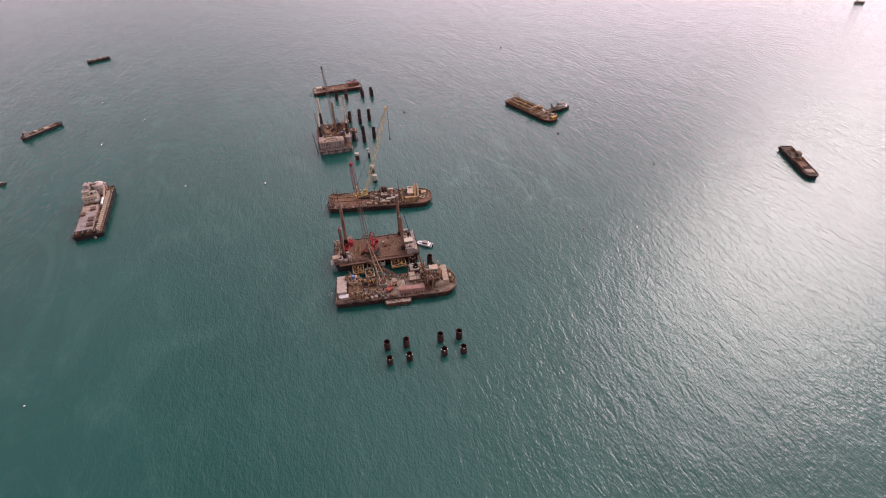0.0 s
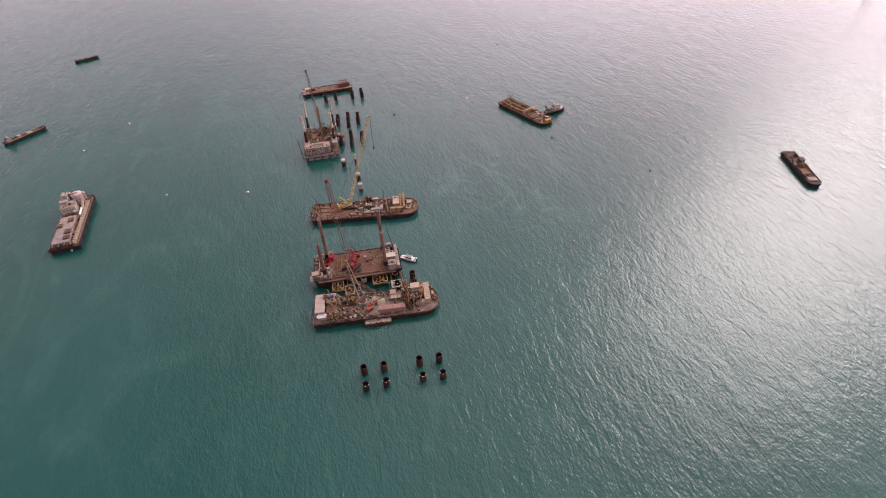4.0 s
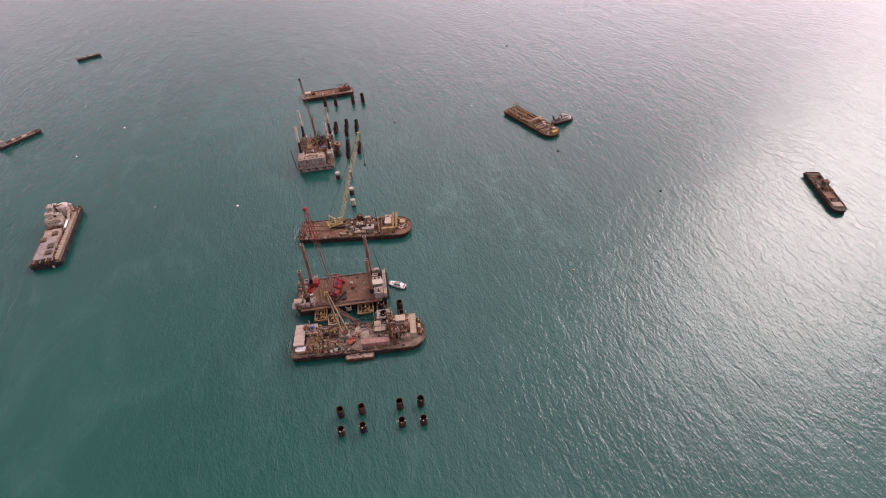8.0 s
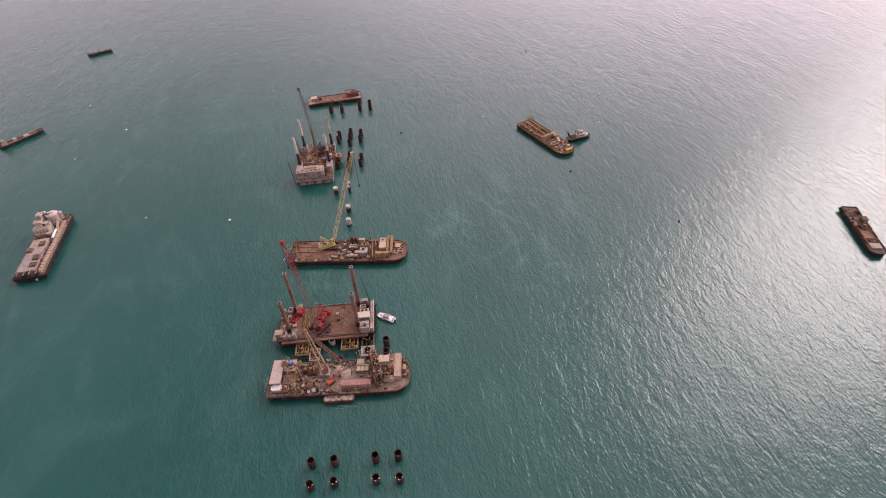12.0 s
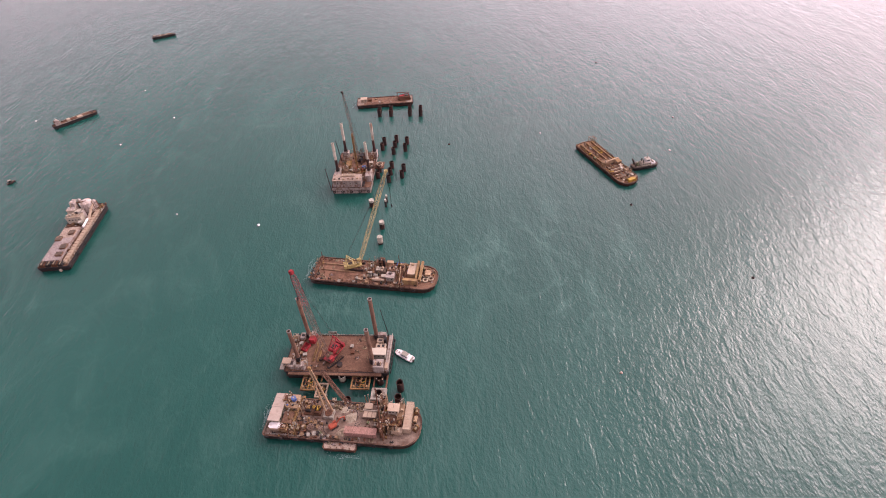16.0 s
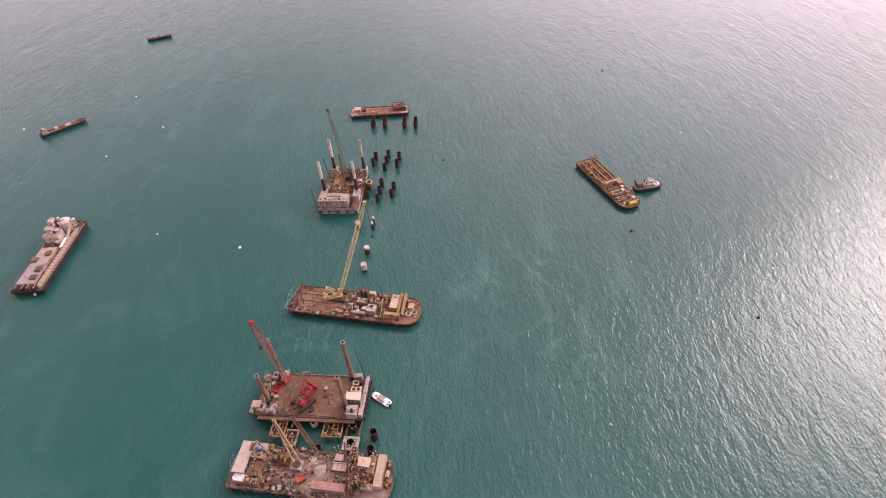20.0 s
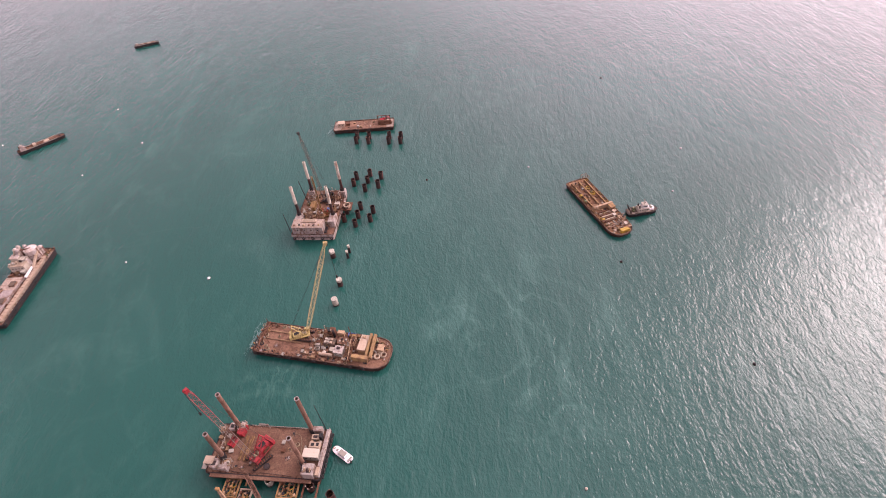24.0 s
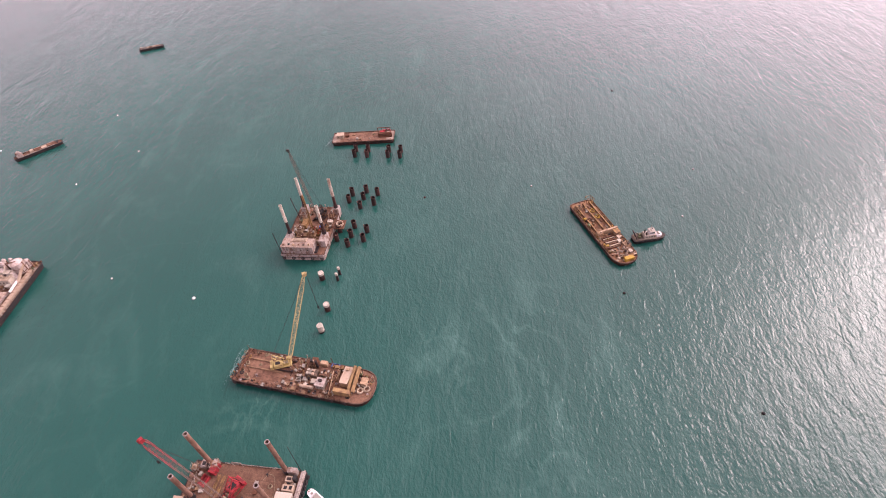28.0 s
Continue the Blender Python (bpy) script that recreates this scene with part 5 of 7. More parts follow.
for u in (-3, 2, 8):
    add_tyre(j1, u, 8.6, D2 - 1.2, "Y")
for k in range(9):
    add_tyre(j1, 19.0, -6.5 + k * 1.7, D2 - 1.4, "X", 0.6, 0.22)

crawler_crane("crawler_crane", "red crawler crane with steep lattice boom on the platform deck", 0.0, 261.6, D2, 244, (4.6, -0.6, 49.4), "red", "boom_grey", "red", 28, 1.45, 10.0,
              track_turn=-15, s=1.3, red_top=0.36, track_mat="black")
reel(3.4, 259.0, D2, 20, 1.0, True, "black", "black cable reel lying in front of the crane")
e = thing("steel_trestle", "pair of brown lattice frames lying on the deck", "trestle", -5.6, 264.5, D2, 0)
for k in (-0.9, 0.9):
    part("frame", lattice(B(), (k, -4.2, 0.35), (k + 0.3, 4.2, 0.35), 0.6, 9, 0.08, 0.05, 1, 1), "ochre", e)
skip_box(-10.4, 266.3, D2, 70, 3.4, 2.2, 1.2, "red", "red open-topped steel bin on the platform deck", "steel_bin")
container("short red steel container near the far leg", -8.3, 270.0, D2, 80, 3.4, 2.2, 2.3, "red")
e = thing("deck_light_frame", "grey panelled frame near the platform's back edge", "frame", -1.4, 272.0, D2, 0)
part("panel", box(B(), 0, 0, 2.0, 2.8, 0.12, 0.9, bevel=0.03), "grey", e)
for u in (-1.6, 1.6):
    part("post", rod(B(), (u, 0, 0), (u, 0, 2.8), 0.1, n=6), "grey", e)
part("cross_bar", rod(B(), (-1.6, 0, 2.8), (1.6, 0, 2.8), 0.1, n=6), "grey", e)
for u, v, w in ((-8.6, 271.2, 1.6), (-14.6, 269.8, 1.2), (-9.0, 258.6, 1.4)):
    scaffold(u, v, D2, 10 * w, 1.6 * w, 1.5 * w, 2.2, "grey", "pale grey access tower beside the jacking leg", 1)
clutter(16.2, 264.6, D2, 0, 4.4, 3.6, 7, 16, "mxd", [])
clutter(-12.6, 265.5, D2, 0, 5.5, 9.0, 16, 17, "mxcxd", [(-10.4, 266.3, 2.0), (-11.8, 260.9, 1.6), (-10.3, 271.7, 1.8)])
for k, p in enumerate((((-9.6, 257.2), (-4, 256.6), (2, 257.0), (12, 256.6)), ((8, 268.5), (10, 270.5), (12.6, 266.5), (12.8, 261.0)))):
    hose(p, D2 + 0.03, 0.08, ("black", "rope")[k], ("black rubber hose trailing over the deck", "pale rope trailing over the deck")[k])
clutter(2.8, 265.0, D2, 0, 21, 14.0, 9, 12, "cbxx", [(0.6, 265.2, 5.4), (0.3, 260.6, 1.6), (-5.6, 264.5, 2.5), (-10.4, 266.3, 2.4), (-8.3, 270, 2.3), (-1.4, 272, 1.8),
        (15, 262, 3.0)])


# pile guide frames hung on the platform's edge
def guide_frame(cx, cy, z, sx, sy, name="pile_guide_frame", mat="ochre", holes=2):
    f = part(name, sit(B(), cx, cy - sy / 2 + 0.2, z, sx, 0.4, 0.7), mat, j1, "yellow pile guide frame bolted to the platform's edge")
    for s in (-1, 1):
        part("side_beam", sit(B(), cx + s * (sx / 2 - 0.2), cy, z, 0.4, sy - 0.82, 0.7), mat, f)
    part("back_beam", sit(B(), cx, cy + sy / 2 - 0.2, z, sx, 0.4, 0.7), mat, f)
    for k in range(1, holes + 1):
        part("cross_beam", sit(B(), cx - sx / 2 + sx * k / (holes + 1), cy, z + 0.1, 0.3, sy - 0.82, 0.5), "ochre", f)
    for k in range(6):
        part("grating_bar", sit(B(), cx, cy - sy / 2 + 0.6 + (sy - 1.2) * k / 5, z - 0.1, sx - 0.82, 0.16, 0.14), "rust", f)
    for s in (-1, 1):
        part("knee_post", rod(B(), (cx + s * sx * 0.35, cy - sy * 0.4, z + 0.7), (cx + s * sx * 0.35, cy - sy * 0.4, z + 1.9), 0.09, n=6), mat, f)
        part("hand_rail", rod(B(), (cx - sx * 0.45, cy + s * sy * 0.42, z + 1.6), (cx + sx * 0.45, cy + s * sy * 0.42, z + 1.6), 0.07, n=5), mat, f)
    for i in range(14):
        u, v = cx - sx * 0.36 + (i % 5) * sx * 0.18, cy + (i // 5 - 1) * sy * 0.27 + 0.15 * (i % 2)
        if i % 3 == 2:
            part("ram", rod(B(), (u - 0.6, v - 0.3, z + 0.5), (u + 0.7, v + 0.4, z + 0.9), 0.16, n=7), ("yellow", "black")[i % 2], f)
        else:
            part("gear", sit(B(), u, v, z - 0.03, 0.6 + 0.12 * (i % 3), 0.8, 0.6 + 0.2 * (i % 4), rz=12 * i, bevel=0.04), ("tan", "black", "rust", "ochre")[i % 4], f)
    return f


guide_frame(11.6 - X0, 253.2 - Y0, 2.0, 6.6, 5.6, holes=3)
guide_frame(-6.4 - X0, 252.4 - Y0, 2.4, 5.0, 6.0, holes=3)
guide_frame(-1.6 - X0, 249.8 - Y0, 1.6, 4.0, 5.6, mat="cream")
for u in (-10.6, -4.9, 6.0, 12.0):
    part("hanger_beam", box(B(), u, -9.2, 2.3, 0.4, 3.6, 0.5), "ochre", j1)
g = part("pile_gate", sit(B(), 18.6 - X0, 246.6 - Y0, 2.1, 5.2, 0.7, 0.8), "grey", j1, "grey square pile collar")
for s in (-1, 1):
    part("collar_side", sit(B(), 18.6 - X0 + s * 2.2, 248.6 - Y0, 2.1, 0.8, 3.3, 0.8), "grey", g)
    part("collar_arm", box(B(), 18.6 - X0 + s * 2.2, 253.8 - Y0, 2.4, 0.5, 7.2, 0.5), "rust", g)
part("collar_plate", pipe(B(), 18.6 - X0, 248.5 - Y0, 2.15, 2.75, 1.85, 1.32, 20), "grey", g)
for s in (-1, 1):
    for q in (-1, 1):
        part("corner_plate", sit(B(), 18.6 - X0 + s * 1.45, 248.55 - Y0 + q * 1.3, 2.45, 0.75, 0.75, 0.2), "grey", g)
part("collar_back", sit(B(), 18.6 - X0, 250.5 - Y0, 2.1, 5.2, 0.7, 0.8), "grey", g)
e = thing("lattice_gangway", "brown lattice gangway from the platform down to the barge", "gangway", 2.6, 249.8, 0, 0)
part("truss", lattice(B(), (-5.2, 6.4, 4.7), (6.2, -5.4, 3.2), 1.2, 12, 0.1, 0.06, 1, 1), "rust_pink", e)
part("walkway", lattice(B(), (-5.2, 6.4, 4.15), (6.2, -5.4, 2.62), 0.5, 10, 0.08, 0.05, 1, 1), "rust", e)


def crew_boat(x, y, rz):
    e = thing("crew_boat", "white motor launch with cabin moored at the platform", "boat", x, y, 0, rz)
    pts = outline(8.2, 2.7, 3.0, 0)
    part("hull", prism(B(), pts, -0.4, 0.95, 0.8, 0.93), "bright", e)
    part("deck", prism(B(), [(a * 0.96, b * 0.92) for a, b in pts], 0.95, 1.0), "bright", e)
    c = part("cabin", sit(B(), -0.4, 0, 1.0, 3.2, 1.9, 1.1, bevel=0.18), "bright", e)
    part("windscreen", box(B(), 1.22, 0, 1.7, 0.1, 1.6, 0.6, ry=-20), "glass", c)
    for s in (-1, 1):
        part("window", box(B(), -0.4, s * 0.95, 1.7, 2.4, 0.06, 0.4), "glass", c)
    part("roof", sit(B(), -0.4, 0, 2.102, 2.6, 1.7, 0.08, bevel=0.03), "grey", c)
    part("hatch", sit(B(), 2.3, 0, 1.0, 0.7, 0.7, 0.15, bevel=0.03), "grey", e)
    part("bow_fender", ring(B(), (3.7, 0, 0.9), 0.35, 0.16), "timber", e)
    part("outboard_engine", sit(B(), -4.25, 0.3, 0.2, 0.5, 0.5, 1.3, bevel=0.08), "black", e)
    part("aft_seat", sit(B(), -3.4, 0, 1.0, 0.6, 1.9, 0.4, bevel=0.05), "grey", e)
    return e


crew_boat(25.6, 266.1, 149)


# ---------------------------------------------------------------- crane barge with the yellow crane
berth(10.8, 305.05, -3.5, 7.00, 321.90, -9.00, 1.035, 0.950)
foam(-18.4, 308.0, 86, 9, 2.4, 560, 3)
foam(33, 301, 40, 8, 3, 160, 5)
b2 = barge("crane_barge", "long rusty crane barge with rounded bow and brown deck", 10.8, 305.05, -3.5, 53.0, 15.0, D1, "hull_red", "deck_rust", bow=8, stern=0,
           plates=(3.2, 2.4, "deck_rust"), tyres=10, group="construction barges")
add_bollards(b2, [(-22, -6.3), (-8, -6.4), (6, -6.4), (-22, 6.3), (6, 6.4), (18, -5.6)], D1)
for u in (-24.4, 11.8):
    f = part("hose_gantry", box(B(), u, 0, D1 + 1.6, 0.4, 13.6, 0.35), "rust", b2)
    for v in (-6.4, 0, 6.4):
        part("gantry_post", sit(B(), u, v, D1, 0.35, 0.35, 1.5), "rust", f)
for u, v, h in ((-21.6, -2.4, 8.5), (9.6, 5.4, 7.5), (12.4, -6.0, 6.0), (-24.6, 5.8, 5.0)):
    part("deck_mast", rod(B(), (u, v, D1), (u - 0.2, v, D1 + h), 0.16, 0.1, n=7), "rust", b2)
crawler_crane("crawler_crane", "yellow crawler crane with long lattice boom on the barge deck", 2.4, 308.6, D1, 25.1, (17.7, 0, 46.0), "lime", "boom_ochre", "boom_ochre", 30, 1.4, 16.0, track_turn=-25, s=1.15)
for v, m in ((3.4, "timber"), (-0.4, "timber")):
    o = part("timber_baulk", sit(B(), 0, 0, 0, 15, 0.5, 0.4), m)
    o.matrix_basis = laid(-5.5, 306 + v, D1 + 0.03, -3.5)
    tagged(o, "long timber baulk lying on the barge deck", "timber", "timber baulks")
h = cabin(b2, 7.2, -2.5, D1, 3.2, 3.4, 2.4, "grey", "dirty_white", 2, name="deckhouse")
# black box stands in for the shaded hole in the roof
part("roof_hatch", sit(B(), 7.0, -2.0, D1 + 2.6, 1.2, 1.0, 0.5, bevel=0.04), "black", b2)
part("fuel_tank", rod(B(), (-0.2, -4.6, D1 + 0.85), (4.9, -4.6, D1 + 0.85), 0.65, n=16), "cream", b2, "white horizontal fuel tank")
for u in (0.6, 4.0):
    part("tank_saddle", sit(B(), u, -4.6, D1, 0.4, 1.3, 0.5), "rust", b2)
part("hatch_cover", sit(B(), 4.2, -1.7, D1, 2.5, 1.9, 1.0, bevel=0.05), "white", b2)
part("engine_casing", sit(B(), 2.2, 1.4, D1, 4.4, 3.0, 1.7, bevel=0.06), "deck_black", b2)
for k in range(6):
    part("engine_cover", sit(B(), 0.7 + 1.1 * (k % 3), 0.7 + 1.4 * (k // 3), D1 + 1.7, 0.85, 1.0, 0.35 + 0.15 * (k % 2), bevel=0.05), ("white", "grey", "cream")[k % 3], b2)
cabin(b2, 7.2, 2.2, D1, 3.4, 3.0, 2.0, "tan", "deck_dark", 2, name="store_house")
for k in range(4):
    part("roof_locker", sit(B(), 6.2 + 0.75 * k, 1.6 + 0.9 * (k % 2), D1 + 2.15, 0.6, 0.8, 0.4 + 0.2 * (k % 2), bevel=0.04), ("white", "black", "tan", "grey")[k], b2)
part("engine_tower", sit(B(), 2.0, 6.1, D1, 2.0, 1.8, 3.6, bevel=0.06), "rust", b2)
part("engine_tower", sit(B(), 5.2, 6.2, D1, 2.6, 1.6, 2.2, bevel=0.06), "tan", b2)
part("pipe_rack", sit(B(), 10.8, 5.8, D1, 4.4, 1.2, 1.6, bevel=0.05), "ochre", b2)
part("derrick_boom", rod(B(), (10.6, 2.6, D1 + 3.2), (11.6, -6.6, D1 + 1.6), 0.16, n=8), "tan", b2)
part("exhaust_stack", rod(B(), (1.2, 4.8, D1), (1.2, 4.8, D1 + 4.4), 0.55, n=12), "black", b2)
part("exhaust_stack", rod(B(), (2.8, 4.9, D1), (2.8, 4.9, D1 + 4.0), 0.5, n=12), "black", b2)
cabin(b2, 15.6, 2.0, D1, 2.8, 7.0, 3.0, "tan", "cream", 0, door=False, name="bridge_house")
part("roof_vent", sit(B(), 15.4, 4.4, D1 + 3.15, 1.4, 1.0, 0.5, bevel=0.05), "tan", b2)
part("bridge_house_front", sit(B(), 15.8, -4.4, D1, 6.2, 1.6, 2.6, bevel=0.05), "ramp", b2)
for u in (17.9, 19.5):
    part("ramp_beam", box(B(), u, 1.2, D1 + 2.6, 0.9, 10.0, 1.5, rx=14), "ramp", b2, "tall ochre ramp girder")
    part("ramp_post", sit(B(), u, 5.2, D1, 0.8, 0.8, 3.0), "tan", b2)
    part("ramp_post", sit(B(), u, -2.6, D1, 0.8, 0.8, 1.3), "tan", b2)
scaffold(12.2, 310.0, D1, -3.5, 3.0, 2.0, 3.0, "rust", "rusty steel access tower with plank deck")
scaffold(22.4, 306.6, D1, -3.5, 1.6, 3.4, 2.8, "tan", "tan steel access tower with plank deck")
clutter(12.6, 304.9, D1, -3.5, 3.0, 12.0, 12, 24, "mxmxc", [(13.2, 306.4, 2.6), (12.6, 311.4, 1.8), (13.0, 300.4, 2.2), (15, 303, 1.6)])
clutter(24.4, 307.0, D1, -3.5, 3.0, 7.0, 10, 28, "gmxcg", [(25.2, 306.9, 1.3), (22.4, 306.6, 1.5)])
clutter(21.4, 308.6, D1, -3.5, 4, 4.0, 7, 25, "mxgx", [(22.4, 306.6, 1.5), (20.6, 310.8, 1.6)])
clutter(33.0, 305.0, D1, -3.5, 5, 9.0, 12, 26, "xdbm", [(32.2, 302, 1.2), (34.4, 303, 1.2), (33, 304.9, 1.2), (33.2, 307.4, 1.2)])
clutter(-14.6, 306.8, D1, -3.5, 3.2, 12.0, 20, 27, "xbdmt", [])
clutter(8.0, 304.6, D1, -3.5, 9.0, 9.0, 26, 131, "mxcmxg", [(10, 306.8, 1.2)])
clutter(30.0, 305.0, D1, -3.5, 4.0, 9.0, 9, 132, "xmbt", [(32.2, 302, 1.2), (33, 304.9, 1.2), (33.2, 307.4, 1.2)])
for k in range(6):
    drum(24.4 + (k % 3) * 0.7, 306.5 + (k // 3) * 0.7, D1, "blue", "blue plastic drum beside the bridge house")
for u, v in ((32.2, 302.0), (34.4, 303.0), (33.0, 304.9)):
    vehicle_tyre(u, v, D1, 1.0, 0.35, "large pale worn tyre lying on the bow", "canvas")
cabin(b2, 22.2, 1.8, D1, 2.2, 2.6, 1.6, "tan", "tan", 0, door=False, name="forward_locker")
winch(33.2, 307.4, D1, 90, "ochre")
skip_box(20.6, 310.8, D1, -3, 3.0, 1.6, 1.0, "blue", "blue steel skip at the barge's far edge")
clutter(-4, 306.8, D1, -3.5, 20, 12, 7, 21, "bxbx", [(1.7, 308, 5.5), (-5.5, 309.4, 2), (-5.5, 305.6, 2), (-11, 309.4, 2), (-11, 305.6, 2), (-1, 305.6, 2)])
clutter(18.5, 305.4, D1, -3.5, 22, 12, 60, 22, "dcprgwshmxmxl", [(17.8, 302, 2.6), (13.2, 306.2, 3), (18.4, 306.8, 2.6), (13, 300.3, 2.8), (15.6, 303.0, 1.8), (13.2, 310.9, 1.9), (16.4, 310.8, 1.9), (26.6, 306.2, 5.0), (30, 306, 4), (13.0, 310.4, 2),
        (27, 301, 3.2), (20.6, 310.8, 2), (33, 303.5, 2.2), (25.5, 307, 1.8)])
clutter(3, 299.4, D1, -3.5, 40, 1.8, 30, 23, "dcbhxxm", [])
clutter(5.4, 311.4, D1, -3.5, 36, 1.2, 18, 29, "xdbx", [(13.2, 311.2, 1.6), (16.4, 311.0, 1.8), (20.6, 310.8, 1.9), (12.2, 310, 1.8), (21.8, 310.4, 2.4)])


def to_world(e, u, v):
    p = PLAN[e.name] @ Vector((u, v, 0))
    return p.x, p.y


# ---------------------------------------------------------------- second jack-up platform
D3 = 3.6
berth(-8.6, 379.2, 5, -11.16, 400.47, -0.88, 1.029, 1.035)
j2 = barge("jack_up_platform", "pale grey jack-up platform with four whitewashed legs and cluttered deck", -8.6, 379.2, 5, 20.0, 31.8, D3, "dirty_white", "deck_rust", draught=0.6,
           rim=0.2, group="jack-up platforms", category="platform", low=1.0)


def to_j2(X, Y):
    c, s = math.cos(radians(5)), math.sin(radians(5))
    return (X + 8.6) * c + (Y - 379.4) * s, -(X + 8.6) * s + (Y - 379.4) * c


for X, Y, top in ((-15.8, 372.6, 24.2), (0.2, 374.2, 24.2), (-16.1, 391.3, 24.4), (-0.6, 392.3, 24.4)):
    u, v = to_j2(X, Y)
    part("leg", pipe(B(), u, v, -8, 14.4, 0.68, 0.58, 16), "pile", j2)
    part("upper_leg", pipe(B(), u, v, 14.4, top, 0.71, 0.58, 16), "pale_tube", j2, "whitewashed upper leg")
    part("jack_house", sit(B(), u, v if v > 0 else v - 2.2, D3, 3.0, 3.2 if v > 0 else 6.2, 3.6 if v > 0 else 3.9, bevel=0.08), "dirty_white", j2, "rust-streaked pale jacking house")
    part("jack_sleeve", pipe(B(), u, v, D3 + 3.5, D3 + 5.2, 1.0, 0.72, 16), "black", j2)
h = part("accommodation_block", sit(B(), -1.9, -12.9, D3, 14.4, 5.6, 4.2, bevel=0.08), "dirty_white", j2, "weathered pale accommodation block")
part("roof", sit(B(), -1.9, -12.9, D3 + 4.203, 14.6, 5.8, 0.15, bevel=0.03), "deck_chalk", h)
part("roof_hatch", sit(B(), -1.4, -11.4, D3 + 4.353, 6.8, 2.0, 0.6, bevel=0.05), "cream", h)
windows_on(h, -8.0, 4.6, -15.73, D3 + 2.6, 4)
part("roof_hatch_top", sit(B(), -1.4, -11.4, D3 + 4.956, 5.6, 1.4, 0.12), "canvas", h)
for k in range(7):
    part("wall_panel", sit(B(), -8.0 + 2.05 * k, -15.75, D3 + 0.3, 1.7, 0.08, 1.5), "dirty_white" if k % 3 else "deck_grey", h)
for k in range(6):
    part("roof_gear", sit(B(), -8.0 + 2.3 * k, -14.6 + 0.4 * (k % 2), D3 + 4.354, 0.8, 0.7, 0.4 + 0.2 * (k % 3), bevel=0.04), ("rust", "black", "tan")[k % 3], h)
railing(h, [(-9.0, -15.6), (5.2, -15.6)], D3 + 4.35, 1.0, 1.8, "cream")
part("kick_beam", sit(B(), -0.1, -16.1, D3 - 0.9, 19.6, 0.4, 0.9), "dirty_white", j2)
for k in range(4):
    part("wall_ladder", rod(B(), (-7.4 + 3.6 * k, -15.95, 0.6), (-7.4 + 3.6 * k, -15.95, D3 + 4.3), 0.08, n=5), "rust", h)
railing(j2, [(-9.6, -9.0), (-9.6, 14.6)], D3, 1.0, 2.2, "rust")
railing(j2, [(9.6, 7.6), (9.6, 14.6)], D3, 1.0, 2.0, "rust")
for k in range(7):
    part("deck_chest", sit(B(), -7.6 + 2.5 * k, -8.9 + 0.5 * (k % 2), D3, 1.5, 1.0, 0.8 + 0.35 * (k % 3), bevel=0.05), ("rust", "canvas", "orange", "black")[k % 4], j2)
for k in range(3):
    part("side_ladder", sit(B(), 10.16, -9.0 + 8.0 * k, 0.3, 0.12, 0.5, D3 - 0.3), "rust", j2)
part("stair_well", sit(B(), 5.4, -13.0, D3, 2.2, 4.0, 0.5), "black", j2)
for k in range(5):
    add_tyre(j2, -9 + 4.4 * k, -16.2, 1.2, "Y", 0.6, 0.24)
lead = part("pile_leader", lattice(B(), (1.7, -2.3, D3), (1.9, -2.7, 27.3), 0.7, 14, 0.1, 0.05, 0.9, 1), "ochre", j2, "ochre lattice pile leader")
part("leader_tube", rod(B(), (1.7, -1.9, D3), (1.9, -2.3, 26.5), 0.3, n=10), "ochre", lead)
part("spud", rod(B(), (-10.7, -13.6, -4), (-12.2, -12.6, 13.5), 0.2, 0.15, n=8), "black", j2, "thin dark spud pole")
part("spud", rod(B(), (-8.6, 8.5, D3), (-9.8, 8.0, 16.5), 0.2, 0.15, n=8), "black", j2, "thin dark spud pole")
side = part("side_platform", box(B(), 12.2, 4.2, D3 - 0.3, 5.0, 6.0, 0.4), "rust", j2, "rusty side platform with a pile guide")
part("pile_guide", pipe(B(), 12.4, 4.0, D3 - 0.1, D3 + 1.0, 1.7, 1.35, 16), "cream", side)
for k in (-1, 1):
    part("mast", rod(B(), (11.0 + k, 6.5 * 1, D3 - 0.1), (11.0 + k, 6.5, D3 + 5.0), 0.15, n=6), "rust", side)
crawler_crane("crawler_crane", "dark crawler crane with grey lattice boom on the second platform", -7.6, 386.8, D3, 252, (5.5, 0.0, 43.2), "black", "boom_dark", "black", 26, 1.0, 0)
scaffold(-2.0, 388.6, D3, 5, 3.0, 3.0, 3.6, "rust", "rusty steel access tower with plank deck")
scaffold(-14.6, 386.4, D3, 5, 2.4, 3.0, 3.0, "grey", "grey steel access tower with plank deck")
scaffold(-6.0, 374.6, D3, 5, 3.0, 2.4, 3.0, "ochre")
genset(-4.0, 381.0, D3, 20, "blue", "blue diesel power pack beside the pile leader", 3.2)
skip_box(-4.2, 376.6, D3, 8, 3.4, 2.4, 1.1, "ochre", "ochre steel skip on the platform deck")
for k in range(4):
    skip_box(-7.6 + 2.3 * (k % 2), 380.6 + 2.6 * (k // 2) - 3.4, D3, 8 + 20 * k, 1.8, 1.3, 0.8, "orange", "orange steel bin on the platform deck", "steel_bin")
scaffold(-12.6, 376.4, D3, 5, 2.2, 2.6, 3.4, "canvas", "pale steel access tower with plank deck")
scaffold(-1.6, 388.2 - 8.4, D3, 5, 1.8, 2.2, 2.8, "ochre")
crate(-1.4, 384.6, D3, 0, 2.4, 1.4, "white", "white equipment box on the platform deck")
container("ochre tool container on the platform deck", -12.6, 381.6, D3, 95, 5.0, 2.4, 2.4, "ochre")
clutter(*to_world(j2, -2.6, -9.2), D3, 5, 12, 2.0, 12, 33, "mxsch", [])
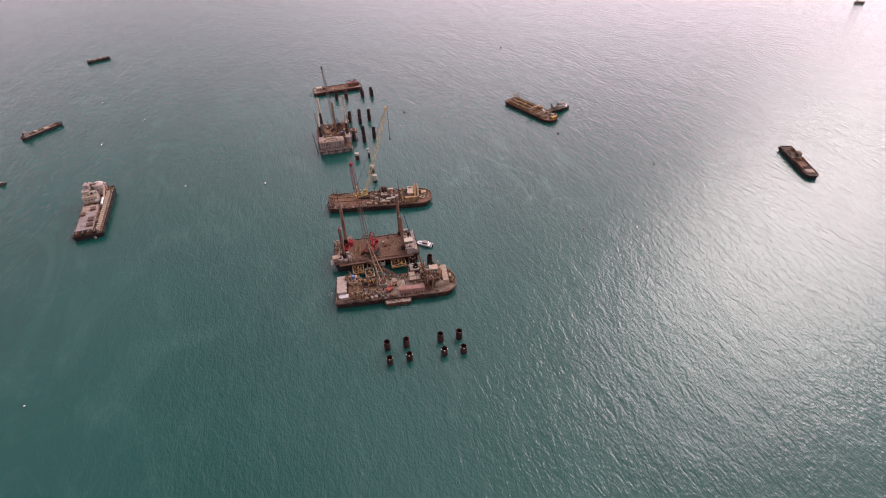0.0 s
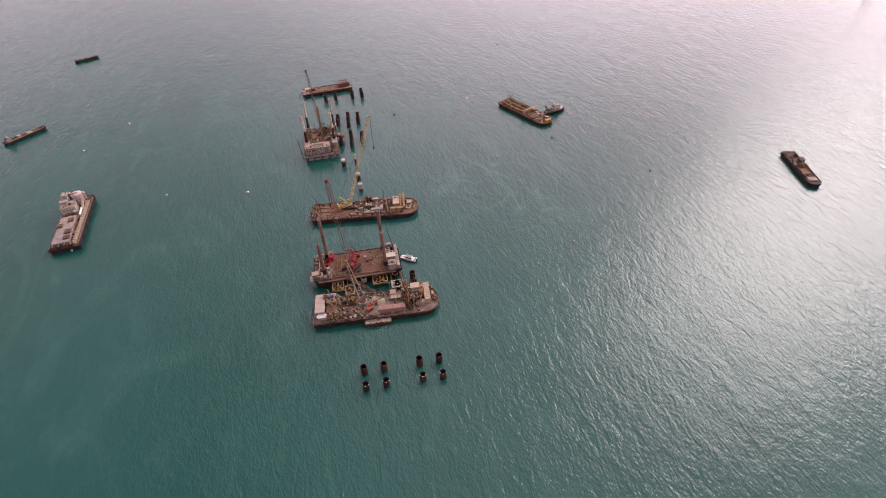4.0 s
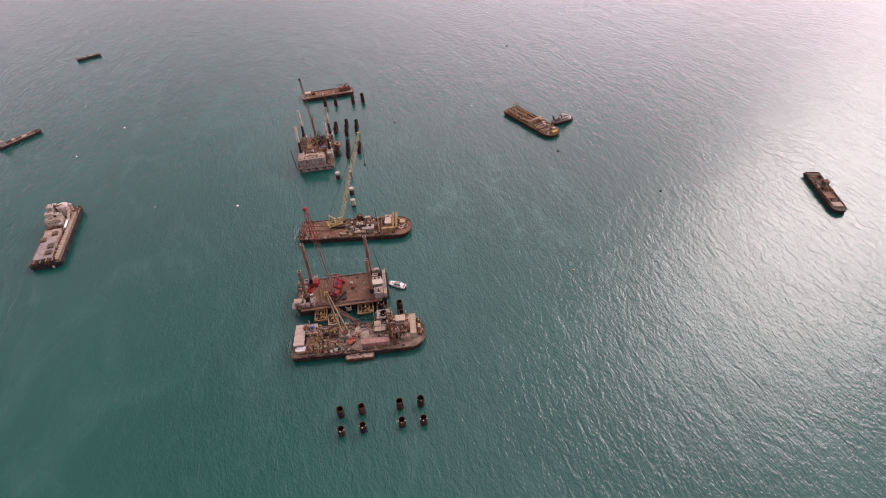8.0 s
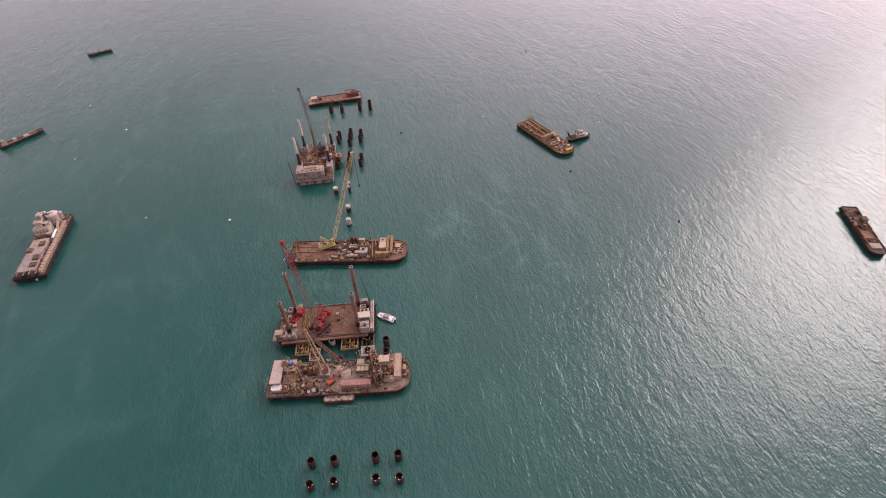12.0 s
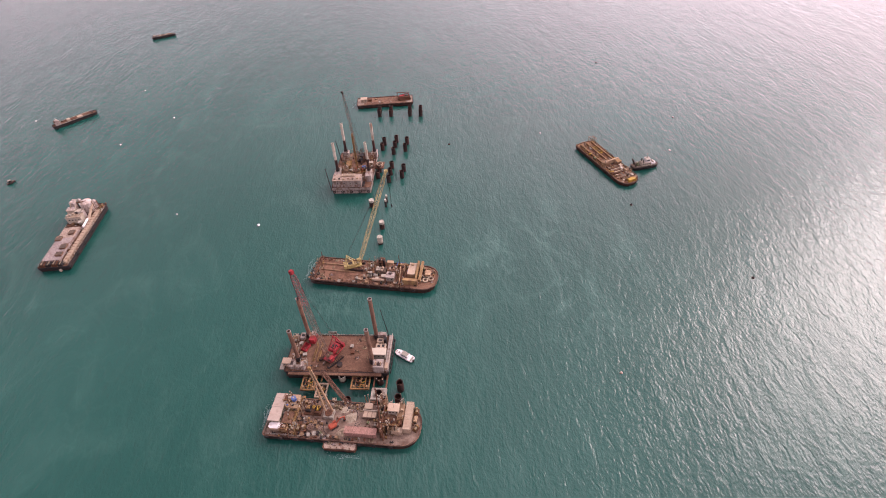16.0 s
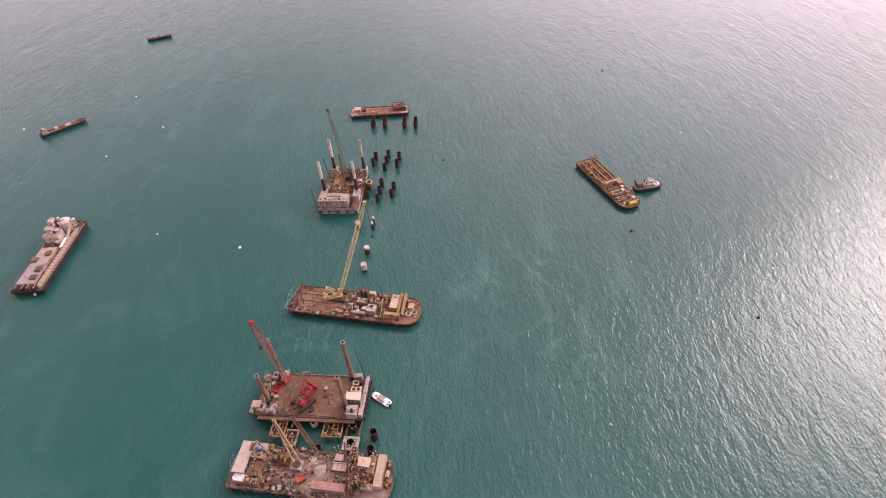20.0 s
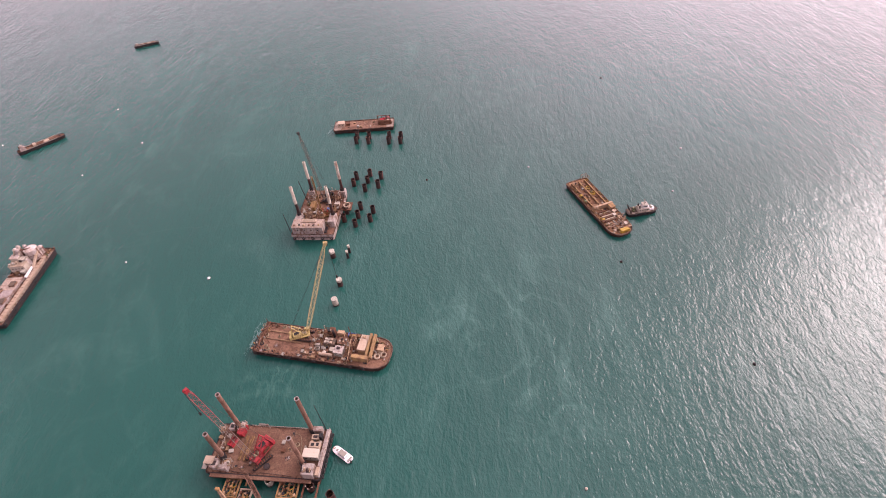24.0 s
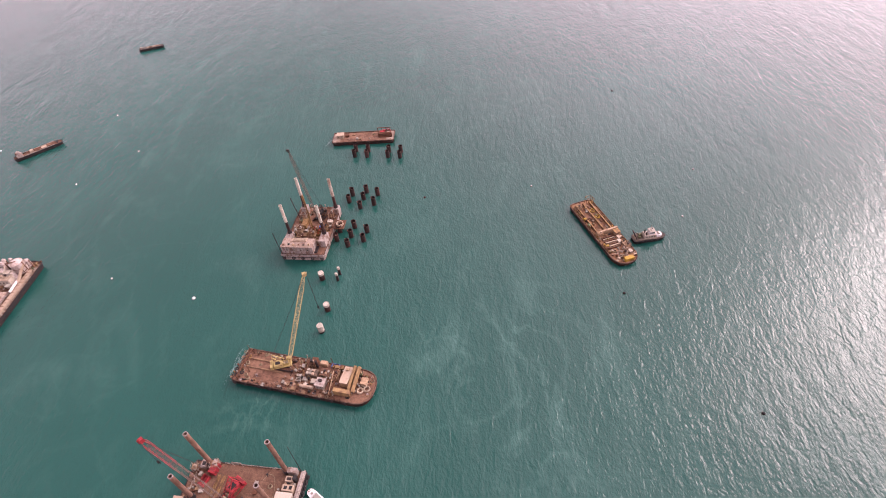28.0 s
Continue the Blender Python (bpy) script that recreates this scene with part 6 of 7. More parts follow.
clutter(*to_world(j2, -1.0, -3.0), D3, 5, 15, 9.0, 30, 34, "mxgcmh", [(-6.0, 374.6, 1.8), (-4.2, 376.6, 1.8), (-12.6, 376.4, 1.6)])
clutter(*to_world(j2, 1.0, 9.0), D3, 5, 14, 8.0, 24, 35, "mxgcml", [(-7.6, 386.8, 3.4), (-2.0, 388.6, 2.0)])
clutter(-8.2, 381.5, D3, 5, 17, 22, 66, 31, "dcprgwshsmxmxl", [(-6.6, 386.8, 5.2), (-4, 381, 2), (-4.2, 376.6, 2.3), (-12.6, 381.6, 2.9), (-8.4, 379.1, 1.3), (-1.4, 384.6, 1.6),
        (-6.5, 378.5, 2.8), (-12.6, 376.4, 1.8), (-16.9, 372.6, 2.8), (-1.0, 374.2, 2.8), (-16.1, 391.3, 2.8), (-0.6, 392.3, 2.8), (-10, 368, 6)])


# ---------------------------------------------------------------- flat barge at the far end of the row
berth(-1.4, 459.6, 6, -1.93, 482.41, 4.64, 1.009, 0.979)
foam(-21.6, 457.0, 80, 7, 2.0, 320, 4)
fb = barge("flat_barge", "flat rusty deck barge moored beyond the piles", -1.4, 459.6, 6, 36.0, 10.5, 2.0, "hull_red", "deck_chalk", plates=(4.5, 3.3, "deck_rust"), tyres=6,
           group="construction barges")
cabin(fb, -13.6, 0.4, 2.0, 3.8, 3.2, 2.2, "cream", "cream", 2, name="deckhouse")
part("winch_house", sit(B(), -9.6, 1.2, 2.0, 2.2, 2.4, 1.4, bevel=0.06), "rust", fb)
for k in range(4):
    part("stanchion", sit(B(), 8.2 + k * 2.4, 3.6, 2.0, 0.3, 0.3, 3.0), "rust", fb)
part("top_beam", sit(B(), 11.8, 3.6, 5.0, 8.0, 0.3, 0.3), "rust", fb)
pipe_stack(11.2, 460.5, 2.0, 6, 8, 4, 0.4, "rust", "stack of rusty steel tubes on the flat barge")
excavator("red tracked excavator parked on the flat barge", 9.6, 463.0, 2.0, 10, "red", 0.8)
clutter(-1.0, 459.5, 2.0, 6, 32, 8, 8, 41, "dcbx", [(-15, 458.3, 3.4), (-11, 460, 2.5), (11.2, 460.5, 4.5), (7.5, 460, 2), (9.6, 463, 4)])


# ---------------------------------------------------------------- piles
berth(13.2, 202.6, 0, 8.08, 215.05, -3.96, 1.074, 1.277)
for x in (-0.1, 6.9, 19.5, 26.5):
    steel_pile(x, 200.3 + random.uniform(-.2, .2), 3.5)
    steel_pile(x - 0.3, 205.9, 4.2, lug=False)
berth(2.6, 264.3, 0, -1.95, 278.90, -2.56, 1.030, 1.020)
steel_pile(18.6, 248.5, 3.8)
steel_pile(25.6, 246.4, 5.0, lug=False)
steel_pile(25.6, 252.0, 5.0, lug=False)
steel_pile(18.2, 254.6, 3.4)
steel_pile(4.6, 255.4, 3.2, mat="concrete", lug=False, label="pale grey steel tube pile standing in the sea")
steel_pile(7.9, 246.9, 1.8, lug=False)
berth(8, 343, 0, 5.40, 360.63, -1.71, 1.027, 1.044)
steel_pile(10.0, 327.3, 4.2, mat="concrete", cap=2.0, label="steel pile with a whitewashed head standing in the sea", lug=False)
steel_pile(9.6, 337.8, 4.2, cap=1.2, label="dark red steel pile with a pale head standing in the sea", lug=False)
steel_pile(2.6, 354.2, 4.2, cap=1.2, label="dark red steel pile with a pale head standing in the sea", lug=False)
for y in (353.8, 357.2):
    steel_pile(9.6, y, 4.6, 0.6, "black", cap=1.1, label="thin dark steel pile with a pale head", lug=False)
berth(9.3, 378, 0, 7.66, 399.40, -4.62, 1.040, 1.200)
for x, y in ((3.3, 375.6), (3.0, 380.6), (9.4, 373.0), (9.3, 378.2), (9.1, 383.6), (15.7, 376.4), (15.8, 381.6)):
    steel_pile(x, y, 4.3 + random.uniform(-.3, .3), 1.15, lug=False)
berth(9.3, 405, 0, 8.21, 426.66, -5.22, 1.019, 1.115)
for x, y in ((2.6, 403.2), (2.8, 408.2), (9.6, 399.6), (9.3, 406.0), (9.3, 411.0), (15.8, 402.6), (15.7, 409.4)):
    steel_pile(x, y, 4.4 + random.uniform(-.4, .4), 1.15, lug=False)
berth(9.3, 444.5, 0, 9.04, 467.25, -2.50, 1.043, 0.987)
for x in (-3.2, 3.7, 15.3, 21.9):
    steel_pile(x, 442.0, 4.5, 1.15, lug=False)
    steel_pile(x - 0.3, 447.0, 4.5, 1.15, lug=False)


# ---------------------------------------------------------------- spoil barge and tug to the east
D5 = 1.7
berth(125.2, 394.6, -66, 125.60, 403.80, -66.50, 1.030, 0.960)
b5 = barge("hopper_barge", "rusty yellow-brown hopper barge with cluttered deck at anchor", 125.2, 394.6, -66, 42.5, 12.4, D5, "hull_red", "deck_orange", bow=7, stern=1.5,
           plates=(3.6, 2.6, "deck_orange"), group="anchored vessels")


part("bow_panel", sit(B(), 19.4, 0.6, D5, 1.8, 4.6, 1.6, bevel=0.06), "yellow", b5, "bright yellow bow panel")
part("bridge_beam", sit(B(), 1.8, 0.4, D5, 1.0, 11.0, 2.2), "tan", b5)
cabin(b5, 3.9, 4.2, D5, 2.4, 2.4, 2.0, "tan", "ochre", 1, name="deckhouse", door=False)
for v in (-3.8, 0.2, 3.8):
    part("hopper_coaming", sit(B(), -9.0, v, D5, 20.0, 0.45, 1.0), "deck_orange" if v else "tan", b5)
    part("coaming_cap", sit(B(), -9.0, v, D5 + 1.002, 20.0, 0.6, 0.1), "ochre", b5)
for k in range(7):
    part("hatch_cover", sit(B(), 4.6 + k * 1.1, -1.0, D5, 0.5, 5.8, 0.7 + 0.1 * (k % 2)), "canvas" if k % 2 else "rust", b5)
for u, v in ((-13.4, 2.2), (-9.0, 2.4)):
    x, y = to_world(b5, u, v)
    vehicle_tyre(x, y, D5, 1.0, 0.35, "yellow-painted ring lying on the hopper barge", "yellow")
x, y = to_world(b5, -18.5, 3.5)
rack(x, y, D5, -66, 3.0, 3.0, 4.0, "ochre tubular frame at the barge's end", "ochre", 2)
for u, v in ((-16.5, -3.6), (2.6, -3.8), (13.0, 3.6)):
    scaffold(*to_world(b5, u, v), D5, -66, 2.4, 2.0, 2.4, "tan", "tan steel access tower with plank deck", 1)
x, y = to_world(b5, -4, 0)
for k in range(5):
    crate(*to_world(b5, 6.5 + 2.3 * k, 3.8 - (k % 2) * 1.2), D5, -66, 1.8, 0.9, ('cream', 'white', 'tan')[k % 3], 'pale equipment chest on the hopper barge')
clutter(x, y, D5, -66, 28, 10, 50, 51, "dcpsgwhmxmx", [])
x, y = to_world(b5, 13.5, 0)
clutter(x, y, D5, -66, 10, 10, 44, 52, "cpwhbmxxh", [])
for k in range(9):
    u, v = 12.4 + 0.75 * k, (-3.4, 2.6, -0.6)[k % 3] + 0.3 * k * (-1) ** k * 0.4
    a = part("deck_pipe", rod(B(), (u, v - 1.4, D5 + 0.5), (u + 0.8, v + 1.6, D5 + 0.9), 0.17, n=8), ("canvas", "white", "cream")[k % 3], b5)
for k in range(14):
    u, v = 11.6 + 0.62 * k, 3.6 * math.sin(2.4 * k)
    part("deck_box", sit(B(), u, v, D5, 0.7 + 0.2 * (k % 3), 0.9, 0.4 + 0.25 * (k % 4), rz=17 * k, bevel=0.05), ("canvas", "rust_pink", "cream", "rust")[k % 4], b5)
for k in range(10):
    part("side_bracket", sit(B(), -18.5 + 3.0 * k, -5.0 if k % 2 else 5.0, D5, 0.5, 0.5, 1.1, bevel=0.04), "ochre" if k % 3 else "yellow", b5)
railing(b5, [(-20.5, -5.6), (12, -5.6)], D5, 1.0, 2.6, "ochre")
railing(b5, [(-20.5, 5.6), (12, 5.6)], D5, 1.0, 2.6, "ochre")


def tug(x, y, rz):
    e = thing("tug_boat", "black-hulled tug boat with white upperworks made fast to the hopper barge", "boat", x, y, 0, rz)
    pts = outline(15.0, 5.0, 4.5, 1.5)
    part("hull", prism(B(), pts, -0.8, 1.6, 0.85, 0.93), "hull_black", e)
    part("deck", prism(B(), [(a * 0.95, b * 0.9) for a, b in pts], 1.6, 1.64), "deck_black", e)
    part("bulwark", prism(B(), [(a * 0.17 + 4.6, b * 0.5) for a, b in pts], 1.64, 2.6), "bright", e, "white forecastle")
    part("anchor_winch", rod(B(), (4.4, -0.7, 3.0), (4.4, 0.7, 3.0), 0.5, n=10), "white", e)
    c = part("deckhouse", sit(B(), 0.2, 0, 1.64, 5.0, 3.4, 1.9, bevel=0.1), "white", e)
    windows_on(c, -2.2, 2.6, -1.73, 2.9, 4)
    w = part("wheelhouse", sit(B(), 0.9, 0, 3.54, 2.4, 2.5, 1.7, bevel=0.12), "bright", e)
    windows_on(w, -0.2, 2.0, -1.28, 4.6, 3)
    windows_on(w, -1.1, 1.1, 2.13, 4.6, 2, along="y", proud=1)
    part("roof", sit(B(), 0.9, 0, 5.243, 2.8, 2.8, 0.1), "grey", w)
    part("searchlight", box(B(), 1.4, 0.6, 5.6, 0.4, 0.4, 0.5, bevel=0.08), "black", w)
    part("radar_bar", box(B(), 0.4, -0.5, 6.0, 0.2, 1.4, 0.15), "white", w)
    for v in (-0.9, 0.9):
        part("funnel", rod(B(), (-1.6, v, 3.5), (-1.8, v, 5.2), 0.32, n=10), "black", e)
    part("mast", rod(B(), (0.3, 0, 5.3), (0.3, 0, 8.4), 0.09, n=6), "white", e)
    part("towing_winch", rod(B(), (-4.2, -0.7, 2.2), (-4.2, 0.7, 2.2), 0.5, n=10), "green", e)
    part("deck_crate", sit(B(), -3.4, 1.4, 1.64, 1.0, 0.8, 0.8, bevel=0.05), "green", e)
    part("bow_fender", ring(B(), (7.0, 0, 1.3), 0.7, 0.35), "rubber", e)
    for v in (-1.2, 1.2):
        part("stern_frame_leg", rod(B(), (-5.6, v, 1.6), (-7.9, v * 0.35, 6.4), 0.22, n=6), "black", e)
    for f in (0.35, 0.65, 0.95):
        part("frame_tie", rod(B(), (-5.6 - 2.3 * f, -1.2 + 0.8 * f, 1.6 + 4.8 * f), (-5.6 - 2.3 * f, 1.2 - 0.8 * f, 1.6 + 4.8 * f), 0.16, n=6), "black", e)
    part("frame_stay", rod(B(), (-7.9, 0, 6.4), (-3.2, 0, 1.8), 0.07, n=5), "black", e)
    for k in range(4):
        for q in (-1, 1):
            add_tyre(e, -4 + k * 2.2, q * 2.65, 1.1, "Y", 0.45, 0.17)
    railing(e, [(-5.8, -1.9), (-2.6, -2.2), (3.0, -2.2)], 1.64, 0.9, 1.5, "white")
    railing(e, [(-5.8, 1.9), (-2.6, 2.2), (3.0, 2.2)], 1.64, 0.9, 1.5, "white")
    return e


tug(145.0, 392.0, 14)

# ---------------------------------------------------------------- dark deck barge further east
berth(251.6, 293.6, -114.5, 245.43, 293.05, -106.14, 0.932, 1.030)
b6 = barge("deck_barge", "dark rusty deck barge at anchor in the glare", 251.6, 293.6, -114.5, 36.5, 7.0, 2.0, "hull_black", "deck_dark", bow=4.5, stern=0, draught=1.2,
           plates=(3.8, 2.4, "deck_black"), tyres=6, tyre_side=(-1, 1), group="anchored vessels")
cabin(b6, -6.5, 2.0, 2.0, 3.0, 2.4, 2.0, "deck_black", "rust", 1, name="deckhouse")
part("coaming", sit(B(), 2, -2.6, 2.0, 16, 0.4, 0.9), "rust", b6)
part("bow_locker", sit(B(), 12.8, 0, 2.0, 3.6, 4.4, 0.7, bevel=0.06), "deck_chalk", b6)
part("hold_cover", sit(B(), 4.4, -0.4, 2.0, 6.0, 4.0, 0.5, bevel=0.06), "deck_rust", b6)
x, y = to_world(b6, -6, 2.2)
clutter(251.6, 293.6, 2.0, -114.5, 30, 6, 40, 61, "cpxhxsdx", [(x, y, 3.0), (*to_world(b6, 13.4, 0), 3), (*to_world(b6, 3.2, -0.4), 2.4), (*to_world(b6, 5.6, -0.4), 2.4)])

# ---------------------------------------------------------------- cement barge with silos to the west
D7 = 2.3
berth(-128.5, 323.2, 97, -142.90, 354.30, 94.51, 1.031, 1.034)
b7 = barge("cement_barge", "pale cement barge with silos, white block and covered hold", -128.5, 323.2, 97, 46.0, 13.4, D7, "hull_black", "deck_dark", bow=2.5, stern=0, draught=1.6,
           group="anchored vessels")
hold = part("hold_cover", sit(B(), -8.0, 2.0, D7, 23.0, 7.4, 1.4, bevel=0.1), "deck_grey", b7, "flat pale hold cover")
for k in range(6):
    part("cover_panel", sit(B(), -17.4 + k * 3.78, 2.0, D7 + 1.402, 3.66, 7.2, 0.08), "deck_grey" if k < 4 else "deck_chalk", hold)
for u, v, a, b in ((-5.0, 4.4, 2.6, 2.6), (-1.0, 0.2, 2.6, 2.4), (-11.0, -0.4, 2.8, 2.6), (-16.0, -0.6, 2.4, 2.8)):
    f = part("hatch_box", sit(B(), u, v, D7 + 1.483, a, b, 0.75, bevel=0.05), "deck_dark", hold, "dark brown hatch box")
    part("hatch_lid", sit(B(), u, v, D7 + 2.236, a + 0.1, b + 0.1, 0.1), "deck_black", f)
for k in range(4):
    f = part("end_frame", sit(B(), -21.2, -3.2 + 2.6 * k, D7, 2.4, 1.9, 1.2 + 0.3 * (k % 2)), "rust" if k % 2 else "black", b7)
    for q in range(3):
        part("frame_bar", sit(B(), -21.2, -3.8 + 2.6 * k + 0.6 * q, D7 + 1.2 + 0.3 * (k % 2), 2.4, 0.12, 0.45), "canvas" if q == 1 else "black", f)
# side walkway with ribs
w = part("side_walkway", sit(B(), -2.0, -4.3, D7, 38.0, 1.5, 1.2, bevel=0.05), "cream", b7)
for k in range(20):
    part("walkway_rib", sit(B(), -20.4 + k * 1.95, -4.3, D7 + 1.202, 0.16, 1.4, 0.12), "rust", w)
    part("side_knee", sit(B(), -20.4 + k * 1.95, -5.7, D7, 0.2, 1.0, 0.7), "cream" if k % 2 else "canvas", w)
railing(b7, [(-22, -6.3), (20, -6.3)], D7, 1.0, 2.2, "grey")
railing(b7, [(-22, 6.3), (20, 6.3)], D7, 1.0, 2.2, "grey")
part("lying_tube", rod(B(), (3.2, -2.8, D7 + 1.3), (9.2, -2.8, D7 + 1.6), 0.55, n=14), "bright", b7, "white tube beside the walkway")
for u in (3.8, 8.6):
    part("tube_saddle", sit(B(), u, -2.8, D7, 0.5, 1.0, 0.95), "rust", b7)
block = part("accommodation_block", sit(B(), 9.6, 2.8, D7, 3.4, 7.0, 3.8, bevel=0.08), "white", b7, "white accommodation block")
part("roof", sit(B(), 9.6, 2.8, D7 + 3.803, 3.7, 7.3, 0.14), "canvas", block)
windows_on(b7, -0.2, 5.6, 7.87, D7 + 2.3, 4, along="y", proud=-1)
cabin(b7, 12.6, 4.6, D7, 2.6, 3.6, 5.6, "white", "silo", 0, door=False, name="tower")
cabin(b7, 12.4, 1.0, D7, 2.2, 2.8, 4.6, "silo", "white", 0, door=False, name="tower")
for u, v, r, h in ((16.4, -0.9, 2.8, 6.6), (15.2, 4.9, 0.95, 7.6), (17.4, 5.0, 0.95, 7.2), (14.6, 3.0, 0.95, 7.8), (18.6, 3.0, 0.9, 6.4), (19.4, -2.8, 1.1, 4.6)):
    t = part("silo", rod(B(), (u, v, D7 + 1.2), (u, v, D7 + h), r, n=18), "silo", b7)
    part("silo_roof", rod(B(), (u, v, D7 + h), (u, v, D7 + h + 0.7), r, r * 0.3, n=18), "silo", t)
    part("silo_skirt", pipe(B(), u, v, D7, D7 + 1.25, r * 0.98, r * 0.85, 16), "rust", t)
    for k in range(2):
        part("hoop", pipe(B(), u, v, D7 + 2 + k * 2, D7 + 2.15 + k * 2, r + 0.05, r - 0.02, 18), "rust", t)
    part("ladder", sit(B(), u, v - r - 0.12, D7 + 1.2, 0.45, 0.1, h - 1.0), "rust", t)
part("conveyor", box(B(), 12.6, -3.4, D7 + 3.2, 9.0, 0.9, 0.8, ry=-26), "cream", b7)
part("conveyor_leg", rod(B(), (14.6, -3.4, D7), (14.6, -3.4, D7 + 4.0), 0.15, n=6), "rust", b7)
for k, (p, q) in enumerate((((13.0, 2.6, 6.0), (16.4, 2.6, 8.4)), ((12.8, 4.8, 5.9), (15.2, 4.9, 8.2)), ((16.2, -1.6, 7.2), (14.6, 3.0, 7.4)), ((10.2, 1.0, 3.9), (12.2, -0.8, 5.4)))):
    part("duct", rod(B(), (p[0], p[1], D7 + p[2]), (q[0], q[1], D7 + q[2]), 0.28, n=8), ("white", "canvas", "rust", "grey")[k], b7)
for k in range(4):
    part("roof_tank", rod(B(), (8.6 + 0.7 * k, 5.4 - 1.2 * k, D7 + 3.95), (8.6 + 0.7 * k, 5.4 - 1.2 * k, D7 + 4.9), 0.45, n=10), ("white", "grey", "cream", "black")[k], b7)
part("red_awning", sit(B(), 20.6, 2.2, D7 + 3.0, 1.8, 5.0, 0.15), "rust_pink", b7)
for v in (0.2, 4.2):
    part("awning_post", rod(B(), (20.6, v, D7), (20.6, v, D7 + 3.0), 0.1, n=6), "white", b7)
clutter(*to_world(b7, 19.0, -4.6), D7, 97, 7, 2.4, 7, 71, "mxdc", [(*to_world(b7, 21, -4.4), 1.3)])
clutter(*to_world(b7, 5.4, 2.2), D7, 97, 3.6, 7.0, 9, 72, "mxdc", [])
clutter(*to_world(b7, -7.0, -2.6), D7, 97, 24, 1.2, 12, 73, "xdc", [])
for u in (21, 18):
    winch(*to_world(b7, u, -4.4), D7, 97, "ochre", s=0.7) if u == 21 else rope_coil(*to_world(b7, u, 5.6), D7)
for k in range(5):
    add_tyre(b7, -22 + k * 8, -7.15, 1.6, "Y", 0.6, 0.24)
bo = part("stern_buoy", rod(B(), (-23.4, -3.0, 0.4), (-23.4, -3.0, 1.3), 0.5, n=10), "white", b7)
e = thing("discharge_hopper", "rusty discharge hopper on the cement barge's deck", "hopper", *to_world(b7, 6.4, -0.6), D7 + 0.0, 97)
part("bin", prism(B(), [(-1, -1), (1, -1), (1, 1), (-1, 1)], 0.6, 2.4, 0.5, 0.5), "grey", e)
for a in (-0.8, 0.8):
    for b in (-0.8, 0.8):
        part("leg", rod(B(), (a, b, 0), (a * 0.9, b * 0.9, 1.4), 0.08, n=5), "rust", e)


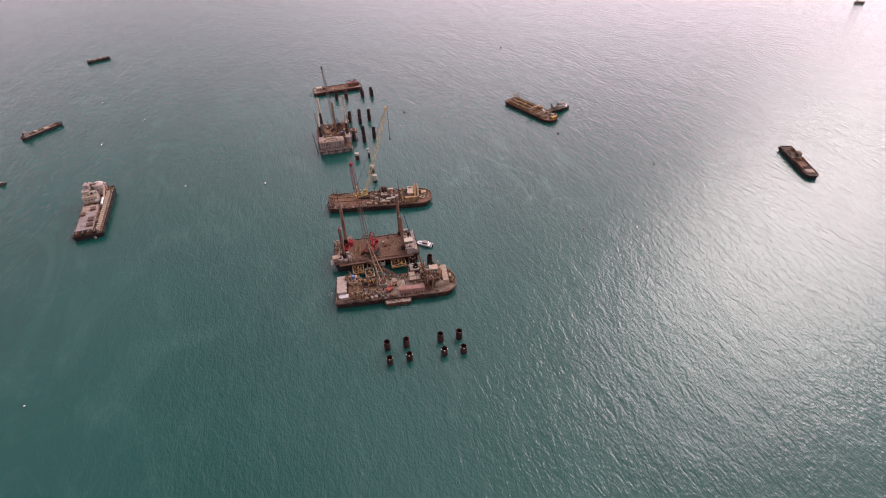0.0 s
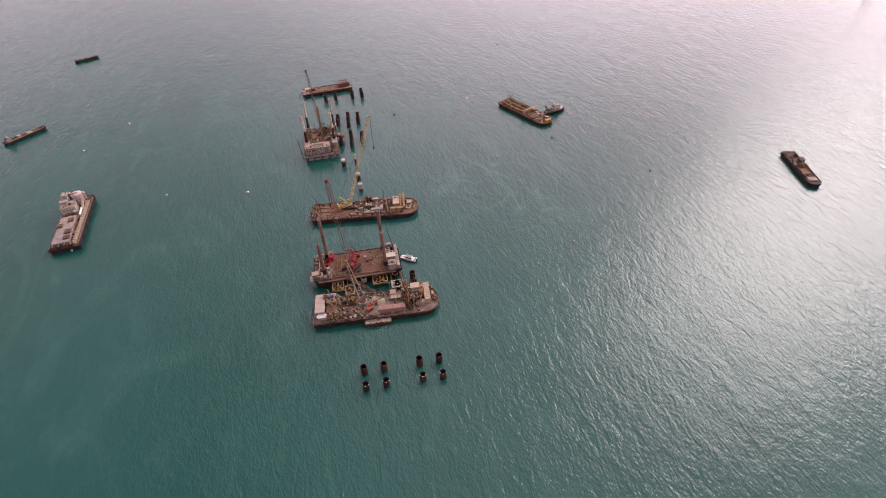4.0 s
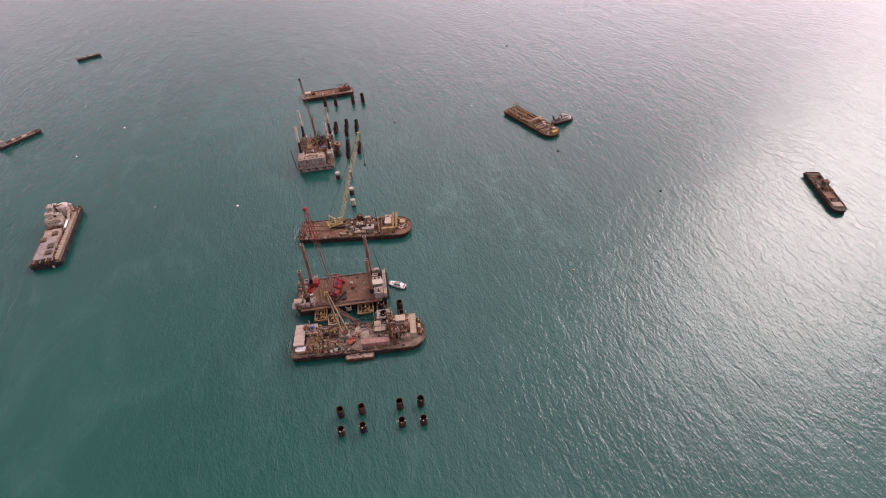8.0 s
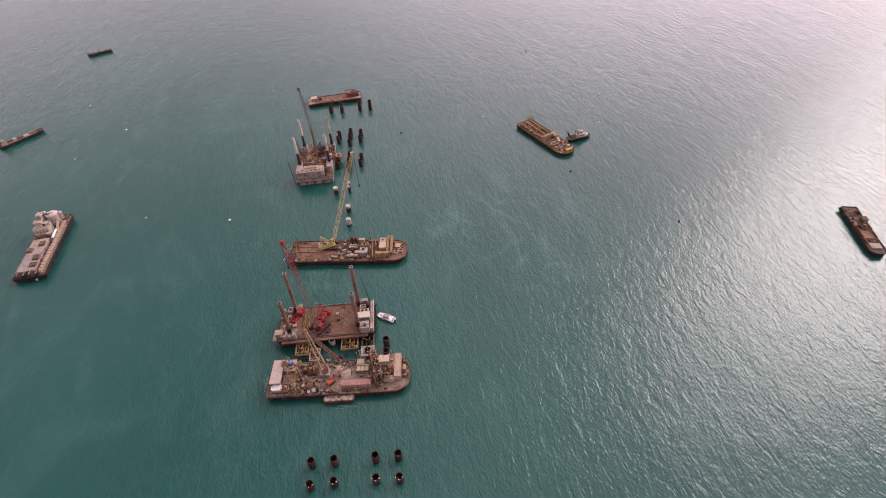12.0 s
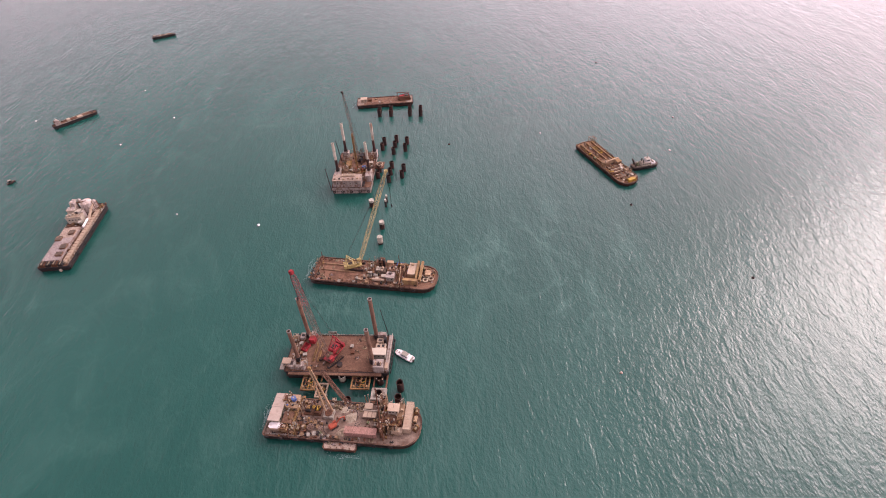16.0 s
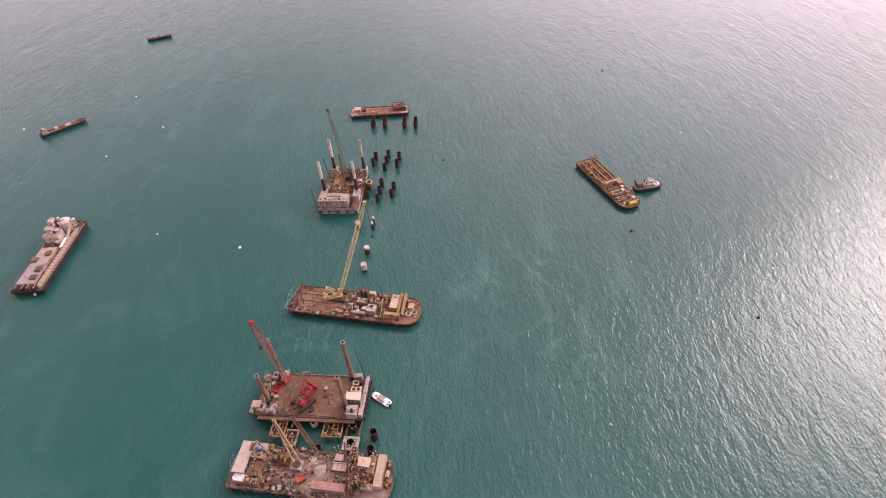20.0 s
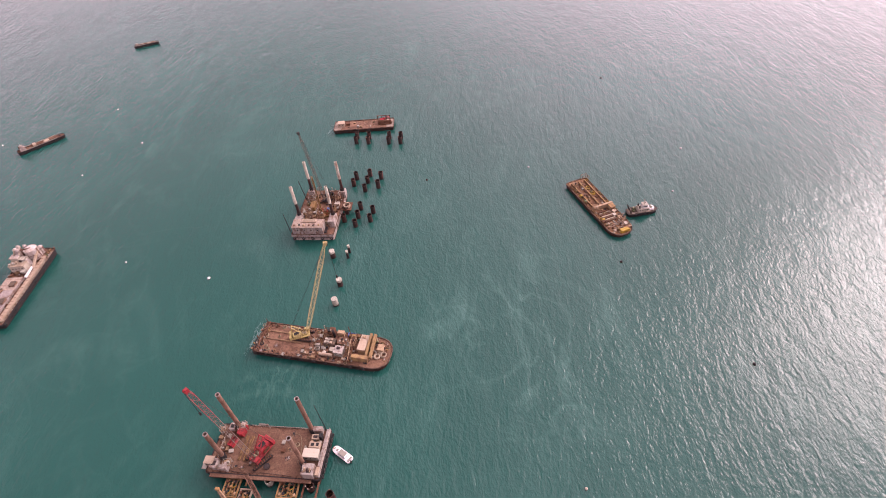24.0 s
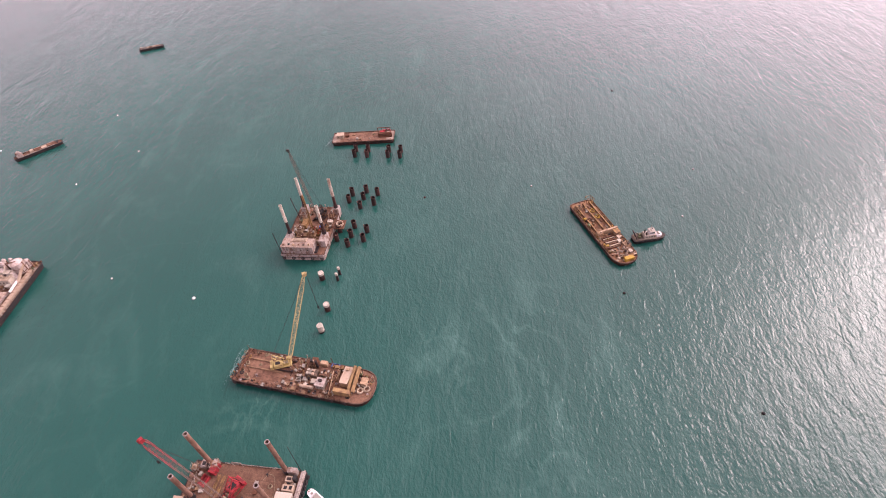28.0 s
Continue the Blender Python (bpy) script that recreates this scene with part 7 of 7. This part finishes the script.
# ---------------------------------------------------------------- distant vessels
def coaster(name, label, x, y, rz, L, W, deck, house_at, hull="hull_black", deckm="deck_dark", tall=1.0):
    e = barge(name, label, x, y, rz, L, W, deck, hull, deckm, bow=L * 0.14, stern=L * 0.05, draught=1.0, rim=0.3, group="anchored vessels", category="ship")
    h = part("deckhouse", sit(B(), house_at, 0, deck, L * 0.12, W * 0.7, 1.8 * tall, bevel=0.05), "dirty_white", e)
    part("wheelhouse", sit(B(), house_at, 0, deck + 1.8 * tall, L * 0.07, W * 0.55, 1.3 * tall, bevel=0.05), "dirty_white", h)
    part("mast", rod(B(), (house_at, 0, deck + 3.0 * tall), (house_at, 0, deck + 4.6 * tall), 0.07, n=5), "white", e)
    for k in range(3):
        part("hatch_cover", sit(B(), -L * 0.02 + k * L * 0.14, 0, deck, L * 0.11, W * 0.6, 0.7), ("rust", "cream", "deck_rust")[k], e)
    part("funnel", rod(B(), (house_at - L * 0.05, 0, deck + 1.7 * tall), (house_at - L * 0.05, 0, deck + 3.0 * tall), 0.3, n=8), "rust", e)
    for s in (-1, 1):
        part("side_coaming", sit(B(), L * 0.06, s * W * 0.4, deck, L * 0.6, 0.2, 0.5), "rust_pink", e)
        part("bulwark", sit(B(), -L * 0.02, s * W * 0.47, deck + 0.3, L * 0.7, 0.12, 0.35), "grey", e)
    part("midship_house", sit(B(), -L * 0.13, 0, deck, L * 0.07, W * 0.55, 1.4 * tall, bevel=0.05), "cream", e)
    part("foremast", rod(B(), (L * 0.38, 0, deck), (L * 0.38, 0, deck + 2.6 * tall), 0.09, n=5), "rust", e)
    part("anchor_winch", sit(B(), L * 0.4, 0, deck, L * 0.03, W * 0.3, 0.6), "black", e)
    return e


berth(-188.4, 433.5, 49, -204.93, 472.28, 45.98, 1.076, 1.030)
coaster("cargo_ship", "long low rusty cargo ship with pale wheelhouse at anchor", -188.4, 433.5, 49, 25.5, 4.6, 1.6, -9.5)
berth(-189.5, 566, 33, -202.23, 614.63, 26.66, 1.008, 1.030)
coaster("cargo_ship", "small dark cargo ship far off at anchor", -189.5, 566.0, 33, 19.0, 3.2, 1.4, -7.0, deckm="deck_grey", tall=0.55)
berth(0, 0, 0, 0, 0, 0)
coaster("cargo_ship", "pale cargo ship far off in the glare", 538, 543, -20, 10.0, 2.6, 1.0, -3.0, "grey", "deck_grey", 0.7)
e = thing("motor_launch", "small dark motor launch at anchor", "boat", -205.6, 402.6, 0, 60)
pts = outline(4.6, 1.8, 1.8, 0.3)
part("hull", prism(B(), pts, -0.3, 0.8, 0.8, 0.92), "hull_black", e)
part("deck", prism(B(), [(a * 0.94, b * 0.9) for a, b in pts], 0.8, 0.84), "deck_black", e)
part("cabin", sit(B(), -0.3, 0, 0.84, 1.5, 1.2, 1.1, bevel=0.1), "black", e)
part("roof", sit(B(), -0.3, 0, 1.943, 1.7, 1.4, 0.08), "grey", e)

# ---------------------------------------------------------------- buoys
for x, y in ((-99.5, 370.1), (-160.3, 439.7), (-139.2, 471.6), (-176.0, 513.4), (-232.2, 473.2), (94.1, 438.4), (163.5, 415.8), (-138.0, 228.5), (176.9, 452.2)):
    buoy(x, y)
for x, y in ((-54.8, 359.6),):
    buoy(x, y, "bright", 0.7, "large white mooring buoy floating on the sea")
for x, y in ((100.9, 270.5),):
    buoy(x, y, "white", 0.5, "pale weathered mooring buoy floating on the sea")
for x, y in ((129.7, 367.9), (167.4, 316.2), (39.9, 429.1), (147.4, 534.1)):
    buoy(x, y, "black", 0.6, "dark mooring buoy floating on the sea")
